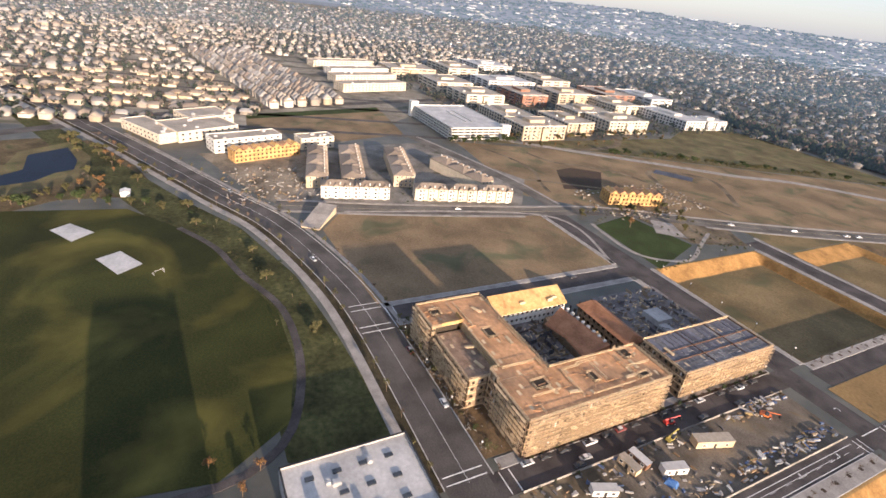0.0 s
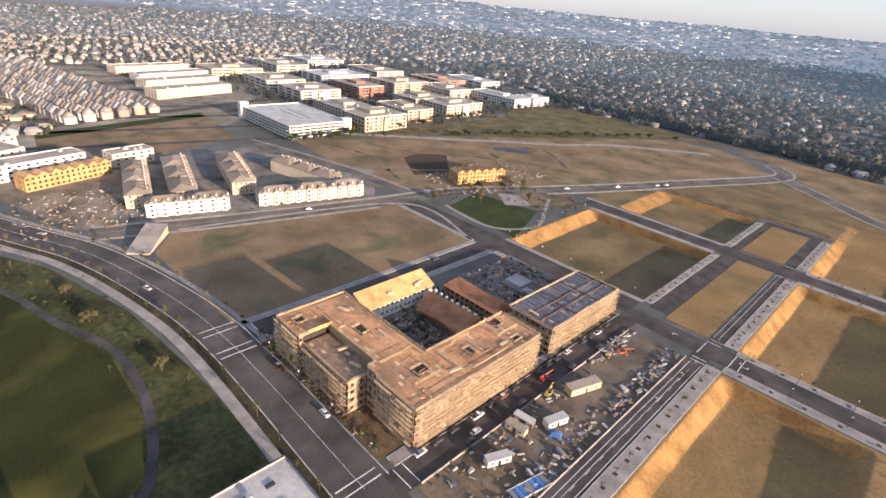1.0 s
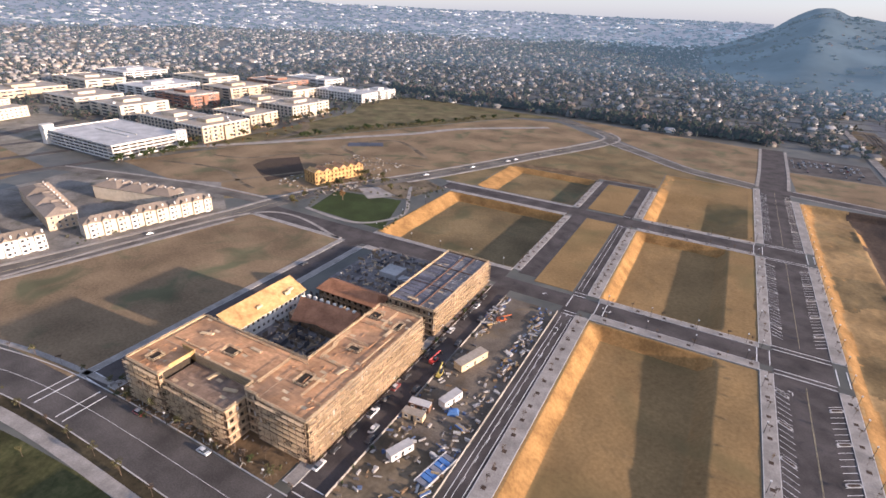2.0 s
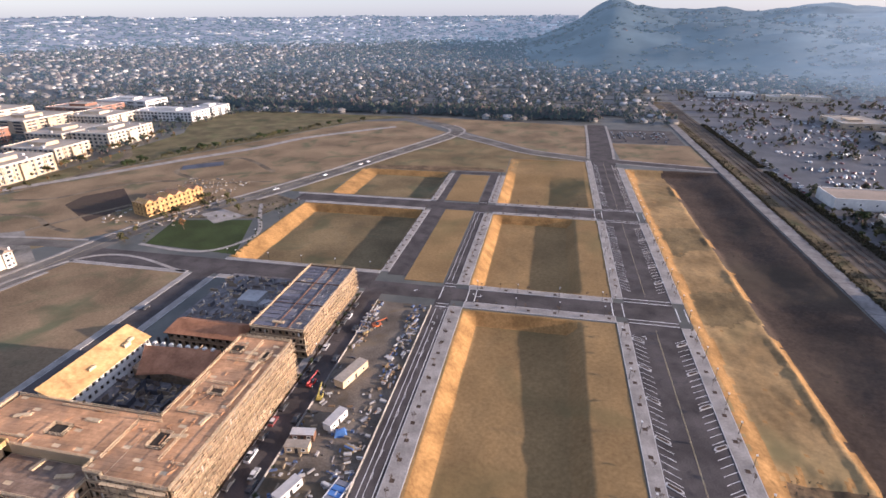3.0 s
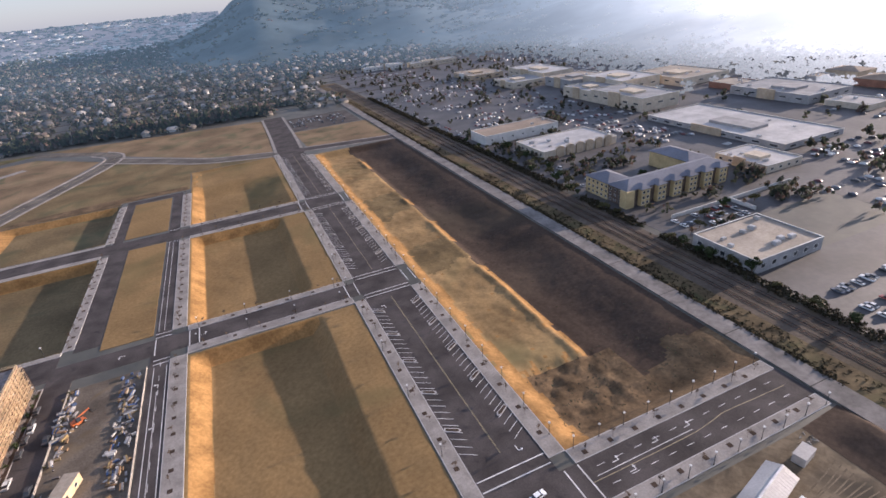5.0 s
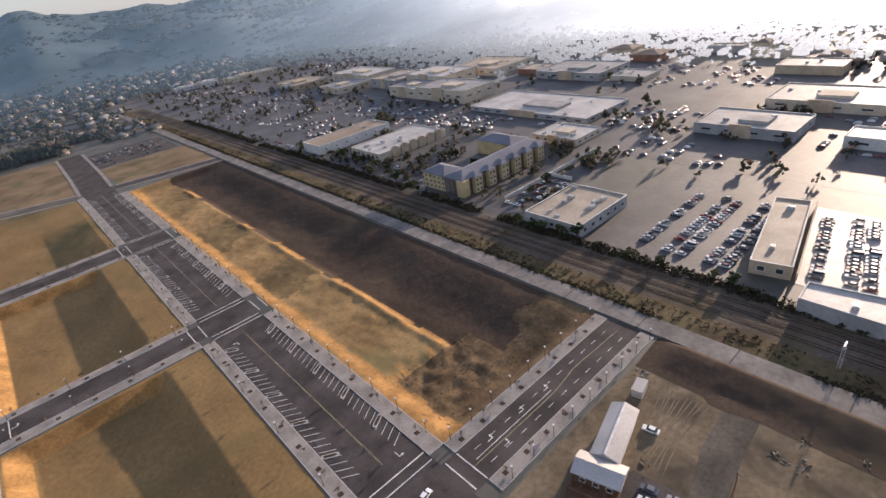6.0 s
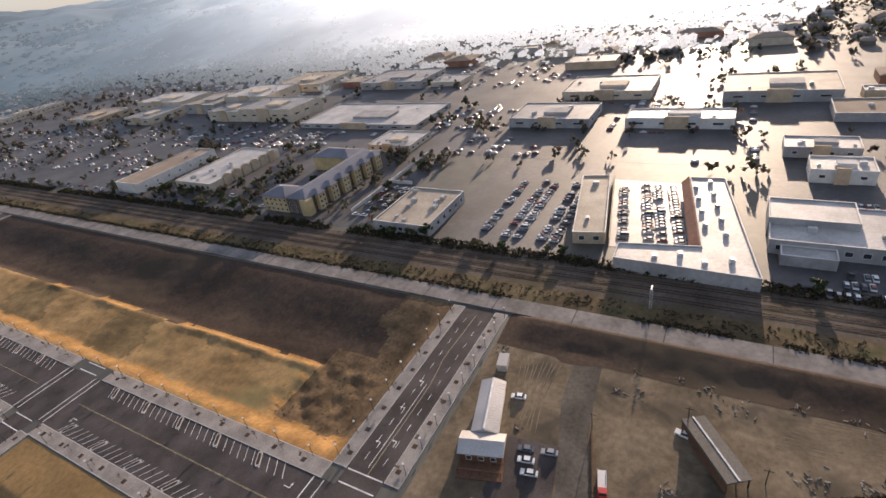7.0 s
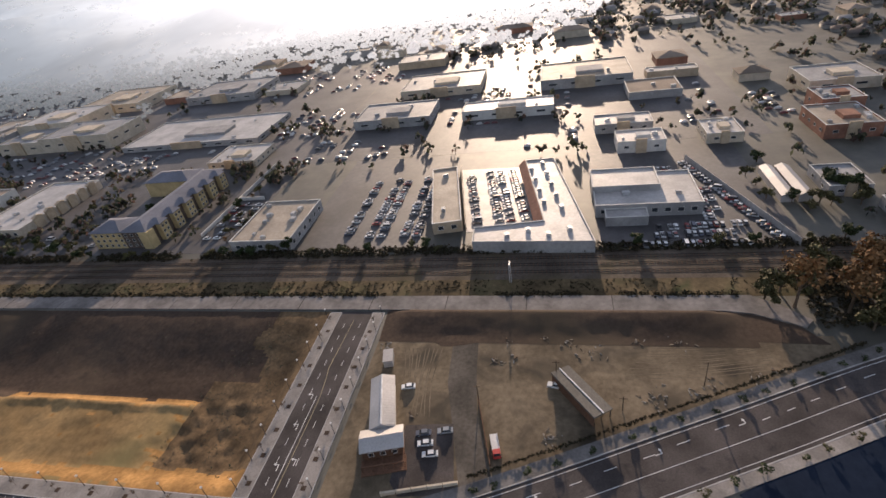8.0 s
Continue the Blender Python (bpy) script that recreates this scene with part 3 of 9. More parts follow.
for pts in ([(-420, 250), (-380, 262), (-346, 262), (-322, 250), (-300, 244)], [(-400, 290), (-370, 300), (-352, 330), (-330, 352), (-300, 360)], [(-290, 330), (-276, 352), (-250, 366), (-226, 372)], [(-330, 240), (-320, 262), (-300, 300), (-292, 340)]):
    single("dirt_path", ribbon(pts, 1.8, -1.8, -0.1, 0.066), DUST, "pale worn track across the building ground", "path", kind="structure")
sheet_poly("scrub_land", [(-327, -109), (-342, -86), (-341, -54), (-337, -30), (-400, -48), (-462, -76), (-471, -116), (-466, -136), (-430, -190), (-336, -180)][::-1], 0.045, SCRUB_DRY, "dry scrubby ground round the pond", "scrub")
sheet_poly("dark_sheet", [(-334, 402), (-306, 424), (-298, 412), (-326, 390)][::-1], 0.5, ROOF_SLATE_EARLY, "dark blue covered stack on the building ground", "covered stack")
sheet_poly("plaza", [(-256, 278), (-196, 289), (-182, 330), (-214, 344), (-246, 306)], 0.045, DUST, "worn ground behind the park lawn", "plaza")
sheet_poly("building_ground", [(-424, -6), (-330, 24), (-304, 40), (-316, 100), (-380, 70), (-420, 76)], 0.035, PALE_DIRT, "dirt yard littered with materials", "yard")
single("road", ribbon([(-470, -172), (-487, -139), (-515, -87), (-541, -46), (-571, 46), (-606, 187), (-622, 250), (-640, 330)], 7, -7, -0.3, ZR + 0.024), ASPHALT_OLD, "asphalt street before the pale terraces", "road", kind="structure")
sheet_poly("suburban_yards", [(-3500, -1600), (-700, -260), (-520, -170), (-500, -60), (-450, 60), (-440, 110), (-640, 330), (-960, 360), (-960, 700), (-3500, 1500)], 0.02, WEST_GROUND, "pale yards and lanes between the western houses", "yards")
# strips, fields, park
sheet_poly("grass_strip", rect(-69, -48.5, 221.5, 331), 0.16, LOT_SOIL, "tan dry grass strip between two narrow streets", "dry grass")
sheet_poly("grass_strip", rect(-73.5, -48.5, 351, 422), 0.16, LOT_SOIL, "tan dry grass strip between two narrow streets", "dry grass")
FIELD = [(-187, 56), (-187, 206), (-259, 209), (-294, 70), (-270, 52)]
sheet_poly("bare_field", FIELD, 0.06, FIELD_SOIL, "bare brown field with patches of dry grass", "field")
TURF_POLY = [(-118, -60), (-112, -20), (-128, 4), (-160, 12), (-195, 12), (-228, 0), (-262, -8), (-290, -24), (-322, -50), (-330, -110), (-250, -140), (-118, -130)]
sheet_poly("sports_field", TURF_POLY[::-1], 0.08, TURF, "dark green sports field of cut turf", "lawn")
sheet_poly("yard", rect(-75.5, -49.5, 62, 198), 0.06, GRAVEL, "grey gravel contractor yard", "yard")
sheet_poly("yard_dirt", [(-75.4, 62.2), (-49.6, 62.2), (-49.6, 84), (-54, 96), (-62, 92), (-70, 100), (-75.4, 98)], 0.066, DUST, "brown trampled dirt at the end of the yard", "yard")
sheet_poly("lawn", [(-237, 237), (-174, 233), (-194, 286), (-246, 276)], 0.07, LAWN, "green park lawn beside the street", "lawn")
sheet_poly("railway_verge", rect(156.1, 167, -700, 900), 0.03, SCRUB_DRY, "scrubby verge between canal wall and railway", "verge")
sheet_poly("railway_bed", rect(167, 187, -700, 900), 0.04, BALLAST, "dark ballast bed of the railway", "railway")
canal = Geo().box(147.5, 156.0, -56, 900, -0.4, 0.5)
canal.prism([(147.5, -56), (146.2, -64), (141.5, -74), (139.5, -78), (143, -81), (150.5, -74), (156, -66), (156, -56)][::1], -0.4, 0.496)
canal = single("canal_wall", canal, CANAL, "long pale concrete path of the canal edge", "wall", kind="structure")
part("joint", Geo().box(147.45, 147.7, -50, -49.6, 0.2, 0.56), DARK_JOINT, canal)
for y in range(-20, 420, 31):
    part("joint", Geo().box(147.46, 156.04, y, y + 0.35, -0.2, 0.506), DARK_JOINT, canal)
sheet_poly("storage_lot", [(66, 64), (134, 64), (136, -84), (128, -84), (109, -44), (95, -16), (80, 14), (72, 34), (64, 56)], 0.05, DUST, "dusty open lot of worn dirt", "yard")
sheet_poly("verge", [(-640, -185), (-330, -50), (-228, 0), (-112, 0), (-85, 38), (-170, 32), (-222, 26), (-282, 8), (-330, -20), (-640, -172)], 0.05, VERGE_GREEN, "scrubby verge of dry grass and shrubs", "verge")

# ---- road markings, planters, crossings ----
def markings(name, rects, mat, parent, z):
    g = Geo()
    for r in rects:
        if len(r) == 4:
            g.prism(rect(*r), z - 0.02, z)
        else:                                   # x, y, length, width, angle
            x, y, ln, w, a = r
            g.add(Geo().box(-ln / 2, ln / 2, -w / 2, w / 2, z - 0.02, z), pose(x, y, 0, 0, 0, a))
    return part(name, g, mat, parent, kind="stuff")


marks = thing("street_marking", "worn white and yellow street paint", "street marking", kind="structure")
ZM = ZR + 0.035
STALL_BREAKS = (89, 97, 200, 223, 326, 352, 488)
stalls, islands = [], []
for x_in, lean, side in ((40.2, -32, 1), (61.8, -148, -1)):
    for y0, y1 in ((101, 190), (232, 318), (360, 478)):
        n = int((y1 - y0) / 3.15)
        for i in range(n + 1):
            y = y0 + i * 3.15
            if i % 6 == 3:
                islands.append((x_in + side * 2.1, y + 1.0, lean))
            stalls.append((x_in + side * 2.35, y, 5.2, 0.16, lean))
markings("parking_lines", stalls, PAINT_WHITE, marks, ZM)
markings("centre_line", [(51.0, 51.12, 97, 196), (50.75, 50.87, 97, 196), (50.8, 50.95, 226, 326), (50.8, 50.95, 354, 486)], PAINT_YELLOW, marks, ZM)
cross = []
for y in (200.6, 203.4, 219.4, 222.4, 326.8, 329.6, 349.4, 352.2, 87.4, 91.0):
    cross.append((40.3, 61.7, y, y + 0.35))
for x in (34.0, 38.8, 62.6, 66.4):
    for y0, y1 in ((205.5, 217.2), (332.3, 346.8)):
        cross.append((x, x + 0.35, y0, y1))
for x in (-47.3, -34.0, -30.2):
    cross.append((x, x + 0.35, 205.4, 217.3))
for x0, x1, y in ((-47.3, -41.2, 201.0), (-47.3, -41.2, 198.2), (-47.3, -41.2, 218.4), (-47.3, -41.2, 221.4), (-47.3, -41.2, 329.0), (-47.3, -41.2, 350.0), (-85, -76.5, 60.5), (-85, -76.5, 64.2)):
    cross.append((x0, x1, y, y + 0.35))
for x in (-171.5, -167.5, -188.5, -184.5, -89.5, -86.4, -74.5, -70.5):
    cross.append((x, x + 0.4, 42.5, 57.0))
for x0, x1, y in ((-183, -172.5, 58.5), (-183, -172.5, 62.0), (63, 63.4, 71.5), (67.4, 67.8, 71.5)):
    cross.append((x0, x1, y, y + 0.4) if x1 - x0 > 1 else (x0, x1, y, 83.5))
markings("crossing_lines", cross, PAINT_WHITE, marks, ZM)
lanes = []
for i in range(11):
    x = 72 + i * 6.5
    for y in (80.6, 74.2):
        lanes.append((x, x + 2.6, y, y + 0.16))
lanes += [(70, 104, 77.9, 78.1), (-46.7, -46.5, 64, 196), (-42.1, -41.9, 64, 196), (-44.9, -44.75, 66, 180), (-46.6, -46.45, 224, 328), (-44.3, -44.15, 224, 328)]
for y in range(70, 200, 9):
    lanes.append((-44.5, -44.35, y, y + 3))
markings("lane_lines", lanes, PAINT_WHITE, marks, ZM)
g = ribbon(BOULEVARD[:-1], 0.06, -0.06, ZM - 0.02, ZM)
part("centre_line", g, PAINT_WHITE, marks)
g = ribbon([(68, 76.8), (104, 76.8), (116, 78.4), (128, 78.0), (142, 77.6)], 0.1, -0.1, ZM - 0.02, ZM)
part("turn_lane_line", g, PAINT_YELLOW, marks)
g = ribbon(WEST_STREET, 0.08, -0.08, ZM - 0.02, ZM + 0.02)
part("street_line", g, PAINT_YELLOW, marks)
g = ribbon(AVENUE[1:], 7.2, 7.05, ZM - 0.02, ZM + 0.01)
ribbon(AVENUE[1:], -0.9, -1.05, ZM - 0.02, ZM + 0.01, g)
ribbon(AVENUE[1:], -7.0, -7.15, ZM - 0.02, ZM + 0.01, g)
line = dense([Vector(q).to_2d() for q in AVENUE[1:]], 9.0)
for (x0, y0), (x1, y1) in zip(line, line[1:]):
    dx, dy = (x1 - x0) / 9, (y1 - y0) / 9
    ribbon([(x0 - dy * 3.1 + 0, y0 + dx * 3.1), (x0 - dy * 3.1 + dx * 3, y0 + dx * 3.1 + dy * 3)], 0.09, -0.09, ZM - 0.02, ZM + 0.01, g)
part("avenue_lines", g, PAINT_WHITE, marks)


def arrow(x, y, a):
    """A turn arrow painted on the road: a bent stem and a head."""
    g = Geo().box(-1.6, 0.6, -0.12, 0.12, ZM - 0.02, ZM).box(0.4, 0.64, 0.12, 0.9, ZM - 0.02, ZM)
    g.prism([(0.05, 0.9), (1.0, 0.9), (0.52, 1.7)], ZM - 0.02, ZM)
    ob = part("arrow", g, PAINT_WHITE, marks)
    ob.matrix_basis = pose(x, y, 0, 0, 0, a)


for x, y, a in ((78, 79.6, 0), (92, 79.6, 0), (104, 79.6, 0), (80, 75, 0), (-60, 212, 180), (-28, 211, 0), (-44.5, 184, 90), (-44.5, 160, 90), (46, 190, 90), (56, 96, -90), (90, -26, -64), (101, -49, -64), (74, 6, -64)):
    arrow(x, y, a)

# raised kerb islands between the bays
isl = thing("parking_island", "oblong concrete kerb island with a dark planting bed", "parking island", "islands between the parking bays")
outer = [(-2.6, -0.7), (1.6, -0.85), (2.5, -0.55), (2.8, 0.0), (2.5, 0.55), (1.6, 0.85), (-2.6, 0.7)]
part("kerb", Geo().prism(outer, 0, 0.16), KERB, isl)
part("planting_bed", Geo().prism([(x * 0.78, y * 0.62) for x, y in outer], 0.1, 0.19), MUD, isl, "dark soil bed")
for i, (x, y, a) in enumerate(islands):
    if i == 0:
        isl.matrix_basis = pose(x, y, ZR, 0, 0, a)
    else:
        copy_thing(isl, pose(x, y, ZR, 0, 0, a))

# ---- materials of buildings ----
SHEATHING = surface("wall_sheathing", (0.205, 0.140, 0.088), (0.365, 0.268, 0.178), 1.2, 0.8, broad=0.25, broad_scale=0.25, island=0.3, stains=((0.34, 0.22, 0.11), 0.35, 0.55))
PLYWOOD = surface("deck_plywood", (0.375, 0.205, 0.105), (0.53, 0.30, 0.155), 0.6, 0.8, broad=0.22, broad_scale=0.09, island=0.11, stains=((0.25, 0.16, 0.10), 0.06, 0.52))
PLYWOOD_BROWN = surface("brown_deck_plywood", (0.25, 0.115, 0.06), (0.36, 0.175, 0.095), 1.0, 0.8, broad=0.2, broad_scale=0.2, island=0.14)
DECK_WORN = surface("weathered_deck_plywood", (0.19, 0.125, 0.085), (0.30, 0.21, 0.15), 0.8, 0.85, broad=0.3, broad_scale=0.15, island=0.16, stains=((0.13, 0.10, 0.08), 0.15, 0.52))
COURT_SLAB = surface("dusty_court_slab", (0.10, 0.092, 0.092), (0.175, 0.16, 0.155), 0.6, 0.9, broad=0.3, broad_scale=0.15, stains=((0.15, 0.11, 0.08), 0.12, 0.55))
DECK_GREY = surface("grey_deck", (0.105, 0.102, 0.110), (0.165, 0.160, 0.165), 1.0, 0.8, broad=0.25, broad_scale=0.12, island=0.22)
YELLOW_BOARD = surface("yellow_sheathing", (0.40, 0.245, 0.095), (0.56, 0.37, 0.165), 0.6, 0.85, broad=0.2, broad_scale=0.15, stains=((0.34, 0.19, 0.08), 0.2, 0.56))
LUMBER = surface("pale_lumber", (0.46, 0.34, 0.20), (0.62, 0.48, 0.31), 1.5, 0.8, broad=0.15)
WRAP = colour_pick("wrap_and_board", [(0.55, 0.53, 0.49), (0.42, 0.30, 0.17), (0.24, 0.17, 0.11), (0.50, 0.42, 0.30)], 0.8, 0.2, per_island=True)
# near-black colour puts in the shade of unlit rooms
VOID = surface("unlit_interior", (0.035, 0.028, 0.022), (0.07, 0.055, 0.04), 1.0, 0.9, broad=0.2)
GLASS = surface("window_glass", (0.03, 0.035, 0.042), (0.05, 0.056, 0.065), 0.5, 0.12, broad=0.2, spec=0.6)
FRAME_WHITE = surface("white_window_trim", (0.55, 0.53, 0.49), (0.68, 0.66, 0.62), 2.0, 0.7)
CREAM = surface("cream_render", (0.46, 0.395, 0.30), (0.60, 0.52, 0.41), 0.5, 0.85, broad=0.1, broad_scale=0.15)
WHITE_WALL = surface("white_render", (0.52, 0.50, 0.46), (0.66, 0.64, 0.60), 0.5, 0.85, broad=0.1, broad_scale=0.12)
TAN_WALL = surface("tan_render", (0.40, 0.31, 0.21), (0.52, 0.42, 0.30), 0.5, 0.85, broad=0.12, broad_scale=0.12)
BRICK_WALL = surface("red_brown_wall", (0.22, 0.11, 0.075), (0.32, 0.17, 0.12), 0.8, 0.85, broad=0.15, broad_scale=0.12)
GREY_WALL = surface("grey_concrete_wall", (0.28, 0.275, 0.27), (0.38, 0.37, 0.36), 0.6, 0.85, broad=0.15, broad_scale=0.1)
ROOF_WHITE = surface("white_membrane_roof", (0.34, 0.325, 0.31), (0.48, 0.46, 0.44), 0.7, 0.6, spec=0.5, broad=0.18, broad_scale=0.09, stains=((0.36, 0.345, 0.33), 0.15, 0.58))
ROOF_GREY = surface("grey_membrane_roof", (0.20, 0.20, 0.20), (0.30, 0.295, 0.29), 0.7, 0.65, spec=0.5, broad=0.2, broad_scale=0.08)
ROOF_TAN = surface("tan_gravel_roof", (0.25, 0.21, 0.16), (0.36, 0.31, 0.25), 0.9, 0.72, spec=0.45, broad=0.2, broad_scale=0.08)
ROOF_BROWN = surface("brown_shingle_roof", (0.19, 0.152, 0.118), (0.29, 0.235, 0.185), 1.4, 0.9, 0.02, broad=0.15, vary=0.25)
ROOF_SLATE = surface("blue_grey_shingle_roof", (0.14, 0.145, 0.17), (0.21, 0.215, 0.245), 1.4, 0.85, 0.02, broad=0.15)
ROOF_METAL = surface("ribbed_pale_metal_roof", (0.40, 0.38, 0.36), (0.52, 0.50, 0.48), 2.0, 0.5, broad=0.15, metal=0.2)
DARK_METAL = surface("dark_metal", (0.03, 0.03, 0.032), (0.06, 0.06, 0.062), 2.0, 0.6, metal=0.3)
PALE_METAL = surface("galvanised_metal", (0.42, 0.42, 0.42), (0.55, 0.55, 0.55), 2.0, 0.5, metal=0.4)
RUST_WOOD = surface("weathered_deck_boards", (0.10, 0.055, 0.035), (0.17, 0.095, 0.06), 1.2, 0.85, broad=0.2)


# ---- shared window meshes ----
WINDOWS = {}


def window_mesh(w, h, pane=None, trim=None):
    """A window that looks to +x: a trim of four bars and a set-back pane, one mesh for all of that size."""
    pane, trim = pane or GLASS, trim or FRAME_WHITE
    key = (round(w, 2), round(h, 2), pane.name, trim.name)
    if key not in WINDOWS:
        g, b = Geo(), 0.12
        g.box(-0.05, 0.10, -w / 2 - b, -w / 2, -h / 2 - b, h / 2 + b).box(-0.05, 0.10, w / 2, w / 2 + b, -h / 2 - b, h / 2 + b)
        g.box(-0.05, 0.14, -w / 2, w / 2, -h / 2 - b, -h / 2).box(-0.05, 0.10, -w / 2, w / 2, h / 2, h / 2 + b)
        g.face([(0.03, -w / 2, -h / 2), (0.03, w / 2, -h / 2), (0.03, w / 2, h / 2), (0.03, -w / 2, h / 2)], 1)
        WINDOWS[key] = g.mesh("window", trim, pane)
    return WINDOWS[key]


FACING = {"e": 0, "n": 90, "w": 180, "s": -90}


def put_window(parent, mesh, x, y, z, side):
    ob = new("window", mesh)
    ob.parent = parent
    ob.matrix_basis = pose(x, y, z, 0, 0, FACING[side])
    return ob


def window_rows(parent, side, at, a, b, z0, floors, storey, w, h, gap, pane=None, trim=None, skip=0.0):
    """Rows of windows on one face: side e/w has x = at and runs a..b in y, side n/s has y = at and runs in x."""
    n = max(1, int((b - a) / gap))
    mesh = window_mesh(w, h, pane, trim)
    for k in range(floors):
        for i in range(n):
            if skip and random.random() < skip:
                continue
            c = a + (i + 0.5) * (b - a) / n
            x, y = (at, c) if side in "ew" else (c, at)
            put_window(parent, mesh, x, y, z0 + storey * (k + 0.55), side)


def pierced_wall(g, side, at, a, b, z0, floors, storey, w, h, gap, thick=0.35, slot=0):
    """A wall with real openings, out of piers, sills and lintels."""
    n = max(1, int((b - a) / gap))
    step = (b - a) / n

    def bar(c0, c1, z_0, z_1, t0=0.0):
        if side in "ew":
            s = 1 if side == "e" else -1
            x = sorted((at + s * t0, at - s * thick))
            g.box(x[0], x[1], c0, c1, z_0, z_1, slot)
        else:
            s = 1 if side == "n" else -1
            y = sorted((at + s * t0, at - s * thick))
            g.box(c0, c1, y[0], y[1], z_0, z_1, slot)
    for k in range(floors):
        z = z0 + storey * k
        low, high = z + storey * 0.55 - h / 2, z + storey * 0.55 + h / 2
        bar(a, b, z, low)
        bar(a, b, high, z + storey - 0.3)
        bar(a, b, z + storey - 0.3, z + storey, 0.12)
        for i in range(n + 1):
            c = a + i * step
            lo, hi = max(a, c - (step - w) / 2), min(b, c + (step - w) / 2)
            bar(lo, hi, low, high)
    return n, step


PACK_GREY = surface("wrapped_truss_pack", (0.075, 0.075, 0.095), (0.13, 0.13, 0.155), 0.8, 0.7, vary=0.3)
COURT_MIX = colour_pick("site_timber_mix", [(0.10, 0.085, 0.08), (0.22, 0.17, 0.12), (0.07, 0.07, 0.08), (0.34, 0.28, 0.21), (0.15, 0.12, 0.10)], 0.9, 0.1, per_island=True)

# ---- apartment building under construction ----
def deck_sheets(x0, x1, y0, y1, z, size=(2.44, 1.22), holes=0.03):
    """Loose deck sheets laid in staggered courses, each with its own height."""
    g = Geo()
    row, y = 0, y0
    while y < y1 - 0.2:
        x = x0 - (size[0] / 2 if row % 2 else 0)
        while x < x1 - 0.2:
            a, b, d = max(x, x0), min(x + size[0], x1), min(y + size[1], y1)
            if b - a > 0.2 and random.random() > holes:
                up = z + random.uniform(0.0, 0.035)
                g.box(a + 0.02, b - 0.02, y + 0.02, d - 0.02, z - 0.05, up)
            x += size[0]
        y += size[1]
        row += 1
    return g


def guard_rail(g, path, z, post=2.4, high=1.1):
    for (xa, ya), (xb, yb) in zip(path, path[1:]):
        a, b = Vector((xa, ya, z)), Vector((xb, yb, z))
        n = max(1, int((b - a).length / post))
        for i in range(n + 1):
            p = a.lerp(b, i / n)
            g.box(p.x - 0.07, p.x + 0.07, p.y - 0.07, p.y + 0.07, z, z + high)
        for lift in (0.55, high):
            w = 0.07
            if abs(xb - xa) > abs(yb - ya):
                g.box(min(xa, xb), max(xa, xb), ya - w, ya + w, z + lift - 0.12, z + lift)
            else:
                g.box(xa - w, xa + w, min(ya, yb), max(ya, yb), z + lift - 0.12, z + lift)
    return g


site = thing("apartment_building", "timber-framed apartment building under construction with sheathed walls", "building", at=(0, 0, 0))
S, H5, H4 = 3.3, 16.5, 12.4
WINGS = [  # x0, x1, y0, y1, storeys, storey height
    (-107.0, -87.0, 70.5, 136.0, 5, S), (-113.3, -107.2, 71.5, 93.0, 5, S), (-157.5, -113.5, 75.5, 93.0, 5, S), (-158.5, -142.0, 62.0, 75.3, 5, S),
    (-141.8, -113.5, 63.5, 75.3, 4, S), (-112.0, -89.0, 148.5, 205.0, 4, 3.1),
]
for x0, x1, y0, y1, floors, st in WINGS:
    part("interior", Geo().box(x0 + 0.9, x1 - 0.9, y0 + 0.9, y1 - 0.9, 0.02, floors * st - 0.3), VOID, site, "near-black block standing for the unlit interior")
    top = floors * st
    part("roof_slab", Geo().box(x0, x1, y0, y1, top - 0.3, top - 0.055), LUMBER, site)
FACES = [  # side, at, from, to, storeys, storey
    ("e", -87.0, 70.5, 136.0, 5, S), ("s", 70.5, -107.0, -87.0, 5, S), ("s", 71.5, -113.3, -107.2, 5, S), ("n", 136.0, -107.0, -87.0, 5, S), ("w", -107.0, 93.2, 136.0, 5, S),
    ("s", 62.0, -158.5, -142.0, 5, S), ("s", 63.5, -141.8, -113.5, 4, S), ("w", -158.5, 62.0, 93.0, 5, S), ("n", 93.0, -157.5, -107.2, 5, S), ("e", -113.5, 63.5, 71.3, 4, S),
    ("e", -142.0, 62.0, 63.4, 5, S),
    ("e", -89.0, 148.5, 205.0, 4, 3.1), ("s", 148.5, -112.0, -89.0, 4, 3.1), ("n", 205.0, -112.0, -89.0, 4, 3.1), ("w", -112.0, 148.5, 205.0, 4, 3.1),
]
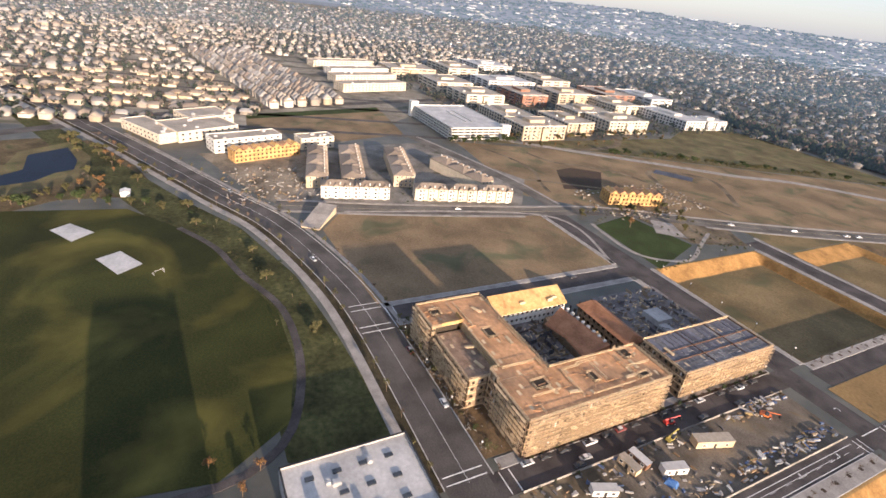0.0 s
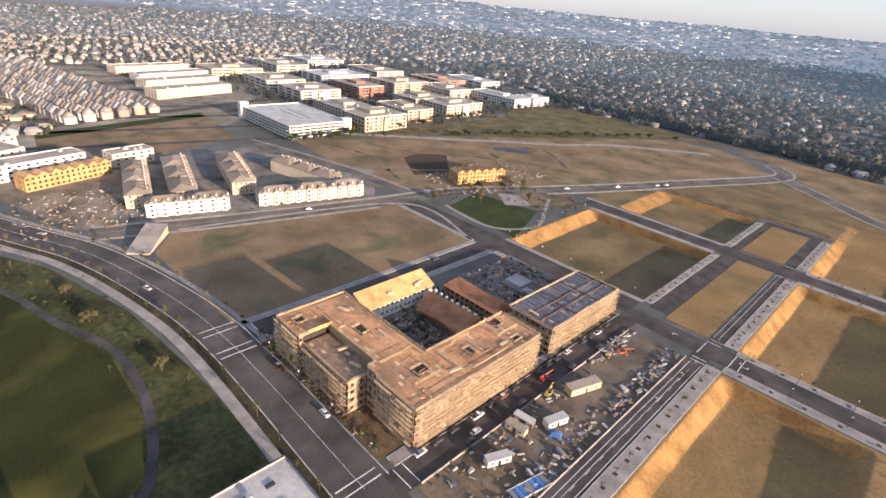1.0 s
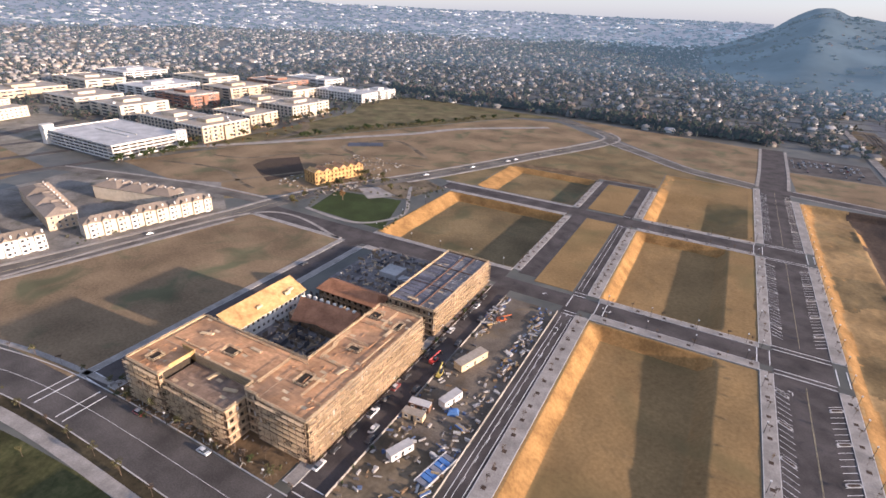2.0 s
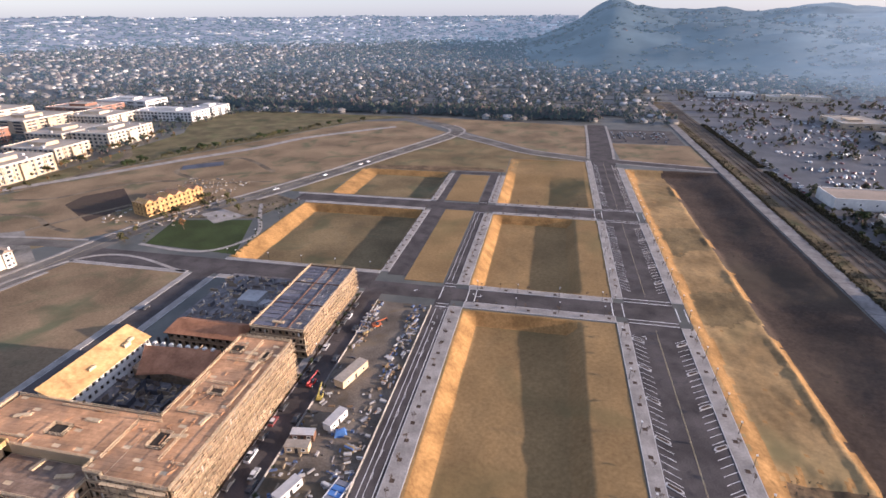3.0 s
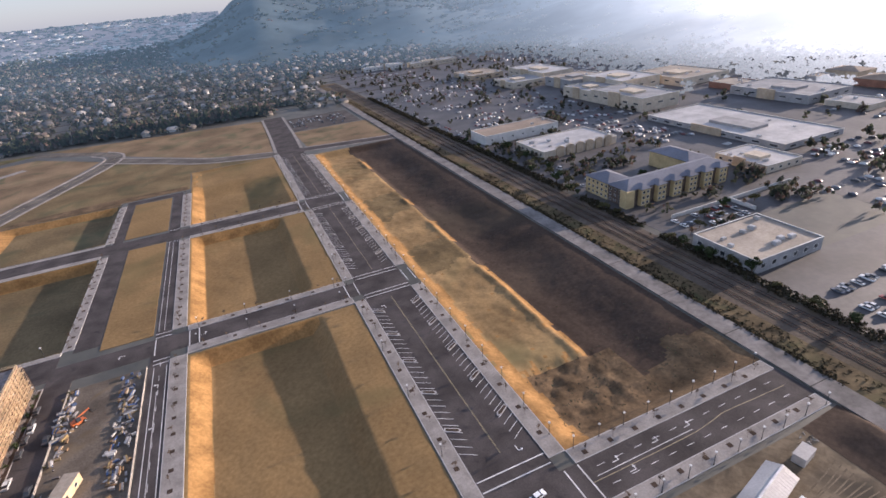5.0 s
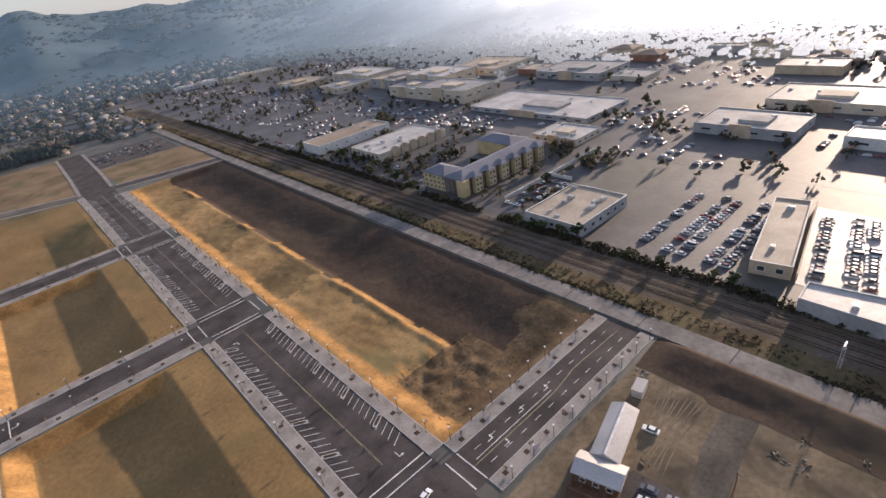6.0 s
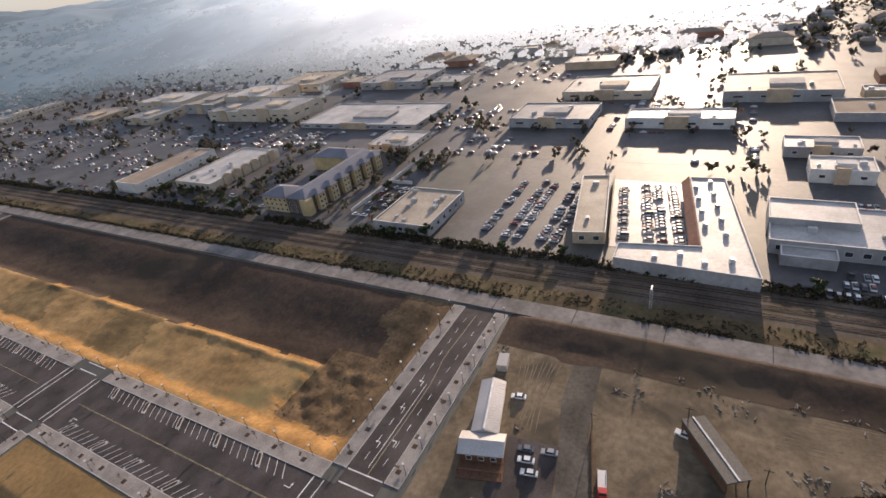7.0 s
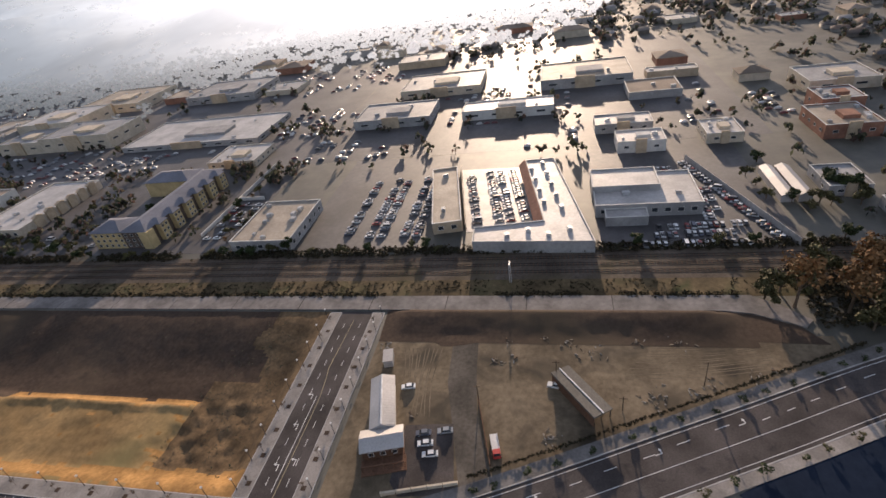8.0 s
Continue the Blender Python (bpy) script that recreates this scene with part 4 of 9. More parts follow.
for side, at, a, b, floors, st in FACES:
    g = Geo()
    n, step = pierced_wall(g, side, at, a, b, 0.0, floors, st, 1.4, 1.55, 2.75)
    wall = part("wall", g, SHEATHING, site, "tan sheathed wall with open windows")
    if side in "es":
        # flat near-black panes paint the dark of the rooms into the openings
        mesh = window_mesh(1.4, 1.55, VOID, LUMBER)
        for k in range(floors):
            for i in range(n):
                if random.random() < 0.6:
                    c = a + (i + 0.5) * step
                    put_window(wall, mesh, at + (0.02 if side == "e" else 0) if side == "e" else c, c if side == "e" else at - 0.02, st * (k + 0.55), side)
    # patches of pale house wrap and raw boards
    g = Geo()
    for k in range(floors):
        for i in range(n):
            if random.random() < 0.5:
                c0, z0 = a + i * step + random.uniform(0, 0.5), st * k + random.uniform(0.3, 0.9)
                c1, z1 = min(b, c0 + random.uniform(0.5, 0.75)), z0 + random.uniform(1.2, 2.2)
                box = (at, at + 0.05, c0, c1) if side == "e" else (at - 0.05, at, c0, c1) if side == "w" else (c0, c1, at - 0.05, at) if side == "s" else (c0, c1, at, at + 0.05)
                g.box(*box, z0, z1)
    if g.f:
        part("house_wrap", g, WRAP, site, "pale wrap and raw board patches", kind="stuff")
    # floor edge boards and studs that stand proud
    g = Geo()
    for k in range(floors + 1):
        z = st * k
        box = (at - 0.05, at + 0.22, a, b) if side == "e" else (at - 0.22, at + 0.05, a, b) if side == "w" else (a, b, at - 0.22, at + 0.05) if side == "s" else (a, b, at - 0.05, at + 0.22)
        g.box(*box, z + 0.05, z + 0.28)
    part("rim_board", g, LUMBER, site)
DECKS = [(-106.8, -87.2, 70.7, 135.8, H5, PLYWOOD), (-113.1, -107.0, 71.7, 92.8, H5, PLYWOOD), (-157.3, -113.3, 75.7, 92.8, H5, PLYWOOD), (-158.3, -142.2, 62.2, 75.5, H5, PLYWOOD),
         (-141.6, -113.7, 63.7, 75.1, H4 + 0.8, DECK_WORN), (-111.8, -89.2, 148.7, 204.8, H4, DECK_GREY)]
for x0, x1, y0, y1, z, m in DECKS:
    part("roof_deck", deck_sheets(x0, x1, y0, y1, z), m, site, "staggered plywood deck sheets", kind="stuff")
for path, z in (([(-113.3, 75.3), (-113.3, 71.5), (-107.2, 71.5), (-107.2, 70.5), (-87, 70.5), (-87, 136), (-107, 136), (-107, 93), (-157.5, 93)], H5), ([(-158.5, 93), (-158.5, 62), (-142, 62), (-142, 75.3), (-113.3, 75.3)], H5), ([(-141.8, 63.5), (-113.5, 63.5), (-113.5, 71.4)], H4 + 0.8),
                ([(-89, 148.5), (-89, 205), (-112, 205), (-112, 148.5), (-89, 148.5)], H4)):
    part("guard_rail", guard_rail(Geo(), path, z), LUMBER, site, "pale lumber guard rail round the deck")


def stud_wall(length, high=2.4):
    """An open frame of studs with plates."""
    g = Geo().box(0, length, -0.07, 0.07, 0, 0.1).box(0, length, -0.07, 0.07, high - 0.1, high)
    for i in range(int(length / 0.6) + 1):
        g.box(i * 0.6, i * 0.6 + 0.1, -0.07, 0.07, 0.1, high - 0.1)
    return g


BOARD = Geo().box(0, 4.8, 0, 0.26, 0, 0.18).mesh("board", LUMBER)


def lumber_stack(x, y, z, a):
    t = thing("lumber_stack", "stack of pale sawn boards on the deck", "lumber stack", "lumber stacks on the decks", at=(x, y, z), rz=a)
    for layer in range(2):
        for i in range(5 - layer):
            part("board", BOARD, None, t).matrix_basis = pose(random.uniform(-0.2, 0.2), i * 0.3 + layer * 0.15, layer * 0.2)


for x, y, ang, n, hi in ((-104, 96, 0, 14, 1.2), (-104, 96, 90, 9, 1.2), (-104, 110, 0, 10, 1.0), (-96, 78, 90, 12, 1.0), (-92, 78, 0, 4, 1.0), (-104, 122, 0, 14, 1.4), (-97, 122, 90, 12, 1.2), (-112, 76, 90, 14, 1.0),
                         (-113, 91, 0, 8, 1.6), (-105, 104, 90, 10, 1.3), (-156, 78, 0, 18, 0.8), (-140, 91.5, 0, 20, 0.9), (-90, 100, 90, 20, 0.6)):
    ob = part("stud_wall", stud_wall(n, hi), LUMBER, site, "open stud frame")
    ob.matrix_basis = pose(x, y, H5 + 0.03, 0, 0, ang)
part("parapet_wall", Geo().box(-147.5, -141.5, 75.3, 75.7, H5 - 3.0, H5 + 1.8).box(-142.2, -141.8, 66, 75.3, H5, H5 + 1.4), YELLOW_BOARD, site, "yellow sheathed end wall")
g = Geo()
for i in range(37):
    g.box(-141.4 + i * 0.74, -141.2 + i * 0.74, 75.2, 75.5, H4 + 0.9, H5 + 0.4)
part("open_studs", g, LUMBER, site, "row of open studs along the upper deck")
g = Geo()
for i in range(170):
    x, y = random.uniform(-106, -88.5), random.uniform(72, 135)
    if i % 3 == 0:
        x, y = random.uniform(-156, -108), random.uniform(77, 92)
    if i % 5 == 0:
        x, y = random.uniform(-157, -143), random.uniform(63, 74)
    if noise.noise(Vector((x * 0.15, y * 0.15, 9))) > -0.1:
        ln = random.uniform(0.5, 3.6)
        g.add(Geo().box(-ln / 2, ln / 2, -0.12, 0.12, 0, random.uniform(0.05, 0.35)), pose(x, y, H5 + 0.04, 0, 0, random.choice((0, 90, 0, 90, 30, 60)) + random.uniform(-6, 6)))
part("loose_board", g, PLYWOOD, site, "loose boards and off-cuts on the deck", kind="stuff")
g = Geo()
for i in range(150):
    x, y = random.uniform(-111, -90), random.uniform(150, 203)
    g.add(Geo().box(-1.2, 1.2, -0.06, 0.06, 0, 0.12), pose(x, y, H4 + 0.04, 0, 0, random.choice((0, 90)) + random.uniform(-5, 5)))
part("loose_board", g, GREY_WALL, site, "loose grey boards on the deck", kind="stuff")
for x0, x1, y0, y1 in ((-111.5, -103, 150, 203), (-101.5, -97, 150, 203)):
    for i in range(18):
        y = y0 + (y1 - y0) * i / 18
        if random.random() < 0.7:
            part("truss_pack", Geo().box(x0 + random.uniform(0, 1.5), x1 - random.uniform(0, 1), y, y + 2.2, H4 + 0.04, H4 + random.uniform(0.12, 0.3)), PACK_GREY, site, "grey wrapped truss pack")
g = Geo()
for y in (149, 168, 187, 204):
    g.box(-111.5, -89.5, y, y + 0.14, H4 + 0.04, H4 + 0.45)
for x in (-101.9, -96.3):
    g.box(x, x + 0.14, 149, 204, H4 + 0.04, H4 + 0.45)
part("deck_upstand", g, RUST_WOOD, site, "dark upstands across the grey deck")

# inner wings round the courtyard
court = thing("apartment_wing", "lower wing of the apartment site with yellow sheathed roof", "building")
g = Geo()
pierced_wall(g, "e", -149.3, 98, 137, 0, 3, 3.3, 1.3, 1.5, 2.6)
pierced_wall(g, "s", 98, -158, -149.3, 0, 3, 3.3, 1.3, 1.5, 2.6)
pierced_wall(g, "n", 137, -158, -149.3, 0, 3, 3.3, 1.3, 1.5, 2.6)
pierced_wall(g, "w", -158, 98, 137, 0, 4, 3.3, 1.3, 1.5, 2.6)
part("wall", g, WHITE_WALL, court, "white wrapped wall with open windows")
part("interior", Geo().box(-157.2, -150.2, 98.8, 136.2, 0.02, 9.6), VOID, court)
g = Geo()
g.hull([(-148.7, 97.5, 9.8), (-148.7, 137.5, 9.8), (-158.4, 137.5, 14.3), (-158.4, 97.5, 14.3)], [(-148.7, 97.5, 10.1), (-148.7, 137.5, 10.1), (-158.4, 137.5, 14.6), (-158.4, 97.5, 14.6)])
part("roof", g, YELLOW_BOARD, court, "yellow sheathed pitched roof")
part("gable_wall", Geo().hull([(-149.3, 97.9, 9.9), (-157.9, 97.9, 9.9), (-157.9, 98.2, 9.9), (-149.3, 98.2, 9.9)], [(-149.4, 97.9, 10.0), (-157.9, 97.9, 14.2), (-157.9, 98.2, 14.2), (-149.4, 98.2, 10.0)]), LUMBER, court)
g = Geo()
for x, y in ((-152, 112), (-152.6, 112), (-151, 127), (-151.6, 127), (-152, 130), (-152.6, 130)):
    g.box(x - 0.1, x + 0.1, y, y + 3.0, 10.6, 12.6)
part("roof_cleats", g, LUMBER, court)
brown = thing("apartment_wing", "low courtyard wing with brown plywood roof", "building")
part("interior", Geo().prism([(-146, 123), (-141, 121.5), (-130, 124), (-117, 123), (-117, 134), (-146, 131.5)], 0.02, 6.4), SHEATHING, brown)
g = Geo()
g.hull([(-147.5, 132, 6.5), (-141.2, 119, 6.5), (-129.8, 122, 6.5), (-116, 120.5, 6.5), (-116, 135, 6.5)], [(-147, 132, 9.8), (-141, 119.6, 7.0), (-129.8, 122.6, 7.0), (-116.4, 121, 7.0), (-116.4, 134.8, 9.8)])
part("roof", g, PLYWOOD_BROWN, brown, "brown plywood roof deck")
g = Geo()
for i in range(8):
    g.box(-145 + i * 3.6, -143.9 + i * 3.6, 133.6, 135.0, 8.6, 10.2)
part("dormer_stub", g, WHITE_WALL, brown, "row of white roof stubs")
wing = thing("apartment_wing", "low wing with open walls and brown plywood roof", "building")
g = Geo()
pierced_wall(g, "s", 146, -149, -117, 0, 2, 3.4, 1.8, 2.0, 3.0)
pierced_wall(g, "e", -117, 146, 157, 0, 2, 3.4, 1.8, 2.0, 3.0)
pierced_wall(g, "w", -149, 146, 157, 0, 2, 3.4, 1.8, 2.0, 3.0)
part("wall", g, SHEATHING, wing)
part("interior", Geo().box(-148, -118, 147, 156, 0.02, 6.6), VOID, wing)
part("roof", Geo().hip(-150, -116, 145, 157.5, 6.8, 3.4, run=3.0), PLYWOOD_BROWN, wing, "brown plywood pitched roof")
slabs = thing("podium_slab", "grey concrete podium slab with forms and columns", "concrete slab")
part("slab", Geo().box(-156, -113.5, 161, 205, 0.0, 3.6), COURT_SLAB, slabs, "grey concrete deck")
g = Geo()
for i in range(6):
    for j in range(5):
        x, y = -152 + i * 7, 165 + j * 8.5
        g.box(x, x + 0.5, y, y + 0.5, 3.6, 3.6 + random.uniform(0.8, 2.6))
part("column_grid", g, GREY_WALL, slabs, "stub columns of grey concrete", kind="stuff")
part("core", Geo().box(-136, -126, 176, 186, 3.6, 6.4).box(-125.5, -119, 176, 181, 3.6, 5.0), GREY_WALL, slabs, "grey concrete core")
g = Geo()
for i in range(70):
    x, y = random.uniform(-155, -115), random.uniform(162, 203)
    a, w = random.uniform(0, 3), random.uniform(0.6, 3.5)
    c, s = math.cos(a), math.sin(a)
    g.add(Geo().box(-w / 2, w / 2, -0.2, 0.2, 0, random.uniform(0.15, 0.5)), pose(x, y, 3.6, 0, 0, math.degrees(a)))
part("formwork", g, LUMBER, slabs, "scattered formwork boards", kind="stuff")
single("courtyard_floor", Geo().box(-149, -107.4, 93.4, 121, -0.1, 3.2), COURT_SLAB, "grey concrete courtyard podium between the wings", "courtyard", kind="structure")
g = Geo()
for i in range(60):
    x, y = random.uniform(-147, -109), random.uniform(95, 119)
    g.add(Geo().box(-1.2, 1.2, -0.15, 0.15, 0, random.uniform(0.15, 0.6)), pose(x, y, 3.2, 0, 0, random.uniform(0, 180)))
single("lumber_scraps", g, LUMBER, "scattered boards lying on the courtyard podium", "lumber", kind="stuff")
for x, y, a in ((-99, 86, 10), (-93, 92, 80), (-100, 126, 0), (-92, 118, 90), (-150, 84, 20), (-128, 87, 0), (-122, 70, 15), (-130, 71, 80), (-104, 152, 0)):
    lumber_stack(x, y, (H4 + 0.85) if y in (70, 71) else H5 + 0.04 if y < 148 else H4 + 0.45, a)


def scaffold(side, at, a, b, top):
    """Tube scaffolding along a face: posts, ledgers and plank decks."""
    t = thing("scaffolding", "tube scaffolding with plank decks along the building face", "scaffolding", "scaffolding round the apartment building")
    n = int((b - a) / 2.5)
    posts, ledgers, planks = Geo(), Geo(), Geo()
    for i in range(n + 1):
        c = a + (b - a) * i / n
        for off in (0.5, 1.5):
            x, y = (at + off, c) if side == "e" else (c, at + off) if side == "n" else (c, at - off)
            posts.box(x - 0.035, x + 0.035, y - 0.035, y + 0.035, 0.05, top + 0.9)
    z = 2.0
    while z < top + 0.6:
        for off in (0.5, 1.5):
            for lift in (0, 1.0):
                if side == "e":
                    ledgers.box(at + off - 0.04, at + off + 0.04, a, b, z + lift - 0.04, z + lift + 0.04)
                else:
                    y = at + off if side == "n" else at - off
                    ledgers.box(a, b, y - 0.04, y + 0.04, z + lift - 0.04, z + lift + 0.04)
        for i in range(n):
            c0, c1 = a + (b - a) * i / n + 0.03, a + (b - a) * (i + 1) / n - 0.03
            if random.random() < 0.72:
                if side == "e":
                    planks.box(at + 0.55, at + 1.45, c0, c1, z - 0.06, z - 0.005)
                else:
                    y = at + 1.0 if side == "n" else at - 1.0
                    planks.box(c0, c1, y - 0.45, y + 0.45, z - 0.06, z - 0.005)
        z += 2.0
    part("post_grid", posts, RUST_WOOD, t, kind="stuff")
    part("ledger_grid", ledgers, LUMBER, t, kind="stuff")
    part("plank_deck", planks, LUMBER, t, "pale plank decks", kind="stuff")


scaffold("s", 62, -158.5, -142, 16)
scaffold("s", 63.5, -141, -113.5, 13)
scaffold("s", 70.5, -106.5, -87.5, 16)
scaffold("e", -87.0, 71, 135.5, 16)
scaffold("e", -89.0, 149, 204.5, 12)
scaffold("n", 136.0, -106.5, -87.5, 16)

# partitions, shafts and stacks that break up the raw decks
r = random.Random(17)
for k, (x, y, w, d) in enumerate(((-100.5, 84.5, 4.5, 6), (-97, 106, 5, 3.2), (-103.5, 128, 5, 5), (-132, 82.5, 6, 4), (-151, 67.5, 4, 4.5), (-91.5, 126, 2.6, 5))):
    # no hole is cut: a flat near-black plate paints the shaft's shade
    part("shaft_shade_plate", Geo().box(x - w / 2, x + w / 2, y - d / 2, y + d / 2, H5 + 0.036, H5 + 0.06), VOID, site, "near-black plate painted as a shaded stair opening")
    g = Geo()
    guard_rail(g, [(x - w / 2, y - d / 2), (x + w / 2, y - d / 2), (x + w / 2, y + d / 2), (x - w / 2, y + d / 2), (x - w / 2, y - d / 2)], H5 + 0.04, 1.6, 1.2)
    part("shaft_rail", g, LUMBER, site)
g = Geo()
for i in range(150):
    x, y = r.uniform(-148, -108.5), r.uniform(94, 120)
    w, h = r.uniform(0.3, 2.8), r.uniform(0.3, 2.2)
    g.add(Geo().box(-w, w, -0.08, 0.08, 0, h), pose(x, y, 3.2, 0, 0, r.choice((0, 90)) + r.uniform(-4, 4)))
single("wall_frames", g, COURT_MIX, "low dark wall frames and forms on the courtyard podium", "wall frames", kind="stuff")
g = Geo()
for i in range(90):
    x, y = r.uniform(-155, -115), r.uniform(162, 204)
    w = r.uniform(0.8, 4.5)
    g.add(Geo().box(-w / 2, w / 2, -0.12, 0.12, 0, r.uniform(0.2, 1.8)), pose(x, y, 3.6, 0, 0, r.choice((0, 90, 45)) + r.uniform(-6, 6)))
part("form_panels", g, COURT_MIX, slabs, "dark form panels and bundles", kind="stuff")
g = Geo()
for i in range(220):
    x, y = r.uniform(-156, -108), r.uniform(137, 160)
    if -150 < x < -116 and 144.5 < y < 158.5:
        continue
    w = r.uniform(0.4, 2.5)
    g.add(Geo().box(-w / 2, w / 2, -0.15, 0.15, 0, r.uniform(0.3, 3.4)), pose(x, y, 0.02, 0, 0, r.choice((0, 90)) + r.uniform(-8, 8)))
single("wall_frames", g, COURT_MIX, "dark timber frames standing between the wings", "wall frames", kind="stuff")

# ---- other buildings ----
def flat_block(parent, x0, x1, y0, y1, z0, h, wall, roof, rim=0.6, trim=None):
    """A flat-roofed volume: walls with a parapet, a roof sheet set below it, a coping."""
    t = 0.35
    part("wall", Geo().tray(x0, x1, y0, y1, z0, h, rim, t), wall, parent)
    part("roof", Geo().box(x0 + t + 0.02, x1 - t - 0.02, y0 + t + 0.02, y1 - t - 0.02, z0 + h - rim, z0 + h - rim + 0.06), roof, parent)
    o = 0.1
    k = Geo().tray(x0 - o, x1 + o, y0 - o, y1 + o, z0 + h + 0.004, 0.16, 0.15, t + 2 * o)
    k.f, k.s = k.f[:-2], k.s[:-2]
    part("coping", k, trim or FRAME_WHITE, parent)


UNIT = Geo().box(-1.1, 1.1, -0.8, 0.8, 0, 1.1).box(-0.95, -0.1, -0.6, 0.6, 1.1, 1.3).box(0.15, 0.95, -0.6, 0.6, 1.1, 1.25).box(-1.3, -1.1, -0.4, 0.4, 0.2, 0.7).mesh("roof_unit", PALE_METAL)


def roof_units(parent, x0, x1, y0, y1, z, n):
    for i in range(n):
        ob = part("roof_unit", UNIT, None, parent, "metal rooftop air unit" if i == 0 else "")
        ob.matrix_basis = pose(random.uniform(x0 + 3, x1 - 3), random.uniform(y0 + 3, y1 - 3), z, 0, 0, random.choice((0, 90))) @ Matrix.Diagonal((*[random.uniform(0.8, 1.6)] * 3, 1))


def office(name, label, at, rz, w, d, h, floors, wall, roof, sides="es", gap=4.0, size=(2.2, 1.7), units=5, pane=None, category="office building", group="", trim=None, penthouse=None):
    """A block of w (local x, from -w to 0) by d (local y, from 0 to d), its front on local +x."""
    t = thing(name, label, category, group, at=(*at, 0), rz=rz)
    flat_block(t, -w, 0, 0, d, 0, h, wall, roof, trim=trim)
    st = (h - 0.8) / floors
    for s in sides:
        a, b, p = {"e": (0, d, 0.0), "w": (0, d, -w), "s": (-w, 0, 0.0), "n": (-w, 0, d)}[s]
        window_rows(t, s, p, a + 0.8, b - 0.8, 0.2, floors, st, size[0], min(size[1], st - 0.8), gap, pane, trim)
    if category == "office building" and w < 80:
        for y in np.arange(0, d + 0.1, d / max(2, round(d / 9))):
            part("pilaster", Geo().box(-0.02, 0.45, max(0, y - 0.5), min(d, y + 0.5), 0, h - 0.2), wall, t)
        part("cornice", Geo().box(-0.02, 0.6, 0, d, h - 1.0, h - 0.5).box(-w, 0, -0.6, 0.02, h - 1.0, h - 0.5), trim or FRAME_WHITE, t)
        part("entrance_bay", Geo().box(0.46, 2.6, d * 0.42, d * 0.58, 0, h * 0.85), wall, t, "projecting entrance bay")
    if units:
        roof_units(t, -w, 0, 0, d, h - 0.54, units)
    if penthouse:
        a, b, c, e, ph = penthouse
        part("penthouse", Geo().box(a, b, c, e, h - 0.54, h + ph), wall, t)
        part("penthouse_roof", Geo().box(a - 0.3, b + 0.3, c - 0.3, e + 0.3, h + ph, h + ph + 0.2), roof, t)
    return t


def front_of(p, q):
    """Pose angle for a front that runs from p to q with the building behind it on the left."""
    return math.degrees(math.atan2(-(q[0] - p[0]), q[1] - p[1])), math.dist(p, q)


# near white-roofed hall beside the sports field, and its neighbour
hall = thing("club_hall", "low hall with a white membrane roof and skylights", "hall")
flat_block(hall, -104, -76, -4, 35.5, 0, 8.5, GREY_WALL, ROOF_WHITE, rim=0.9, trim=DARK_METAL)
for x in (-98.5, -91, -83.5):
    g = Geo()
    for j in range(4):
        y = 2 + j * 8
        g.box(x, x + 1.4, y, y + 2.6, 7.6, 8.1)
    part("skylight", g, GLASS, hall, "dark teal skylight strip")
roof_units(hall, -102, -78, -2, 33, 7.66, 5)
window_rows(hall, "n", 35.5, -103, -77, 0.2, 2, 3.7, 2.0, 1.6, 3.4)
window_rows(hall, "w", -104, -3, 35, 0.2, 2, 3.7, 2.0, 1.6, 3.4)
t = office("office_building", "tall plain office block beside the sports field", (-38, -49), 0, 30, 30, 30, 8, GREY_WALL, ROOF_GREY, "ew", 3.6, units=4)

# parking garage
gar = thing("parking_garage", "white concrete parking garage with open decks", "parking garage", at=(-446, 228, 0), rz=0)
for k in range(5):
    z = k * 2.9
    part("deck", Geo().box(-101, 0, 0, 68, z - 0.1 if k else 0.0, z + 0.35), ROOF_WHITE if k == 4 else GREY_WALL, gar)
    g = Geo()
    for b in ((-101, 0, 0, 0.3), (-101, 0, 67.7, 68), (-101, -100.7, 0.3, 67.7), (-0.3, 0, 0.3, 67.7)):
        g.box(*b, z + 0.35, z + 1.35)
    part("spandrel", g, WHITE_WALL, gar)
g = Geo()
for i in range(15):
    for y in (0.05, 67.4):
        g.box(-101 + i * 7.2, -100.4 + i * 7.2, y, y + 0.6, 1.35, 11.5)
for i in range(10):
    for x in (-0.65, -100.9):
        g.box(x, x + 0.6, i * 7.4, i * 7.4 + 0.6, 1.35, 11.5)
part("columns", g, WHITE_WALL, gar, kind="stuff")
part("interior", Geo().box(-96, -5, 5, 63, 0.4, 11.4), VOID, gar)
part("stair_tower", Geo().box(-104, -97, -3, 6, 0, 17).box(-104.3, -96.7, -3.3, 6.3, 17, 17.4), WHITE_WALL, gar, "white stair tower")
part("stair_tower", Geo().box(-6, 1.5, 60, 70, 0, 15).box(-6.3, 1.8, 59.7, 70.3, 15, 15.4), WHITE_WALL, gar, "white stair tower")
part("ramp_wall", Geo().box(-75, -25, 30, 30.4, 11.95, 13.0).box(-75, -25, 38, 38.4, 11.95, 13.0), WHITE_WALL, gar)
window_rows(gar, "e", 1.5, 61, 69, 1, 4, 3.2, 1.8, 1.6, 3.6)

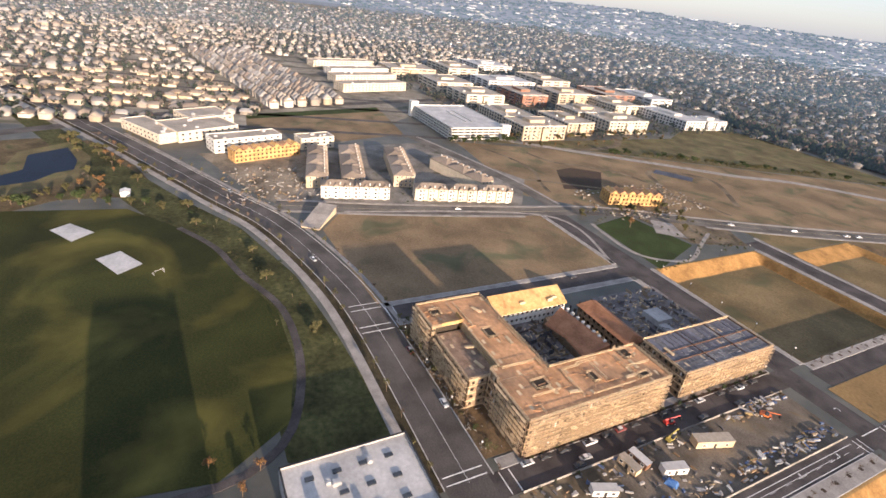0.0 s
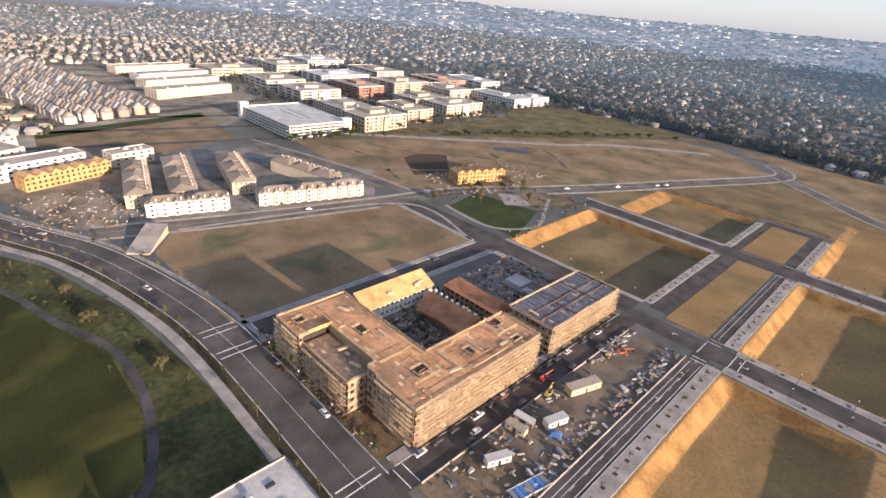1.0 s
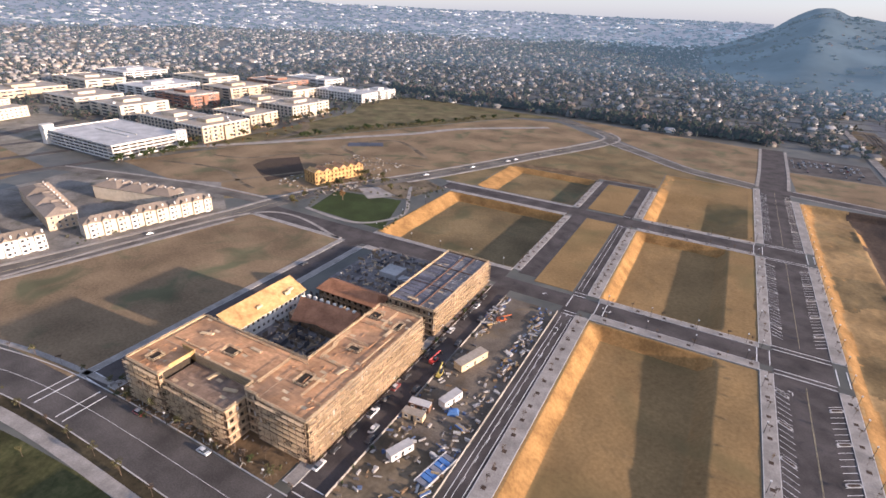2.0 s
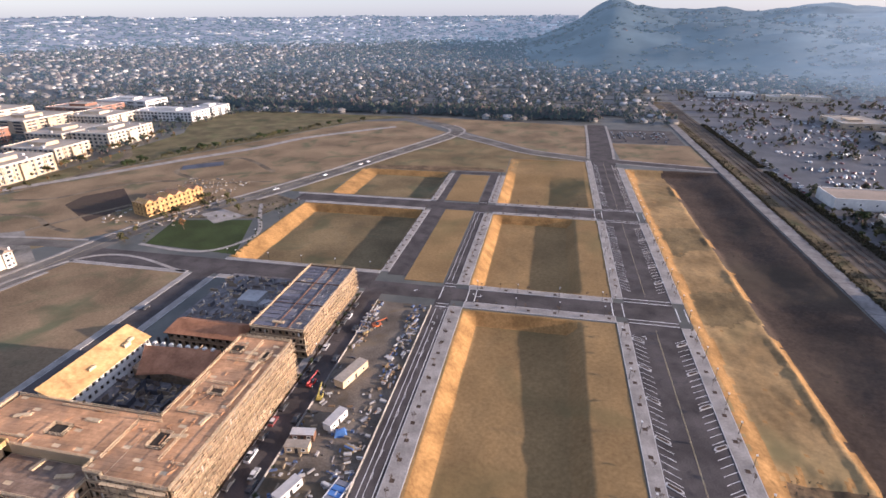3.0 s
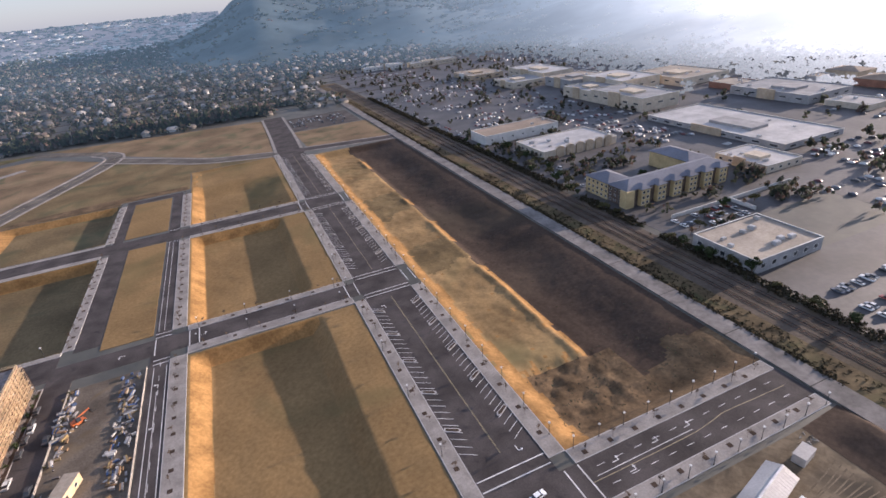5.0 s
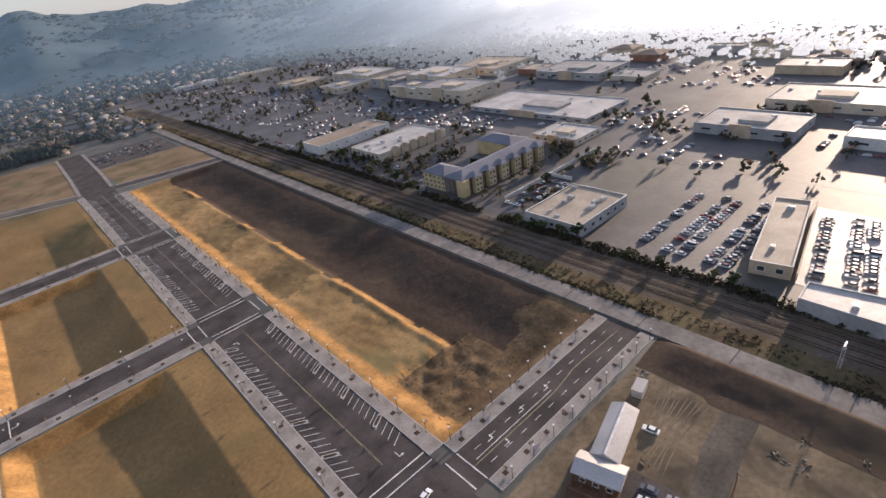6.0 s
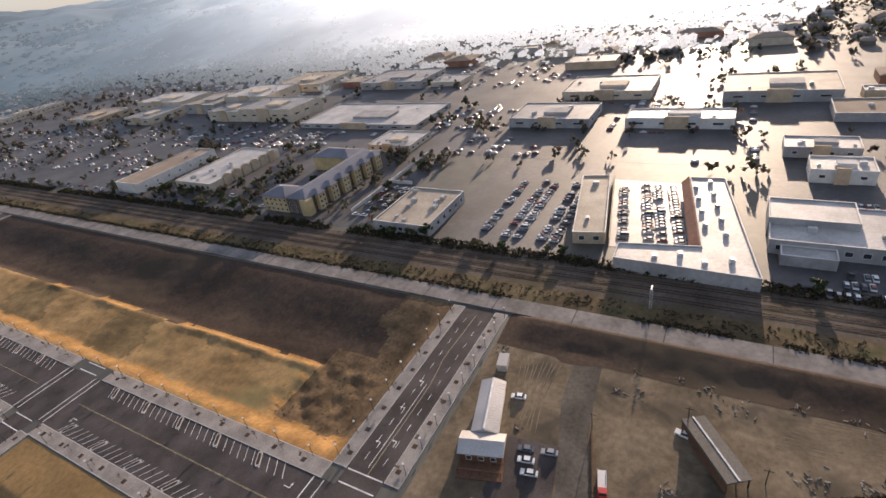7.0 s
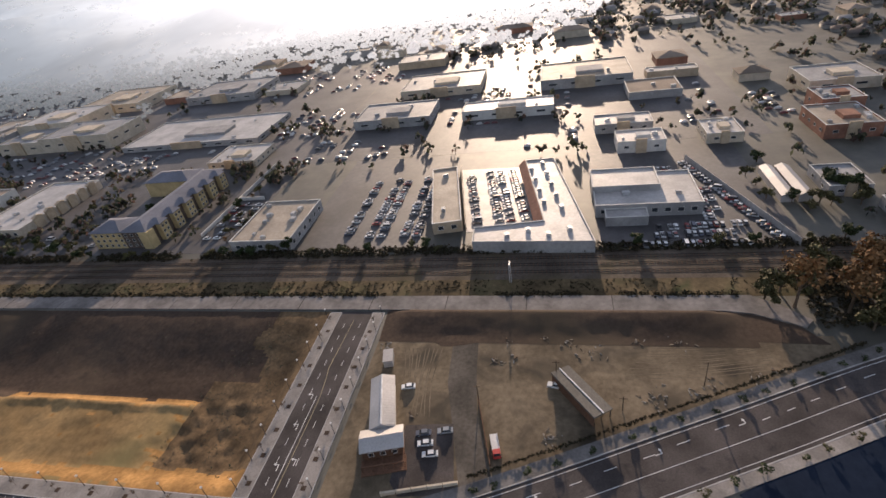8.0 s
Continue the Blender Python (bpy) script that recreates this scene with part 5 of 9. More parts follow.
# office campus
CAMPUS = [  # front corner, angle, depth, length, height, storeys, wall
    ((-440, 312), 0, 42, 58, 16, 4, TAN_WALL), ((-486, 318), 0, 60, 44, 15, 4, CREAM), ((-455, 385), 0, 60, 40, 15, 4, TAN_WALL), ((-458, 452), 0, 46, 66, 16, 4, CREAM), ((-510, 446), 0, 48, 60, 15, 4, TAN_WALL),
    ((-472, 608), 0, 92, 40, 12.5, 3, WHITE_WALL), ((-470, 650), 0, 34, 42, 12.5, 3, WHITE_WALL), ((-560, 560), 0, 70, 50, 13, 3, CREAM), ((-600, 330), 0, 60, 60, 15, 4, CREAM), ((-600, 420), 0, 70, 44, 17, 4, BRICK_WALL),
    ((-620, 500), 0, 60, 70, 16, 4, TAN_WALL), ((-690, 330), 0, 70, 60, 14, 3, CREAM), ((-710, 430), 0, 60, 90, 15, 4, WHITE_WALL), ((-640, 620), 0, 80, 60, 12, 3, BRICK_WALL), ((-740, 560), 0, 90, 60, 14, 3, CREAM),
    ((-800, 300), 0, 60, 80, 14, 3, TAN_WALL), ((-830, 420), 0, 90, 60, 14, 3, CREAM), ((-900, 520), 0, 80, 80, 12, 3, WHITE_WALL), ((-620, 700), 0, 90, 50, 11, 2, WHITE_WALL),
]
for p, rz, w, d, h, fl, wall in CAMPUS:
    office("office_building", "pale multi-storey office block with rows of windows", p, rz, w, d, h, fl, wall, ROOF_TAN if wall is not WHITE_WALL else ROOF_WHITE, "es", 5.6 if p[0] > -590 else 15.0, (3.4, 2.3) if p[0] > -590 else (12.0, 1.9), 4 if p[0] > -590 else 2, group="office campus",
           penthouse=(-w * 0.7, -w * 0.35, d * 0.3, d * 0.65, 2.6))
# low white apartments and halls to the west
WEST_BLOCKS = [
    ((-500, -60), (-449, -32), 20, 8, 2, CREAM, ROOF_TAN), ((-452, -18), (-474, 30), 40, 9, 2, CREAM, ROOF_TAN), ((-494, -6), (-510, 30), 34, 9.5, 2, CREAM, ROOF_TAN), ((-422, 6), (-437, 60), 18, 11, 3, WHITE_WALL, ROOF_TAN),
    ((-426, 74), (-432, 104), 15, 10, 3, CREAM, ROOF_TAN), ((-667, 182), (-690, 280), 26, 11, 3, CREAM, ROOF_TAN), ((-730, 190), (-752, 290), 26, 11, 3, CREAM, ROOF_TAN), ((-790, 200), (-812, 300), 26, 10, 3, WHITE_WALL, ROOF_TAN),
    ((-860, 190), (-882, 300), 26, 10, 3, CREAM, ROOF_TAN),
]
for p, q, dep, h, fl, wall, roof in WEST_BLOCKS:
    rz, ln = front_of(p, q)
    office("apartment_block", "pale low block with a tan flat roof and small windows", p, rz, dep, ln, h, fl, wall, roof, "es", 5.2, (2.0, 1.5), 3, category="building", group="pale blocks west of the boulevard")


ORANGE_BOARD = surface("orange_tan_sheathing", (0.36, 0.215, 0.085), (0.52, 0.335, 0.145), 0.8, 0.85, broad=0.2, broad_scale=0.2, island=0.2)


def framed_block(p, q, depth, floors, label):
    """A yellow-sheathed house row under construction, walls pierced, roof frames open."""
    rz, ln = front_of(p, q)
    t = thing("framed_building", label, "building", "yellow buildings under construction", at=(*p, 0), rz=rz)
    st = 3.1
    for s, at, a, b in (("e", 0, 0, ln), ("s", 0, -depth, 0), ("n", ln, -depth, 0), ("w", -depth, 0, ln)):
        g = Geo()
        pierced_wall(g, s, at, a, b, 0, floors, st, 1.5, 1.7, 3.3)
        part("wall", g, ORANGE_BOARD, t, "orange-tan sheathed wall with openings")
    part("interior", Geo().box(-depth + 0.9, -0.9, 0.9, ln - 0.9, 0.02, floors * st - 0.2), VOID, t)
    part("deck", Geo().box(-depth + 0.4, -0.4, 0.4, ln - 0.4, floors * st - 0.15, floors * st), PLYWOOD_BROWN, t)
    n = int(ln / 7)
    for i in range(n):
        y = ln * (i + 0.5) / n
        part("roof_frame", Geo().gable(-depth * random.uniform(0.6, 0.95), -0.3, y - 2.6, y + 2.6, floors * st + 0.25, 1.9, "x"), PLYWOOD if i % 2 else ORANGE_BOARD, t, "orange framed gable")
    g = Geo()
    for i in range(int(ln / 1.2)):
        g.box(-depth + 0.5, -0.5, i * 1.2, i * 1.2 + 0.15, floors * st + 0.25, floors * st + 0.45)
    part("rafters", g, LUMBER, t, kind="stuff")
    return t


framed_block((-268, 277), (-255, 321), 15, 3, "three-storey yellow sheathed row under construction")
framed_block((-397, 18), (-413, 70), 13, 3, "yellow sheathed row under construction beside a dirt yard")


# townhouse rows
def townhouses(at, rz, depth, length, wall, h=8.6, unit=7.2, sides="es"):
    t = thing("townhouse_row", "three-storey row of cream townhouses with hipped roofs", "townhouses", "townhouse rows", at=(*at, 0), rz=rz)
    n = max(2, round(length / unit))
    u = length / n
    part("wall", Geo().box(-depth, 0, 0, length, 0, h), wall, t)
    groups = max(1, n // 3)
    for i in range(groups):
        a, b = length * i / groups, length * (i + 1) / groups
        part("roof", Geo().hip(-depth - 0.5, 0.5, a - 0.5 if i == 0 else a + 0.05, b + 0.5 if i == groups - 1 else b - 0.05, h + 0.25, 2.7), ROOF_BROWN, t, "grey-brown hipped shingle roof" if i == 0 else "")
    for i in range(n):
        y = u * (i + 0.5)
        bay = part("bay", Geo().box(0.0, 1.1, y - 1.5, y + 1.5, 0, h + 0.3), wall if i % 3 else WHITE_WALL, t, "projecting bay")
        part("bay_roof", Geo().gable(-depth * 0.45, 1.5, y - 1.8, y + 1.8, h + 0.55, 1.5, "x"), ROOF_BROWN, bay)
        for k in range(3):
            put_window(bay, window_mesh(1.6, 1.3), 1.1, y, 1.7 + k * 2.9, "e")
            put_window(t, window_mesh(0.9, 1.3), 0, y + 2.4, 1.7 + k * 2.9, "e")
        part("chimney", Geo().box(-1.6, -0.9, y + u * 0.42 - 0.35, y + u * 0.42 + 0.35, h - 0.2, h + 2.2).box(-1.7, -0.8, y + u * 0.42 - 0.45, y + u * 0.42 + 0.45, h + 2.2, h + 2.35), WHITE_WALL, t)
    if "s" in sides:
        window_rows(t, "s", 0, -depth + 1, -1, 0.2, 3, 2.9, 1.1, 1.3, 3.2)
    return t


TOWN = pose(-297, 70, 0, 0, 0, -14.2)


def in_town(x, y):
    v = TOWN @ Vector((x, y, 0))
    return v.x, v.y


for x, y, rz, dep, ln, wall in ((-20.5, -12, 0, 11, 47, WHITE_WALL), (-20.5, 53, 0, 11, 73, CREAM), (-38, -8, 90, 14, 74, TAN_WALL), (-38, 18, 90, 15, 80, TAN_WALL), (-46, 56, 90, 15, 70, TAN_WALL), (-44, 118, 118, 13, 62, CREAM)):
    a = in_town(x, y)
    townhouses(a, -14.2 + rz, dep, ln, wall)
garden = thing("garden_court", "round paved court with clipped hedge rings", "garden", at=(-350, 132, 0))
for r, m in ((9.0, CONCRETE), (6.5, LAWN), (4.2, CONCRETE), (2.4, LAWN)):
    part("ring", Geo().prism([(r * math.cos(a * math.pi / 12), r * math.sin(a * math.pi / 12)) for a in range(24)], 0, 0.5 - r * 0.04), m, garden)
ramp_house = thing("ramp_building", "low sloping pale concrete building at the field corner", "building", at=(-284.5, 53.5, 0), rz=-37)
part("wall", Geo().hull([(-14, -5.5, 0), (14, -5.5, 0), (14, 5.5, 0), (-14, 5.5, 0)], [(-14, -5.5, 5.2), (14, -5.5, 1.0), (14, 5.5, 1.0), (-14, 5.5, 5.2)]), TAN_WALL, ramp_house)
part("roof", Geo().hull([(-14.4, -5.9, 5.27), (14.4, -5.9, 0.95), (14.4, 5.9, 0.95), (-14.4, 5.9, 5.27)], [(-14.4, -5.9, 5.5), (14.4, -5.9, 1.18), (14.4, 5.9, 1.18), (-14.4, 5.9, 5.5)]), CONCRETE, ramp_house, "sloping grey concrete roof")

# ---- east of the railway ----
def shop(name, label, x0, x1, y0, y1, h, wall, roof, sides, gap=5.0, size=(2.4, 2.0), floors=1, units=5, trim=None, category="shop"):
    t = thing(name, label, category)
    flat_block(t, x0, x1, y0, y1, 0, h, wall, roof, trim=trim)
    for s in sides:
        a, b, p = {"e": (y0, y1, x1), "w": (y0, y1, x0), "s": (x0, x1, y0), "n": (x0, x1, y1)}[s]
        window_rows(t, s, p, a + 1, b - 1, 0.3, floors, (h - 1.2) / floors, size[0], size[1], gap)
    roof_units(t, x0, x1, y0, y1, h - 0.54, units)
    return t


shop("warehouse", "white walled warehouse with a brown flat roof", 199, 272, 382, 410, 8, WHITE_WALL, ROOF_BROWN, "s", 9, (1.4, 1.2), units=2, category="warehouse")
t = shop("shop_building", "low pale shop building with orange-tan front", 214, 282, 318, 358, 6, CREAM, ROOF_WHITE, "w", 6, units=7)
for i in range(6):
    part("awning_bay", Geo().box(225 + i * 9, 231 + i * 9, 316.6, 318.02, 0, 7.2).gable(224.5 + i * 9, 231.5 + i * 9, 316.2, 318.4, 7.4, 1.2, "y"), TAN_WALL, t, "tan entrance bay")
shop("shop_building", "flat-roofed pale shop with rooftop units", 192, 234, 127, 160, 6.5, GREY_WALL, ROOF_TAN, "ws", 6, units=8)
hotel = thing("hotel", "three-storey tan hotel with blue-grey hipped roofs", "hotel")
HOTEL_RECESS = surface("dark_brown_render", (0.10, 0.075, 0.06), (0.15, 0.115, 0.09), 0.6, 0.85, broad=0.12, broad_scale=0.12)
HOTEL_YELLOW = surface("yellow_tan_render", (0.44, 0.34, 0.17), (0.56, 0.44, 0.24), 0.5, 0.85, broad=0.12, broad_scale=0.12)
for k, (x0, x1, y0, y1) in enumerate(((199, 278, 213, 229), (199, 215, 229.2, 249), (262, 280, 229.2, 262))):
    part("wall", Geo().box(x0, x1, y0, y1, 0, 10), HOTEL_RECESS if k == 0 else HOTEL_YELLOW, hotel)
    part("roof", Geo().hip(x0 - 0.7, x1 + 0.7, y0 - 0.7, y1 + 0.7, 10.3, 3.2), ROOF_SLATE, hotel, "blue-grey shingle roof")
part("corner_bay", Geo().box(197.6, 203, 211.2, 217, 0, 10.2), HOTEL_YELLOW, hotel, "projecting tan corner bay")
for i in range(6):
    x = 207 + i * 12
    bay = part("bay", Geo().box(x, x + 6.4, 210.2, 213.0, 0, 9.9), HOTEL_YELLOW, hotel, "projecting tan bay")
    part("bay_roof", Geo().hip(x - 0.5, x + 6.9, 209.6, 219, 10.2, 2.2), ROOF_SLATE, bay)
    for k in range(3):
        for w in (1.7, 4.7):
            put_window(bay, window_mesh(1.5, 1.4), x + w, 210.2, 1.9 + 3.1 * k, "s")
window_rows(hotel, "w", 199, 213, 248, 0.3, 3, 3.1, 1.6, 1.4, 3.6)
single("site_wall", Geo().box(208, 300, 188, 188.6, 0, 2.2).box(250, 250.6, 172, 188, 0, 2.2), WHITE_WALL, "long pale garden wall", "wall")

# dealership with an L-shaped roof
deal = thing("dealership", "L-shaped white-roofed car dealership", "car dealership")
def inset(poly, t):
    """A polygon (counterclockwise) drawn in by t on every side."""
    out, n = [], len(poly)
    for i in range(n):
        a, b, c = (Vector(poly[(i + k) % n]) for k in (-1, 0, 1))
        d0, d1 = (b - a).normalized(), (c - b).normalized()
        n0, n1 = Vector((-d0.y, d0.x)), Vector((-d1.y, d1.x))
        out.append(tuple(b + (n0 + n1) * (t / (1 + n0.dot(n1)))))
    return out


def poly_block(parent, poly, h, wall, roof, rim=0.6, t=0.4):
    """A flat-roofed volume over any polygon: shell with parapet, roof sheet and coping."""
    inner, n = inset(poly, t), len(poly)
    g = Geo()
    g.v = [(*p, 0) for p in poly] + [(*p, h) for p in poly] + [(*p, h) for p in inner] + [(*p, h - rim) for p in inner]
    for k in range(3):
        g.f += [(k * n + a, k * n + (a + 1) % n, (k + 1) * n + (a + 1) % n, (k + 1) * n + a) for a in range(n)]
    g.f += [tuple(range(3 * n, 4 * n))]
    g.s = [0] * len(g.f)
    part("wall", g, wall, parent)
    part("roof", Geo().prism(inset(poly, t + 0.02), h - rim + 0.004, h - rim + 0.06), roof, parent)
    k = Geo()
    outer = inset(poly, -0.1)
    for a in range(n):
        b = (a + 1) % n
        k.hull([(*outer[a], h + 0.004), (*outer[b], h + 0.004), (*inner[b], h + 0.004), (*inner[a], h + 0.004)], [(*outer[a], h + 0.16), (*outer[b], h + 0.16), (*inner[b], h + 0.16), (*inner[a], h + 0.16)])
    part("coping", k, FRAME_WHITE, parent)


DEAL_POLY = [(187, 36), (185.2, -16), (272, 0.5), (271, 16), (203.5, 5.2), (199, 36.5)]
poly_block(deal, DEAL_POLY, 6, GREY_WALL, ROOF_WHITE)
part("canopy", Geo().hull([(204, 5.6, 3.2), (271, 16.3, 3.2), (270.4, 20.0, 3.2), (207, 9.9, 3.2)], [(204, 5.6, 6.3), (271, 16.3, 6.3), (271, 16.8, 6.3), (204.4, 6.1, 6.3)]), BRICK_WALL, deal, "red-brown sloped canopy")
for i in range(13):
    u = 0.06 + 0.9 * (i % 9) / 8
    x, y = (212 + 56 * u, 0.5 + 10.5 * u + (3 if i % 2 else -4)) if i < 9 else (191.5 + (i % 2) * 4, -6 + (i - 9) * 9)
    ob = part("roof_unit", UNIT, None, deal, "metal rooftop air unit" if i == 0 else "")
    ob.matrix_basis = pose(x, y, 5.46, 0, 0, 10) @ Matrix.Diagonal((1.2, 1.2, 1.2, 1))
FORECOURT = surface("pale_forecourt_concrete", (0.27, 0.25, 0.23), (0.37, 0.345, 0.32), 1.2, 0.55, spec=0.5, broad=0.2, broad_scale=0.1)
single("forecourt", Geo().prism([(203, 5), (275, 16.8), (276, 54), (205, 41.6)], -0.2, 0.09), FORECOURT, "pale concrete dealership forecourt", "forecourt", kind="structure")
office("shop_building", "brown flat-roofed hall beside the car lot", (203.5, 57.4), 190.5, 63, 14.2, 6, 1, TAN_WALL, ROOF_TAN, "e", 5, (2.4, 2.0), 2, category="shop")
single("boundary_wall", Geo().box(0, 70, 0, 0.5, 0, 3.0), CREAM, "cream boundary wall of the forecourt", "wall", at=(207.5, 41.8, 0), rz=10.2)
t = shop("dealership", "pale dealership hall with stepped roofs", 214, 247, -64, -18, 6.5, GREY_WALL, ROOF_WHITE, "w", 5, units=6, category="car dealership")
flat_block(t, 228, 247.2, -48, -17.5, 0, 9, GREY_WALL, ROOF_WHITE)
flat_block(t, 206, 213.9, -40, -22, 0, 4.6, GREY_WALL, ROOF_WHITE)
fence = thing("panel_fence", "long white panel fence beside the car lot", "fence")
fa, fb = Vector((272, -68, 0)), Vector((187, -93, 0))
ang = math.degrees(math.atan2(fb.y - fa.y, fb.x - fa.x))
panel_mesh = Geo().box(0, 3.3, -0.08, 0.08, 0.1, 3.2).box(0, 3.3, -0.12, 0.12, 3.2, 3.35).mesh("panel", ROOF_WHITE)
post_mesh = Geo().box(-0.15, 0.0, -0.15, 0.15, 0, 3.5).mesh("post", GREY_WALL)
n = int((fb - fa).length / 3.5)
for i in range(n):
    v = fa.lerp(fb, i / n)
    for nm, me in (("panel", panel_mesh), ("post", post_mesh)):
        part(nm, me, None, fence).matrix_basis = pose(*v, 0, 0, ang)
STORES = [
    (226, 248, -134, -117, 5, GREY_WALL, ROOF_GREY), (286, 304, -61, -35, 7, WHITE_WALL, ROOF_WHITE), (292, 315, -102, -83, 6, CREAM, ROOF_WHITE), (302, 334, 205, 243, 5, CREAM, ROOF_WHITE),
    (366, 412, 381, 456, 13, CREAM, ROOF_GREY), (366, 407.5, 456.2, 505, 11, CREAM, ROOF_GREY), (408, 462, 457, 525, 15, CREAM, ROOF_WHITE), (392, 450, 526, 580, 11, GREY_WALL, ROOF_TAN),
    (350, 412, 228, 356, 4.5, GREY_WALL, ROOF_WHITE), (350, 400, 590, 640, 8, CREAM, ROOF_GREY), (402, 450, 600, 690, 12, CREAM, ROOF_WHITE),
    (345, 398, 700, 760, 7, TAN_WALL, ROOF_TAN), (300, 330, 955, 985, 9, WHITE_WALL, ROOF_WHITE), (340, 430, 930, 960, 8, CREAM, ROOF_GREY), (262, 300, 975, 1000, 6, WHITE_WALL, ROOF_WHITE),
    (318, 336, -59, -25, 6, GREY_WALL, ROOF_WHITE), (362, 384, 0, 66, 7, WHITE_WALL, ROOF_WHITE), (360, 400, 90, 150, 7, GREY_WALL, ROOF_GREY), (288, 320, -166, -139, 8, BRICK_WALL, ROOF_TAN),
    (322, 344, -172, -150, 10, BRICK_WALL, ROOF_GREY), (196, 216, -150, -132, 5, GREY_WALL, ROOF_METAL), (262, 282, -190, -172, 6, TAN_WALL, ROOF_BROWN), (365, 400, -200, -160, 7, CREAM, ROOF_GREY), (420, 470, -60, 10, 8, GREY_WALL, ROOF_TAN), (430, 480, 60, 130, 7, CREAM, ROOF_GREY), (480, 540, 300, 380, 8, GREY_WALL, ROOF_GREY), (480, 550, 440, 520, 9, CREAM, ROOF_TAN),
]
for i, (x0, x1, y0, y1, h, wall, roof) in enumerate(STORES):
    far = x0 > 340
    t = shop("store_building", "pale flat-roofed store building of the shopping district", x0, x1, y0, y1, h, wall, roof, "ws" if y0 > 0 else "wn", 14 if far else 7, (6.0, 1.4) if far else (2.4, 1.4), 1, 3 if far else 5, category="store")
    part("roof_bulkhead", Geo().box(x0 + (x1 - x0) * 0.25, x0 + (x1 - x0) * 0.55, y0 + (y1 - y0) * 0.3, y0 + (y1 - y0) * 0.6, h - 0.54, h + 1.6), wall, t)
    part("entrance_front", Geo().box(x0 - 1.2, x0 - 0.02, y0 + (y1 - y0) * 0.4, y0 + (y1 - y0) * 0.62, 0, h + 1.4), TAN_WALL if wall is not TAN_WALL else WHITE_WALL, t, "raised entrance front")
r = random.Random(11)
placed = [(a - 6, b + 6, c - 6, d + 6) for a, b, c, d, *_ in STORES]
for i in range(400):
    if len(placed) > len(STORES) + 26:
        break
    x, y = r.uniform(300, 820), r.uniform(-330, 1250)
    w, d, h = r.uniform(12, 34), r.uniform(14, 50), r.uniform(4.5, 8)
    if (math.hypot(x + w, y + d) > 740 and y > -60) or (x < 470 and -30 < y < 600) or (x < 345 and y > 120) or any(x < b and x + w > a and y < f and y + d > e for a, b, e, f in placed):
        continue
    placed.append((x - 8, x + w + 8, y - 8, y + d + 8))
    t = thing("store_building", "small far shop building with a dull flat roof", "store", "far shops")
    wl_, rf_ = r.choice((CREAM, GREY_WALL, TAN_WALL, BRICK_WALL)), r.choice((ROOF_GREY, ROOF_TAN, ROOF_GREY, ROOF_BROWN, ROOF_WHITE))
    if r.random() < 0.4:
        part("wall", Geo().box(x, x + w, y, y + d, 0, h), wl_, t)
        part("roof", Geo().hip(x - 0.6, x + w + 0.6, y - 0.6, y + d + 0.6, h + 0.2, 3.0), ROOF_BROWN, t)
    else:
        flat_block(t, x, x + w, y, y + d, 0, h, wl_, rf_)
        roof_units(t, x, x + w, y, y + d, h - 0.54, 2)
for y in (-100, -107):
    single("shed", Geo().box(222, 252, y - 2.6, y + 2.6, 0, 3.4).gable(221.5, 252.5, y - 3, y + 3, 3.6, 1.3, "x"), ROOF_METAL, "long low shed with a pale pitched roof", "shed", "sheds beside the fence", rz=0)

# barn-like depot and shelter on the dusty lot
DEPOT = ((89.6, 50.2, 0), 15.0)
barn = thing("depot_shed", "long white-walled depot shed with a ribbed pale roof", "shed", at=DEPOT[0], rz=DEPOT[1])
part("wall", Geo().box(0.3, 19.6, -3.3, 3.3, 0, 4.2), WHITE_WALL, barn)
part("roof", Geo().gable(0.2, 20.2, -3.9, 3.9, 4.4, 1.5, "x"), ROOF_METAL, barn, "ribbed pale metal roof")
for i in range(19):
    part("roof_rib", Geo().hull([(0.6 + i, -3.9, 4.40), (0.68 + i, -3.9, 4.40), (0.68 + i, 0, 5.90), (0.6 + i, 0, 5.90)], [(0.6 + i, -3.9, 4.46), (0.68 + i, -3.9, 4.46), (0.68 + i, 0, 5.96), (0.6 + i, 0, 5.96)]), ROOF_METAL, barn)
part("ridge_vent", Geo().box(0.4, 19.9, -0.25, 0.25, 5.8, 6.15), PAINT_WHITE, barn, "white ridge vent")
part("front_wall", Geo().box(-6.6, 0.2, -5.8, 6.0, 0, 4.0), RUST_WOOD, barn, "dark weathered timber front")
part("front_roof", Geo().gable(-7.2, 0.6, -6.3, 6.5, 4.2, 1.5, "y"), ROOF_METAL, barn, "ribbed pale metal roof")
part("porch_beam", Geo().box(-10.8, -10.5, -5.9, 6.1, 2.5, 2.8), RUST_WOOD, barn)
for y in (-5.9, -2.9, 0.1, 3.1, 5.85):
    part("porch_post", Geo().box(-10.8, -10.5, y, y + 0.25, 0.46, 2.5), RUST_WOOD, barn)
    part("porch_rafter", Geo().box(-10.5, -6.62, y, y + 0.2, 2.5, 2.7), RUST_WOOD, barn)
window_rows(barn, "s", -3.3, 1, 19, 0.3, 1, 3.4, 1.3, 1.2, 3.6)
window_rows(barn, "w", -6.6, -5, 5.2, 0.3, 1, 3.4, 1.4, 1.4, 3.2)
deck = thing("timber_deck", "dark weathered timber deck in front of the depot", "deck", at=DEPOT[0], rz=DEPOT[1])
for i in range(9):
    part("plank", Geo().box(-11.8 + i * 0.56, -11.3 + i * 0.56, -6.2, 6.5, 0.1, 0.45 + 0.01 * (i % 3)), RUST_WOOD, deck)
trailer = thing("trailer", "small grey site trailer behind the depot", "trailer", at=(120.0, 57.0, 0), rz=12)
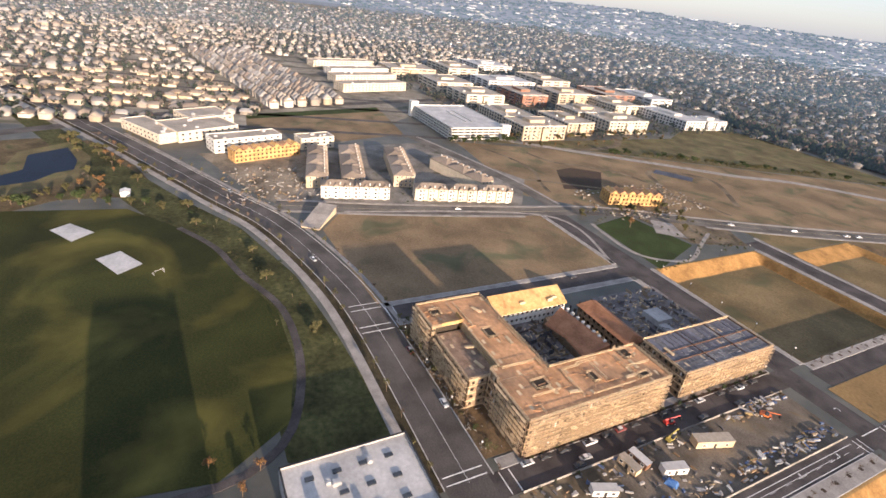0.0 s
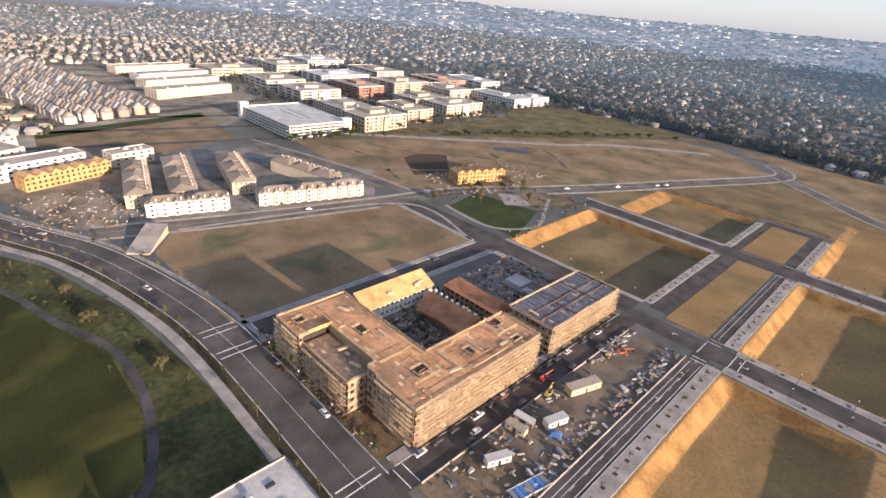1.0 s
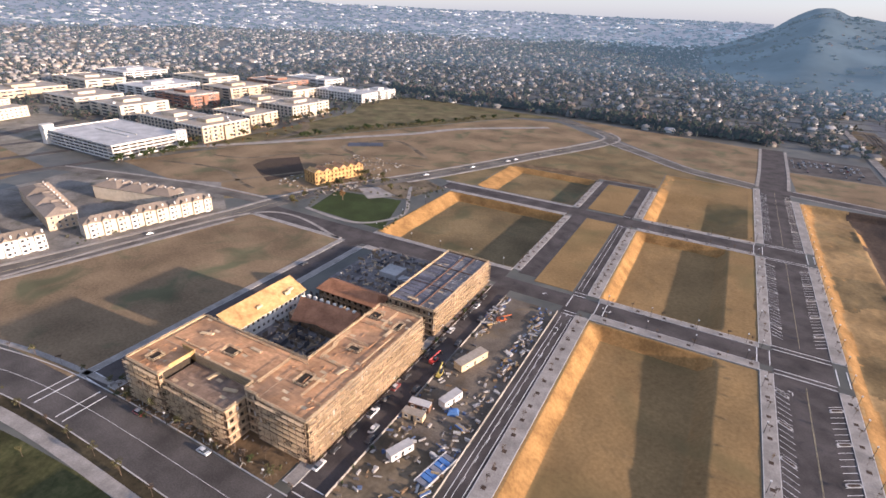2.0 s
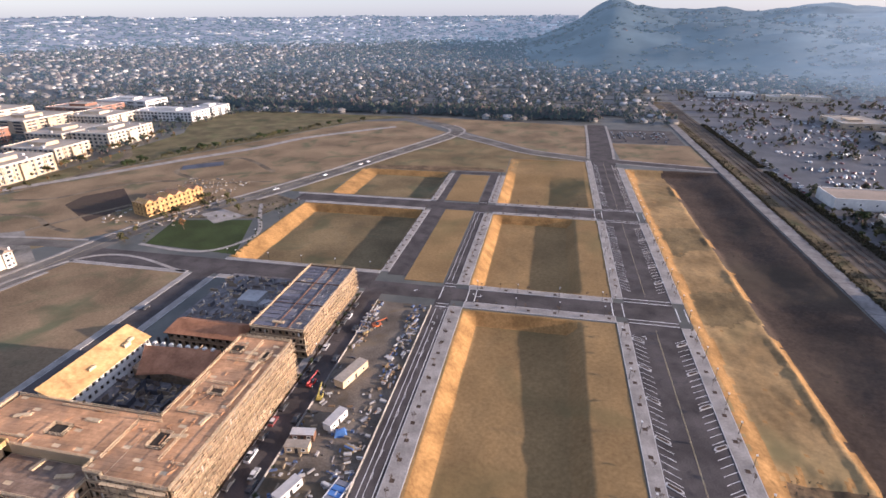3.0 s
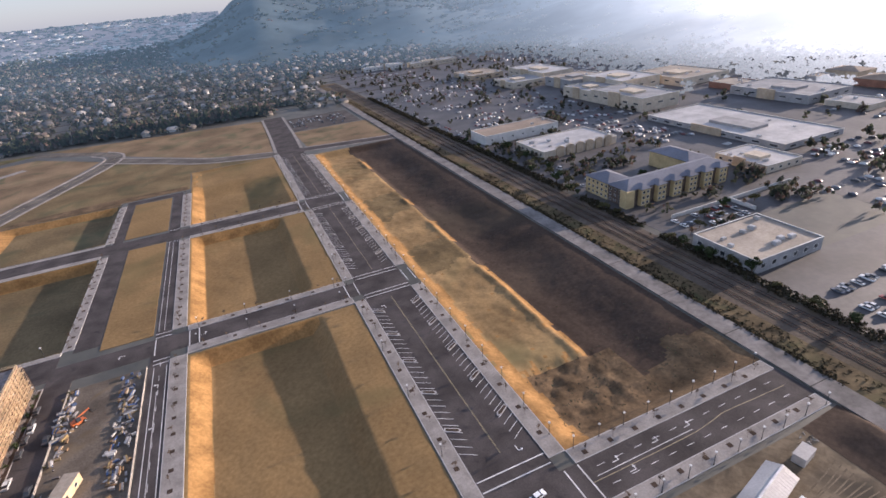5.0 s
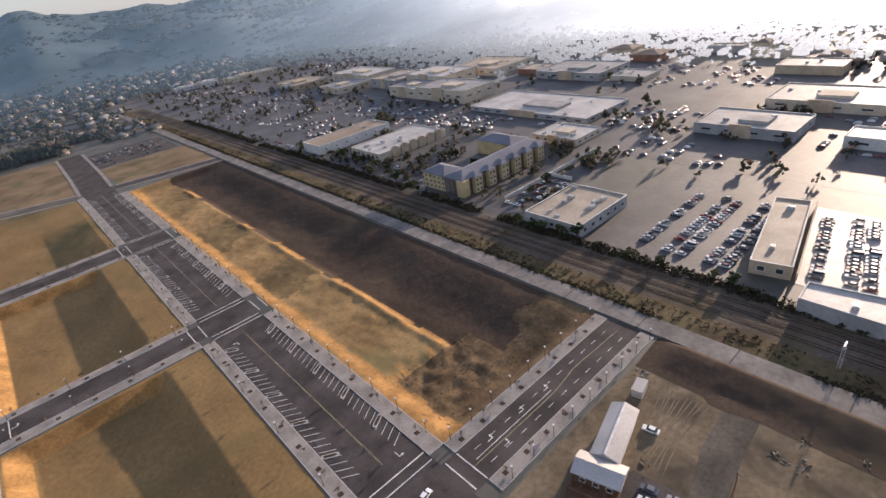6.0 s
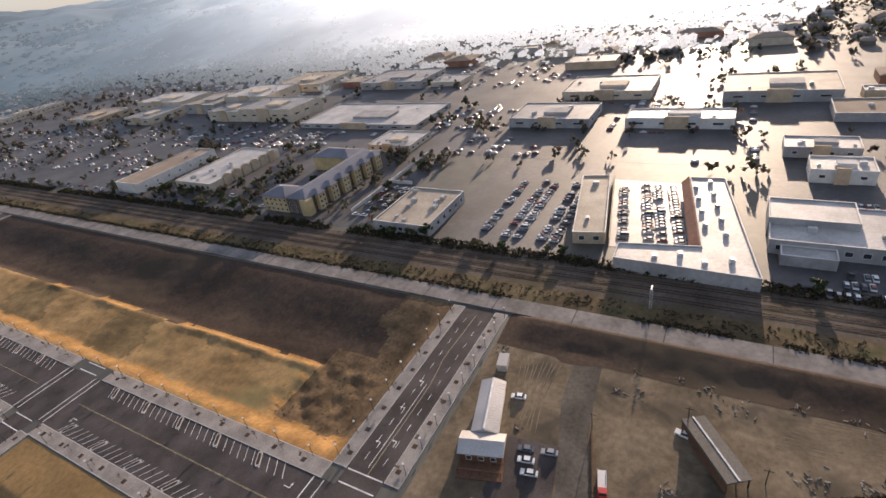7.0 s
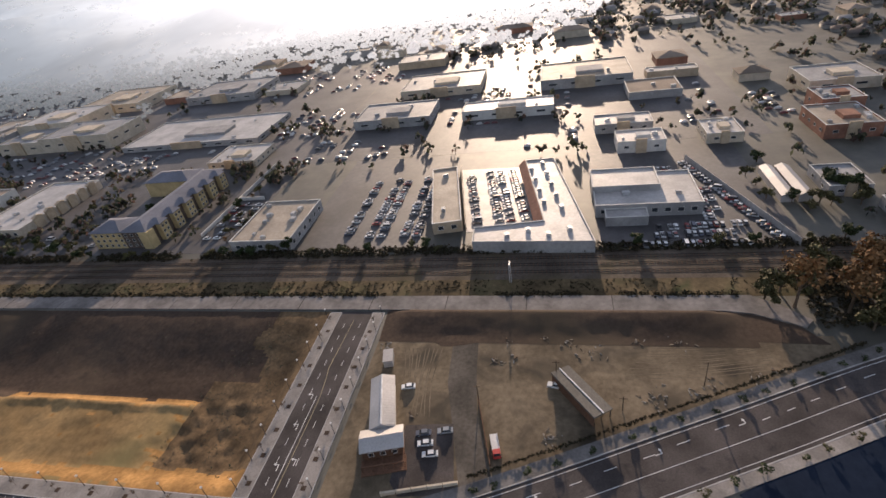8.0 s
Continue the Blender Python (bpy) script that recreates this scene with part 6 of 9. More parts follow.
part("body", Geo().box(-2.9, 2.9, -1.6, 1.6, 0.5, 3.3), GREY_WALL, trailer)
part("roof", Geo().box(-3.0, 3.0, -1.7, 1.7, 3.3, 3.42), ROOF_METAL, trailer)
part("chassis", Geo().box(-2.7, 2.7, -1.2, 1.2, 0.05, 0.5), DARK_METAL, trailer)
SHELTER_ROOF = surface("dull_metal_roof", (0.095, 0.088, 0.078), (0.15, 0.14, 0.125), 1.5, 0.7, broad=0.2)
shelter = thing("open_shelter", "open-sided shelter with a dark metal roof", "shelter", at=(101, -15, 0), rz=36)
part("roof", Geo().hull([(0, 0, 3.6), (20, 0, 3.6), (20, 6.6, 3.6), (0, 6.6, 3.6)], [(0, 0, 3.8), (20, 0, 3.8), (20, 6.6, 4.4), (0, 6.6, 4.4)]), SHELTER_ROOF, shelter)
part("ridge_cap", Geo().box(0, 20, 3.1, 3.5, 4.05, 4.35), PAINT_WHITE, shelter, "white ridge strip")
for i in range(5):
    for y in (0.3, 6.1):
        part("post", Geo().box(0.4 + i * 4.7, 0.65 + i * 4.7, y, y + 0.25, 0, 3.6), DARK_METAL, shelter)
part("back_wall", Geo().box(0.3, 19.7, 6.35, 6.5, 0, 3.5), RUST_WOOD, shelter)

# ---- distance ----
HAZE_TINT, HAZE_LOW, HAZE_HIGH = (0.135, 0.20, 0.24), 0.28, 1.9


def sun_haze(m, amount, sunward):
    """Adds haze as emission, whiter and stronger towards the low sun and with distance."""
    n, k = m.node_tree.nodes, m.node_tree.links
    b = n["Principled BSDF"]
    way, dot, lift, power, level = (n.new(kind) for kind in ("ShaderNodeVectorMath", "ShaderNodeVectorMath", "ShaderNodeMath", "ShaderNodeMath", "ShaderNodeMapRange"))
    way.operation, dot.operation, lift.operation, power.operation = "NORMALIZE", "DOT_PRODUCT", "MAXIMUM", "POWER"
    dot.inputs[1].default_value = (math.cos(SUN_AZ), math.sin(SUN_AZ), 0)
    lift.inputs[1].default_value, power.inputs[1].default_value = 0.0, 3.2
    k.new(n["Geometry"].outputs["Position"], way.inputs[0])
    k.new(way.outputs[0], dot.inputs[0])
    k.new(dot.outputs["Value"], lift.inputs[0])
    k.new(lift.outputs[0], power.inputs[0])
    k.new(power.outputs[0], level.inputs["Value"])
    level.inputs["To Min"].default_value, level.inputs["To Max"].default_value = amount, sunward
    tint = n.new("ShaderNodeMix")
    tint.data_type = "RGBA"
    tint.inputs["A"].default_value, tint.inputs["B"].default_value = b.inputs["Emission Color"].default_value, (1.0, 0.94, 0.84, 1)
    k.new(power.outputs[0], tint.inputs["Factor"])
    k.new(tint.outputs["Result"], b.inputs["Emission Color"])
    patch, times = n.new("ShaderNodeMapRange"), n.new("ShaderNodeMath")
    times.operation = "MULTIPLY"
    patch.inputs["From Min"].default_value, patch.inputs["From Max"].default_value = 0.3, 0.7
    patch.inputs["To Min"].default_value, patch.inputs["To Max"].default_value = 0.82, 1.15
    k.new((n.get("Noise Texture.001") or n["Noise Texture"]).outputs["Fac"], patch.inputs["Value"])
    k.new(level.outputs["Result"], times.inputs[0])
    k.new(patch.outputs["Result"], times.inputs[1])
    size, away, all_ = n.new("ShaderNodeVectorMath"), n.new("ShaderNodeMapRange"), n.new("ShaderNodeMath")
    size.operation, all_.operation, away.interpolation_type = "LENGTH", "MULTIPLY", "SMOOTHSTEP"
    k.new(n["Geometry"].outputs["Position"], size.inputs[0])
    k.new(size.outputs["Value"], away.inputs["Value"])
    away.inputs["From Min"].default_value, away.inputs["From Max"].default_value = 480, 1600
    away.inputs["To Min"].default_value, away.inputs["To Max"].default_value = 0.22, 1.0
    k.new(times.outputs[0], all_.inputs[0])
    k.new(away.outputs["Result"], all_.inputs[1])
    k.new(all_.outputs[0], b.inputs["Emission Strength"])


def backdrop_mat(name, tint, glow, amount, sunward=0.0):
    """Far wooded land: dull wood texture, and its haze put in as a pale emission."""
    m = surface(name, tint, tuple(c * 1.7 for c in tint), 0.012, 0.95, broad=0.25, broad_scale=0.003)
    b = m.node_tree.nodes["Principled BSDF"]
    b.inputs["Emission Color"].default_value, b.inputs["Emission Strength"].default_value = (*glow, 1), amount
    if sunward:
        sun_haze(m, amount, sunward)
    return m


def ridge(az):
    """Height of the hill line by compass angle, clockwise from +y."""
    h = 172 * smoothstep(-5, 7, az) + 76 * math.exp(-((az - 4.8) / 2.4) ** 2)
    return h + (9 * math.sin(az * 0.35) + 6 * math.sin(az * 0.9 + 1)) * smoothstep(2, 9, az)


def hill_foot(az):
    """Distance at which the hills begin; nearest behind the shopping district."""
    return 1250 - 430 * smoothstep(26, 48, az) * (1 - smoothstep(90, 102, az))


def compass(x, y):
    return math.hypot(x, y), math.degrees(math.atan2(x, y))


def hill(x, y):
    """Height of the ground on the far hills."""
    r, az = compass(x, y)
    if az < -6 or az > 160 or r < hill_foot(az):
        return 0.0
    r0 = hill_foot(az)
    rough = noise.fractal(Vector((x / 380, y / 380, 1)), 0.9, 2, 5) * 34 * smoothstep(r0 + 20, r0 + 600, r) * smoothstep(-5, 4, az)
    return max(0.0, ridge(az) * (0.42 * smoothstep(r0, r0 + 800, r) + 0.58 * smoothstep(r0 + 250, 4200, r)) + rough)


g = Geo()
AZ, RR = [(-6 + i * 0.6) for i in range(275)], [800 + 3800 * (j / 50) for j in range(51)]
for r in RR:
    for az in AZ:
        x, y = r * math.sin(radians(az)), r * math.cos(radians(az))
        g.v.append((x, y, hill(x, y) - 1.0))
for j in range(len(RR) - 1):
    for i in range(len(AZ) - 1):
        k = j * len(AZ) + i
        g.f.append((k, k + 1, k + len(AZ) + 1, k + len(AZ)))
        g.s.append(0)
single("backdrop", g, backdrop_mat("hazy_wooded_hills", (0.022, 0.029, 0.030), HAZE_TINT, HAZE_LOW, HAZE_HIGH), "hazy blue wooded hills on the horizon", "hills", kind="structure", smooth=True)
# far plain: its haze is a pale blue emission
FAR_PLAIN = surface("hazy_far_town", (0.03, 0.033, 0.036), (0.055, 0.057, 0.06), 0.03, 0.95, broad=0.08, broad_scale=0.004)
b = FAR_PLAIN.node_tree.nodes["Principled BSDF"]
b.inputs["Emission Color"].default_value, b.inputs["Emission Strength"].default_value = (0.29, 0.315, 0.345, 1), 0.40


def far_rise(r, a):
    """Height of the plain where it climbs slowly towards the horizon."""
    return -2 + (156 + 14 * noise.noise(Vector((a * 7, 0, 4)))) * smoothstep(3000, 5200, r) / smoothstep(3000, 5200, 4700)


g = Geo()
for i in range(100):
    a0, a1 = radians(-150 + i * 1.52), radians(-150 + (i + 1) * 1.52)
    for r0, r1 in ((3000, 3400), (3400, 3800), (3800, 4250), (4250, 4700)):
        g.face([(r * math.sin(a), r * math.cos(a), far_rise(r, a)) for r, a in ((r0, a0), (r0, a1), (r1, a1), (r1, a0))])
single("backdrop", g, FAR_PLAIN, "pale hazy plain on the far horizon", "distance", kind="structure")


# mid town ground, with weaker haze emission
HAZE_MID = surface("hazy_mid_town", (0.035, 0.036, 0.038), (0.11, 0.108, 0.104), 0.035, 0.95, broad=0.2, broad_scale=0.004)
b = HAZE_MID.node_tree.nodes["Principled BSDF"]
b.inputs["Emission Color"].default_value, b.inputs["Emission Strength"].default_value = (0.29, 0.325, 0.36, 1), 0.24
g = Geo()
for i in range(50):
    a0, a1 = radians(-150 + i * 2.9), radians(-150 + (i + 1) * 2.9)
    g.face([(r * math.sin(a), r * math.cos(a), 0.6) for r, a in ((2700, a1), (2700, a0), (4580, a0), (4580, a1))][::-1])
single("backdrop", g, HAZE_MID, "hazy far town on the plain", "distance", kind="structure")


# ---- scattering of far houses and trees ----
def scatter(name, verts, faces, places, mat, parent):
    """One mesh of many transformed copies. places: rows of x, y, z, sx, sy, sz, angle."""
    v, p = np.array(verts, float), np.array(places, float)
    c, s = np.cos(p[:, 6]), np.sin(p[:, 6])
    q = v[None] * p[:, None, 3:6]
    out = np.stack([q[..., 0] * c[:, None] - q[..., 1] * s[:, None] + p[:, None, 0], q[..., 0] * s[:, None] + q[..., 1] * c[:, None] + p[:, None, 1], q[..., 2] + p[:, None, 2]], -1)
    sizes = np.array([len(f) for f in faces])
    loops = np.concatenate([np.array(f) for f in faces])
    idx = (loops[None] + (np.arange(len(p)) * len(v))[:, None]).ravel()
    totals = np.tile(sizes, len(p))
    me = bpy.data.meshes.new(name)
    me.vertices.add(len(v) * len(p))
    me.vertices.foreach_set("co", out.ravel())
    me.loops.add(len(idx))
    me.loops.foreach_set("vertex_index", idx)
    me.polygons.add(len(totals))
    me.polygons.foreach_set("loop_start", np.concatenate([[0], np.cumsum(totals)[:-1]]))
    me.polygons.foreach_set("loop_total", totals)
    me.materials.append(mat)
    me.update(calc_edges=True)
    ob = new(name, me)
    ob.parent = parent
    return tagged(ob, kind="stuff")


HOUSE_WALL = colour_pick("house_wall_paint", [(0.42, 0.37, 0.30), (0.52, 0.48, 0.42), (0.33, 0.27, 0.20), (0.38, 0.355, 0.32), (0.46, 0.40, 0.32), (0.27, 0.235, 0.20)], 0.85, 0.2, per_island=True)
HOUSE_ROOF = colour_pick("house_roof_shingle", [(0.25, 0.21, 0.17), (0.32, 0.275, 0.225), (0.21, 0.195, 0.18), (0.36, 0.32, 0.27), (0.28, 0.22, 0.17), (0.40, 0.37, 0.33)], 0.9, 0.2, per_island=True)
WALL_NORTH = colour_pick("northern_house_wall", [(0.24, 0.215, 0.18), (0.32, 0.30, 0.27), (0.18, 0.155, 0.125), (0.22, 0.21, 0.195), (0.48, 0.46, 0.43), (0.16, 0.145, 0.13)], 0.85, 0.2, per_island=True)
ROOF_NORTH = colour_pick("northern_roof_shingle", [(0.13, 0.105, 0.09), (0.17, 0.145, 0.125), (0.10, 0.095, 0.095), (0.20, 0.18, 0.16), (0.15, 0.115, 0.095), (0.30, 0.285, 0.27)], 0.9, 0.2, per_island=True)
LEAF_FAR = colour_pick("far_foliage", [(0.045, 0.055, 0.038), (0.065, 0.070, 0.045), (0.085, 0.075, 0.060), (0.042, 0.050, 0.042), (0.115, 0.080, 0.068), (0.07, 0.078, 0.05)], 0.9, 0.2, per_island=True, grain=0.2, scale=0.3)
rng = np.random.default_rng(7)


def thin_leaves(m, share):
    """Lets part of the light through, as thin winter leaves do."""
    n, k = m.node_tree.nodes, m.node_tree.links
    glow, mix = n.new("ShaderNodeBsdfTranslucent"), n.new("ShaderNodeMixShader")
    k.new(n["Principled BSDF"].inputs["Base Color"].links[0].from_socket, glow.inputs["Color"])
    mix.inputs["Fac"].default_value = share
    k.new(n["Principled BSDF"].outputs[0], mix.inputs[1])
    k.new(glow.outputs[0], mix.inputs[2])
    k.new(mix.outputs[0], n["Material Output"].inputs["Surface"])


thin_leaves(LEAF_FAR, 0.4)


def crown(n, seed, flat=1.0, leaf=0.5, holes=0.0):
    """Leaf clumps of a unit crown, radius 1, base at 0: small bent leaves gathered round a few lobes, uneven outline."""
    r = random.Random(seed)
    lobes = [(Vector((r.gauss(0, 0.42), r.gauss(0, 0.42), r.uniform(0.5, 1.35) * flat)), r.uniform(0.30, 0.58)) for _ in range(7)]
    verts, faces = [], []
    for i in range(n):
        c, rad = r.choice(lobes)
        d = Vector((r.gauss(0, 1), r.gauss(0, 1), r.gauss(0, 1))).normalized()
        p = c + Vector((d.x, d.y, d.z * 0.8)) * rad * (r.random() ** 0.35)
        a = Vector((r.gauss(0, 1), r.gauss(0, 1), r.gauss(0, 0.6))).normalized()
        b = a.cross(d + Vector((0.1, 0.2, 0.3))).normalized()
        s = leaf * r.uniform(0.6, 1.2)
        k = len(verts)
        verts += [tuple(p - a * s * 0.5), tuple(p + b * s * 0.4 + d * s * 0.12), tuple(p + a * s * 0.55), tuple(p - b * s * 0.4 + d * s * 0.1)]
        faces.append((k, k + 1, k + 2, k + 3))
    return verts, faces


FAR_CROWNS = [crown(15, 40 + i, leaf=0.95) for i in range(4)]


def built_up(x, y):
    """Whether far houses and their trees may stand here."""
    if -960 < x < -540 and 58 < y - 0.17 * (x + 588) < 300:
        return False
    if x > 160:
        r, az = compass(x, y)
        return not (22 < az < 100 and r > hill_foot(az) - 140) and (x > 570 or y < -215 or y > 1010 or (x > 340 and y < -215)) and not (y < 0 and x < 200)
    if y > 700 and x > -480:
        return True
    if x < -930:
        return True
    if y > 780:
        return True
    if x < -500 and y < 150:
        return not (y > -165 and x > -512) and (x < -500 - 0.25 * (y + 130))
    return False


walls_v = [(-1, -1, 0), (1, -1, 0), (1, 1, 0), (-1, 1, 0), (-1, -1, 1), (1, -1, 1), (1, 1, 1), (-1, 1, 1), (-1, 0, 1.5), (1, 0, 1.5)]
walls_f = [(0, 1, 5, 4), (1, 2, 6, 9, 5), (2, 3, 7, 6), (3, 0, 4, 8, 7)]
roof_v = [(-1.12, -1.15, 0.95), (1.12, -1.15, 0.95), (1.12, 1.15, 0.95), (-1.12, 1.15, 0.95), (-0.75, 0, 1.75), (0.75, 0, 1.75)]
roof_f = [(0, 1, 5, 4), (1, 2, 5), (2, 3, 4, 5), (3, 0, 4)]
spots, trees_at, streets, near_spots = [], [], [], []
for ang, x_lo, x_hi, y_lo, y_hi in ((radians(-14), -4200, -300, -2200, 2600), (radians(4), -2600, 1500, 650, 4300), (radians(-8), 200, 1600, -900, 2200)):
    c, s = math.cos(ang), math.sin(ang)
    for j in range(-90, 190):
        for i in range(-270, 270):
            u, v = i * 17.0 + rng.uniform(-4, 4), j * 27.0 + rng.uniform(-3, 3) + (5 if j % 2 else -5)
            if ang != radians(-14):
                u, v = u + rng.uniform(-6, 6), v + rng.uniform(-9, 9)
            if ang == radians(-14):
                u, v = v, u
            x, y = u * c - v * s, u * s + v * c
            if not (x_lo < x < x_hi and y_lo < y < y_hi) or not built_up(x, y):
                continue
            if ang == radians(-14) and (y > 700 and x > -2400):
                continue
            if ang == radians(4) and y < 700:
                continue
            d = math.hypot(x, y)
            if d > 4300 or rng.random() > min(1.0, (1300 / d) ** 1.2):
                continue
            if rng.random() < (0.1 if x < 200 and y < 690 else 0.42 if x < 200 else 0.6):
                continue
            up = hill(x, y)
            if up > 6:
                continue
            turn = ang + (math.pi / 2 if rng.random() < 0.4 else 0)
            big = 1.0 + max(0, d - 1300) / 2500
            spec = (x, y, up, rng.uniform(4.2, 7) * big, rng.uniform(3.4, 4.9) * big, rng.uniform(2.6, 3.8) * (1.5 if rng.random() < 0.2 else 1), turn)
            if d < 760 and x < -400 and len(near_spots) < 105:
                near_spots.append(spec)
            else:
                spots.append(spec)
            many = 8 if y > 690 and x > -900 and x < 300 else 4 if x > 200 else 3
            for _ in range(many):
                if rng.random() < 0.8:
                    sz = rng.uniform(1.9, 4.4) * big
                    trees_at.append((x + rng.uniform(-13, 13), y + rng.uniform(-14, 14), up + rng.uniform(0.0, 1.0), sz, sz, sz * rng.uniform(0.8, 1.5), rng.uniform(0, 6.28)))
# long pale terraces west of the field
for k, y0 in enumerate((76, 93, 110, 127, 144, 160)):
    for i in range(40):
        x = -578 - k * 5 - i * 9.2
        spots.append((x, y0 + 0.17 * (x + 588) + rng.uniform(-0.8, 0.8), 0, 4.3, 4.6, rng.uniform(6, 7.4), math.radians(10)))
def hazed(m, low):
    """A copy of a material with the hills' haze added as pale emission."""
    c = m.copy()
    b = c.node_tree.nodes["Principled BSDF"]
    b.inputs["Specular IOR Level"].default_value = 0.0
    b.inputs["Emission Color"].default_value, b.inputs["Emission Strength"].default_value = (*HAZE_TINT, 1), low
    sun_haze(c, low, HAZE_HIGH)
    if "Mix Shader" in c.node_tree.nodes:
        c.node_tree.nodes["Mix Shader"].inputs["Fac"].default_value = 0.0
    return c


suburb = thing("suburban_houses", "far rows of small pale houses with brown roofs", "houses", kind="stuff")
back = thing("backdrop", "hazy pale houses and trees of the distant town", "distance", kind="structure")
# town copies that carry haze as emission, weaker in the west
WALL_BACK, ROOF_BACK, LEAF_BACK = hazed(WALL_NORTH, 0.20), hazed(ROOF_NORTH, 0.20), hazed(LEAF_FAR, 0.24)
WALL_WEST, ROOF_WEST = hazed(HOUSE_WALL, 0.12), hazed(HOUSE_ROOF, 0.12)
FAR = 1400


def distant(p):
    """Whether a house or tree belongs to the hazy distance."""
    r, az = compass(p[0], p[1])
    return r >= FAR or (0 < az < 125 and r > hill_foot(az) - 220)


NORTH = lambda p: p[1] > 690 or p[0] > 0
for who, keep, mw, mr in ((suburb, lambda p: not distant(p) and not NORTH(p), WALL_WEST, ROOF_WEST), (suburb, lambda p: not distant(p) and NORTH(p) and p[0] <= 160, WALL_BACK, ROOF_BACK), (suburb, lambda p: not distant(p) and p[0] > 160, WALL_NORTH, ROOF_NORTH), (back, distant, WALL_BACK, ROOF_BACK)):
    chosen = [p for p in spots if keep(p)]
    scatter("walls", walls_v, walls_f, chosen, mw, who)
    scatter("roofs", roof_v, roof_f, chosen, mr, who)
# a dense belt of trees at the foot of the hills
for i in range(5200):
    az = rng.uniform(14, 112)
    r = hill_foot(az) + rng.normal(-20, 75)
    x, y = r * math.sin(radians(az)), r * math.cos(radians(az))
    sz = rng.uniform(2.6, 5.5)
    trees_at.append((x, y, max(0, hill(x, y) - 1), sz, sz, sz * rng.uniform(0.6, 1.0), rng.uniform(0, 6.28)))
for i in range(6500):
    az = rng.uniform(-5, 116)
    if az > 34 and i % 3:
        continue
    r = hill_foot(az) + 60 + (1300 if az > 22 else 2300) * rng.random()
    x, y = r * math.sin(radians(az)), r * math.cos(radians(az))
    sz = rng.uniform(4, 8) * (1 + max(0, r - 1300) / 2500)
    trees_at.append((x, y, max(0, hill(x, y) - 2), sz, sz, sz * rng.uniform(0.4, 0.7), rng.uniform(0, 6.28)))
# a broken wall of taller trees where the houses begin, along the railway and round the stores
for i in range(420):
    x = rng.uniform(-520, 60)
    y = 712 - 0.06 * x * 0.2 - (x + 100) * 0.05 + abs(rng.normal(0, 14))
    sz = rng.uniform(3.5, 7)
    trees_at.append((x, y, 0.3, sz, sz, sz * rng.uniform(1.0, 1.6), rng.uniform(0, 6.28)))
for i in range(3000):
    x, y = rng.uniform(192, 820), rng.uniform(-330, 1100)
    sz = rng.uniform(1.8, 4.2)
    if any(a + 4 < x < b - 4 and c + 4 < y < d - 4 for a, b, c, d in placed) or (x < 285 and -100 < y < 420):
        continue
    if (286 < x < 300 and y < 200) or 345 < x < 364 or x > 565 or (x < 345 and y < -110 and rng.random() < 0.7) or noise.noise(Vector((x * 0.02, y * 0.02, 8))) > 0.12 or (y > 560 and rng.random() < 0.45):
        trees_at.append((x, y, 0.3, sz, sz, sz * rng.uniform(0.9, 1.4), rng.uniform(0, 6.28)))
# trees round the hotel and the shops beside the railway
for i in range(900):
    x, y = rng.uniform(193, 300), rng.uniform(164, 440)
    sz = rng.uniform(1.6, 3.6)
    if not any(a < x < b and c < y < d for a, b, c, d in ((195, 285, 205, 266), (196, 276, 378, 414), (210, 286, 312, 362), (203, 250, 168, 190))) and noise.noise(Vector((x * 0.03, y * 0.03, 12))) > 0.08:
        trees_at.append((x, y, 0.3, sz, sz, sz * rng.uniform(0.9, 1.4), rng.uniform(0, 6.28)))
for i in range(1300):
    x, y = rng.uniform(-950, -440), rng.uniform(290, 740)
    sz = rng.uniform(2.2, 4.2)
    trees_at.append((x, y, 0.3, sz, sz, sz * rng.uniform(0.9, 1.4), rng.uniform(0, 6.28)))
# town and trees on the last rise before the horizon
# rim copies with a stronger haze emission
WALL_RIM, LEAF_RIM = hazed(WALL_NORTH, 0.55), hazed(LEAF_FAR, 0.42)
rim_trees, rim_blocks = [], []
for i in range(5200):
    a, r = radians(rng.uniform(-75, 2)), 3000 + 1680 * rng.random()
    x, y = r * math.sin(a), r * math.cos(a)
    clump = noise.noise(Vector((x / 420, y / 420, 3)))
    if i % 5 or clump > 0.25:
        sz = rng.uniform(7, 15)
        rim_trees.append((x, y, far_rise(r, a) - 1, sz * 1.6, sz * 1.6, sz * rng.uniform(0.4, 0.6), rng.uniform(0, 6.28)))
    else:
        sz = rng.uniform(7, 13) * (2.0 if clump < -0.3 else 1.0)
        rim_blocks.append((x, y, far_rise(r, a) - 1, sz * rng.uniform(1, 2.2), sz, rng.uniform(4, 8), rng.uniform(-0.3, 0.3)))
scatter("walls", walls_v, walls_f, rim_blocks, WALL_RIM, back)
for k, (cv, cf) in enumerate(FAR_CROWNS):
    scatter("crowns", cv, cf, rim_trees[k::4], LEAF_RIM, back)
# nearer town trees get the haze emission too
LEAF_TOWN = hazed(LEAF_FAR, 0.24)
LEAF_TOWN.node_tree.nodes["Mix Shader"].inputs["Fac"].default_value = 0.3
woods = thing("far_trees", "far broken canopy of dark winter trees among houses", "trees", kind="stuff")
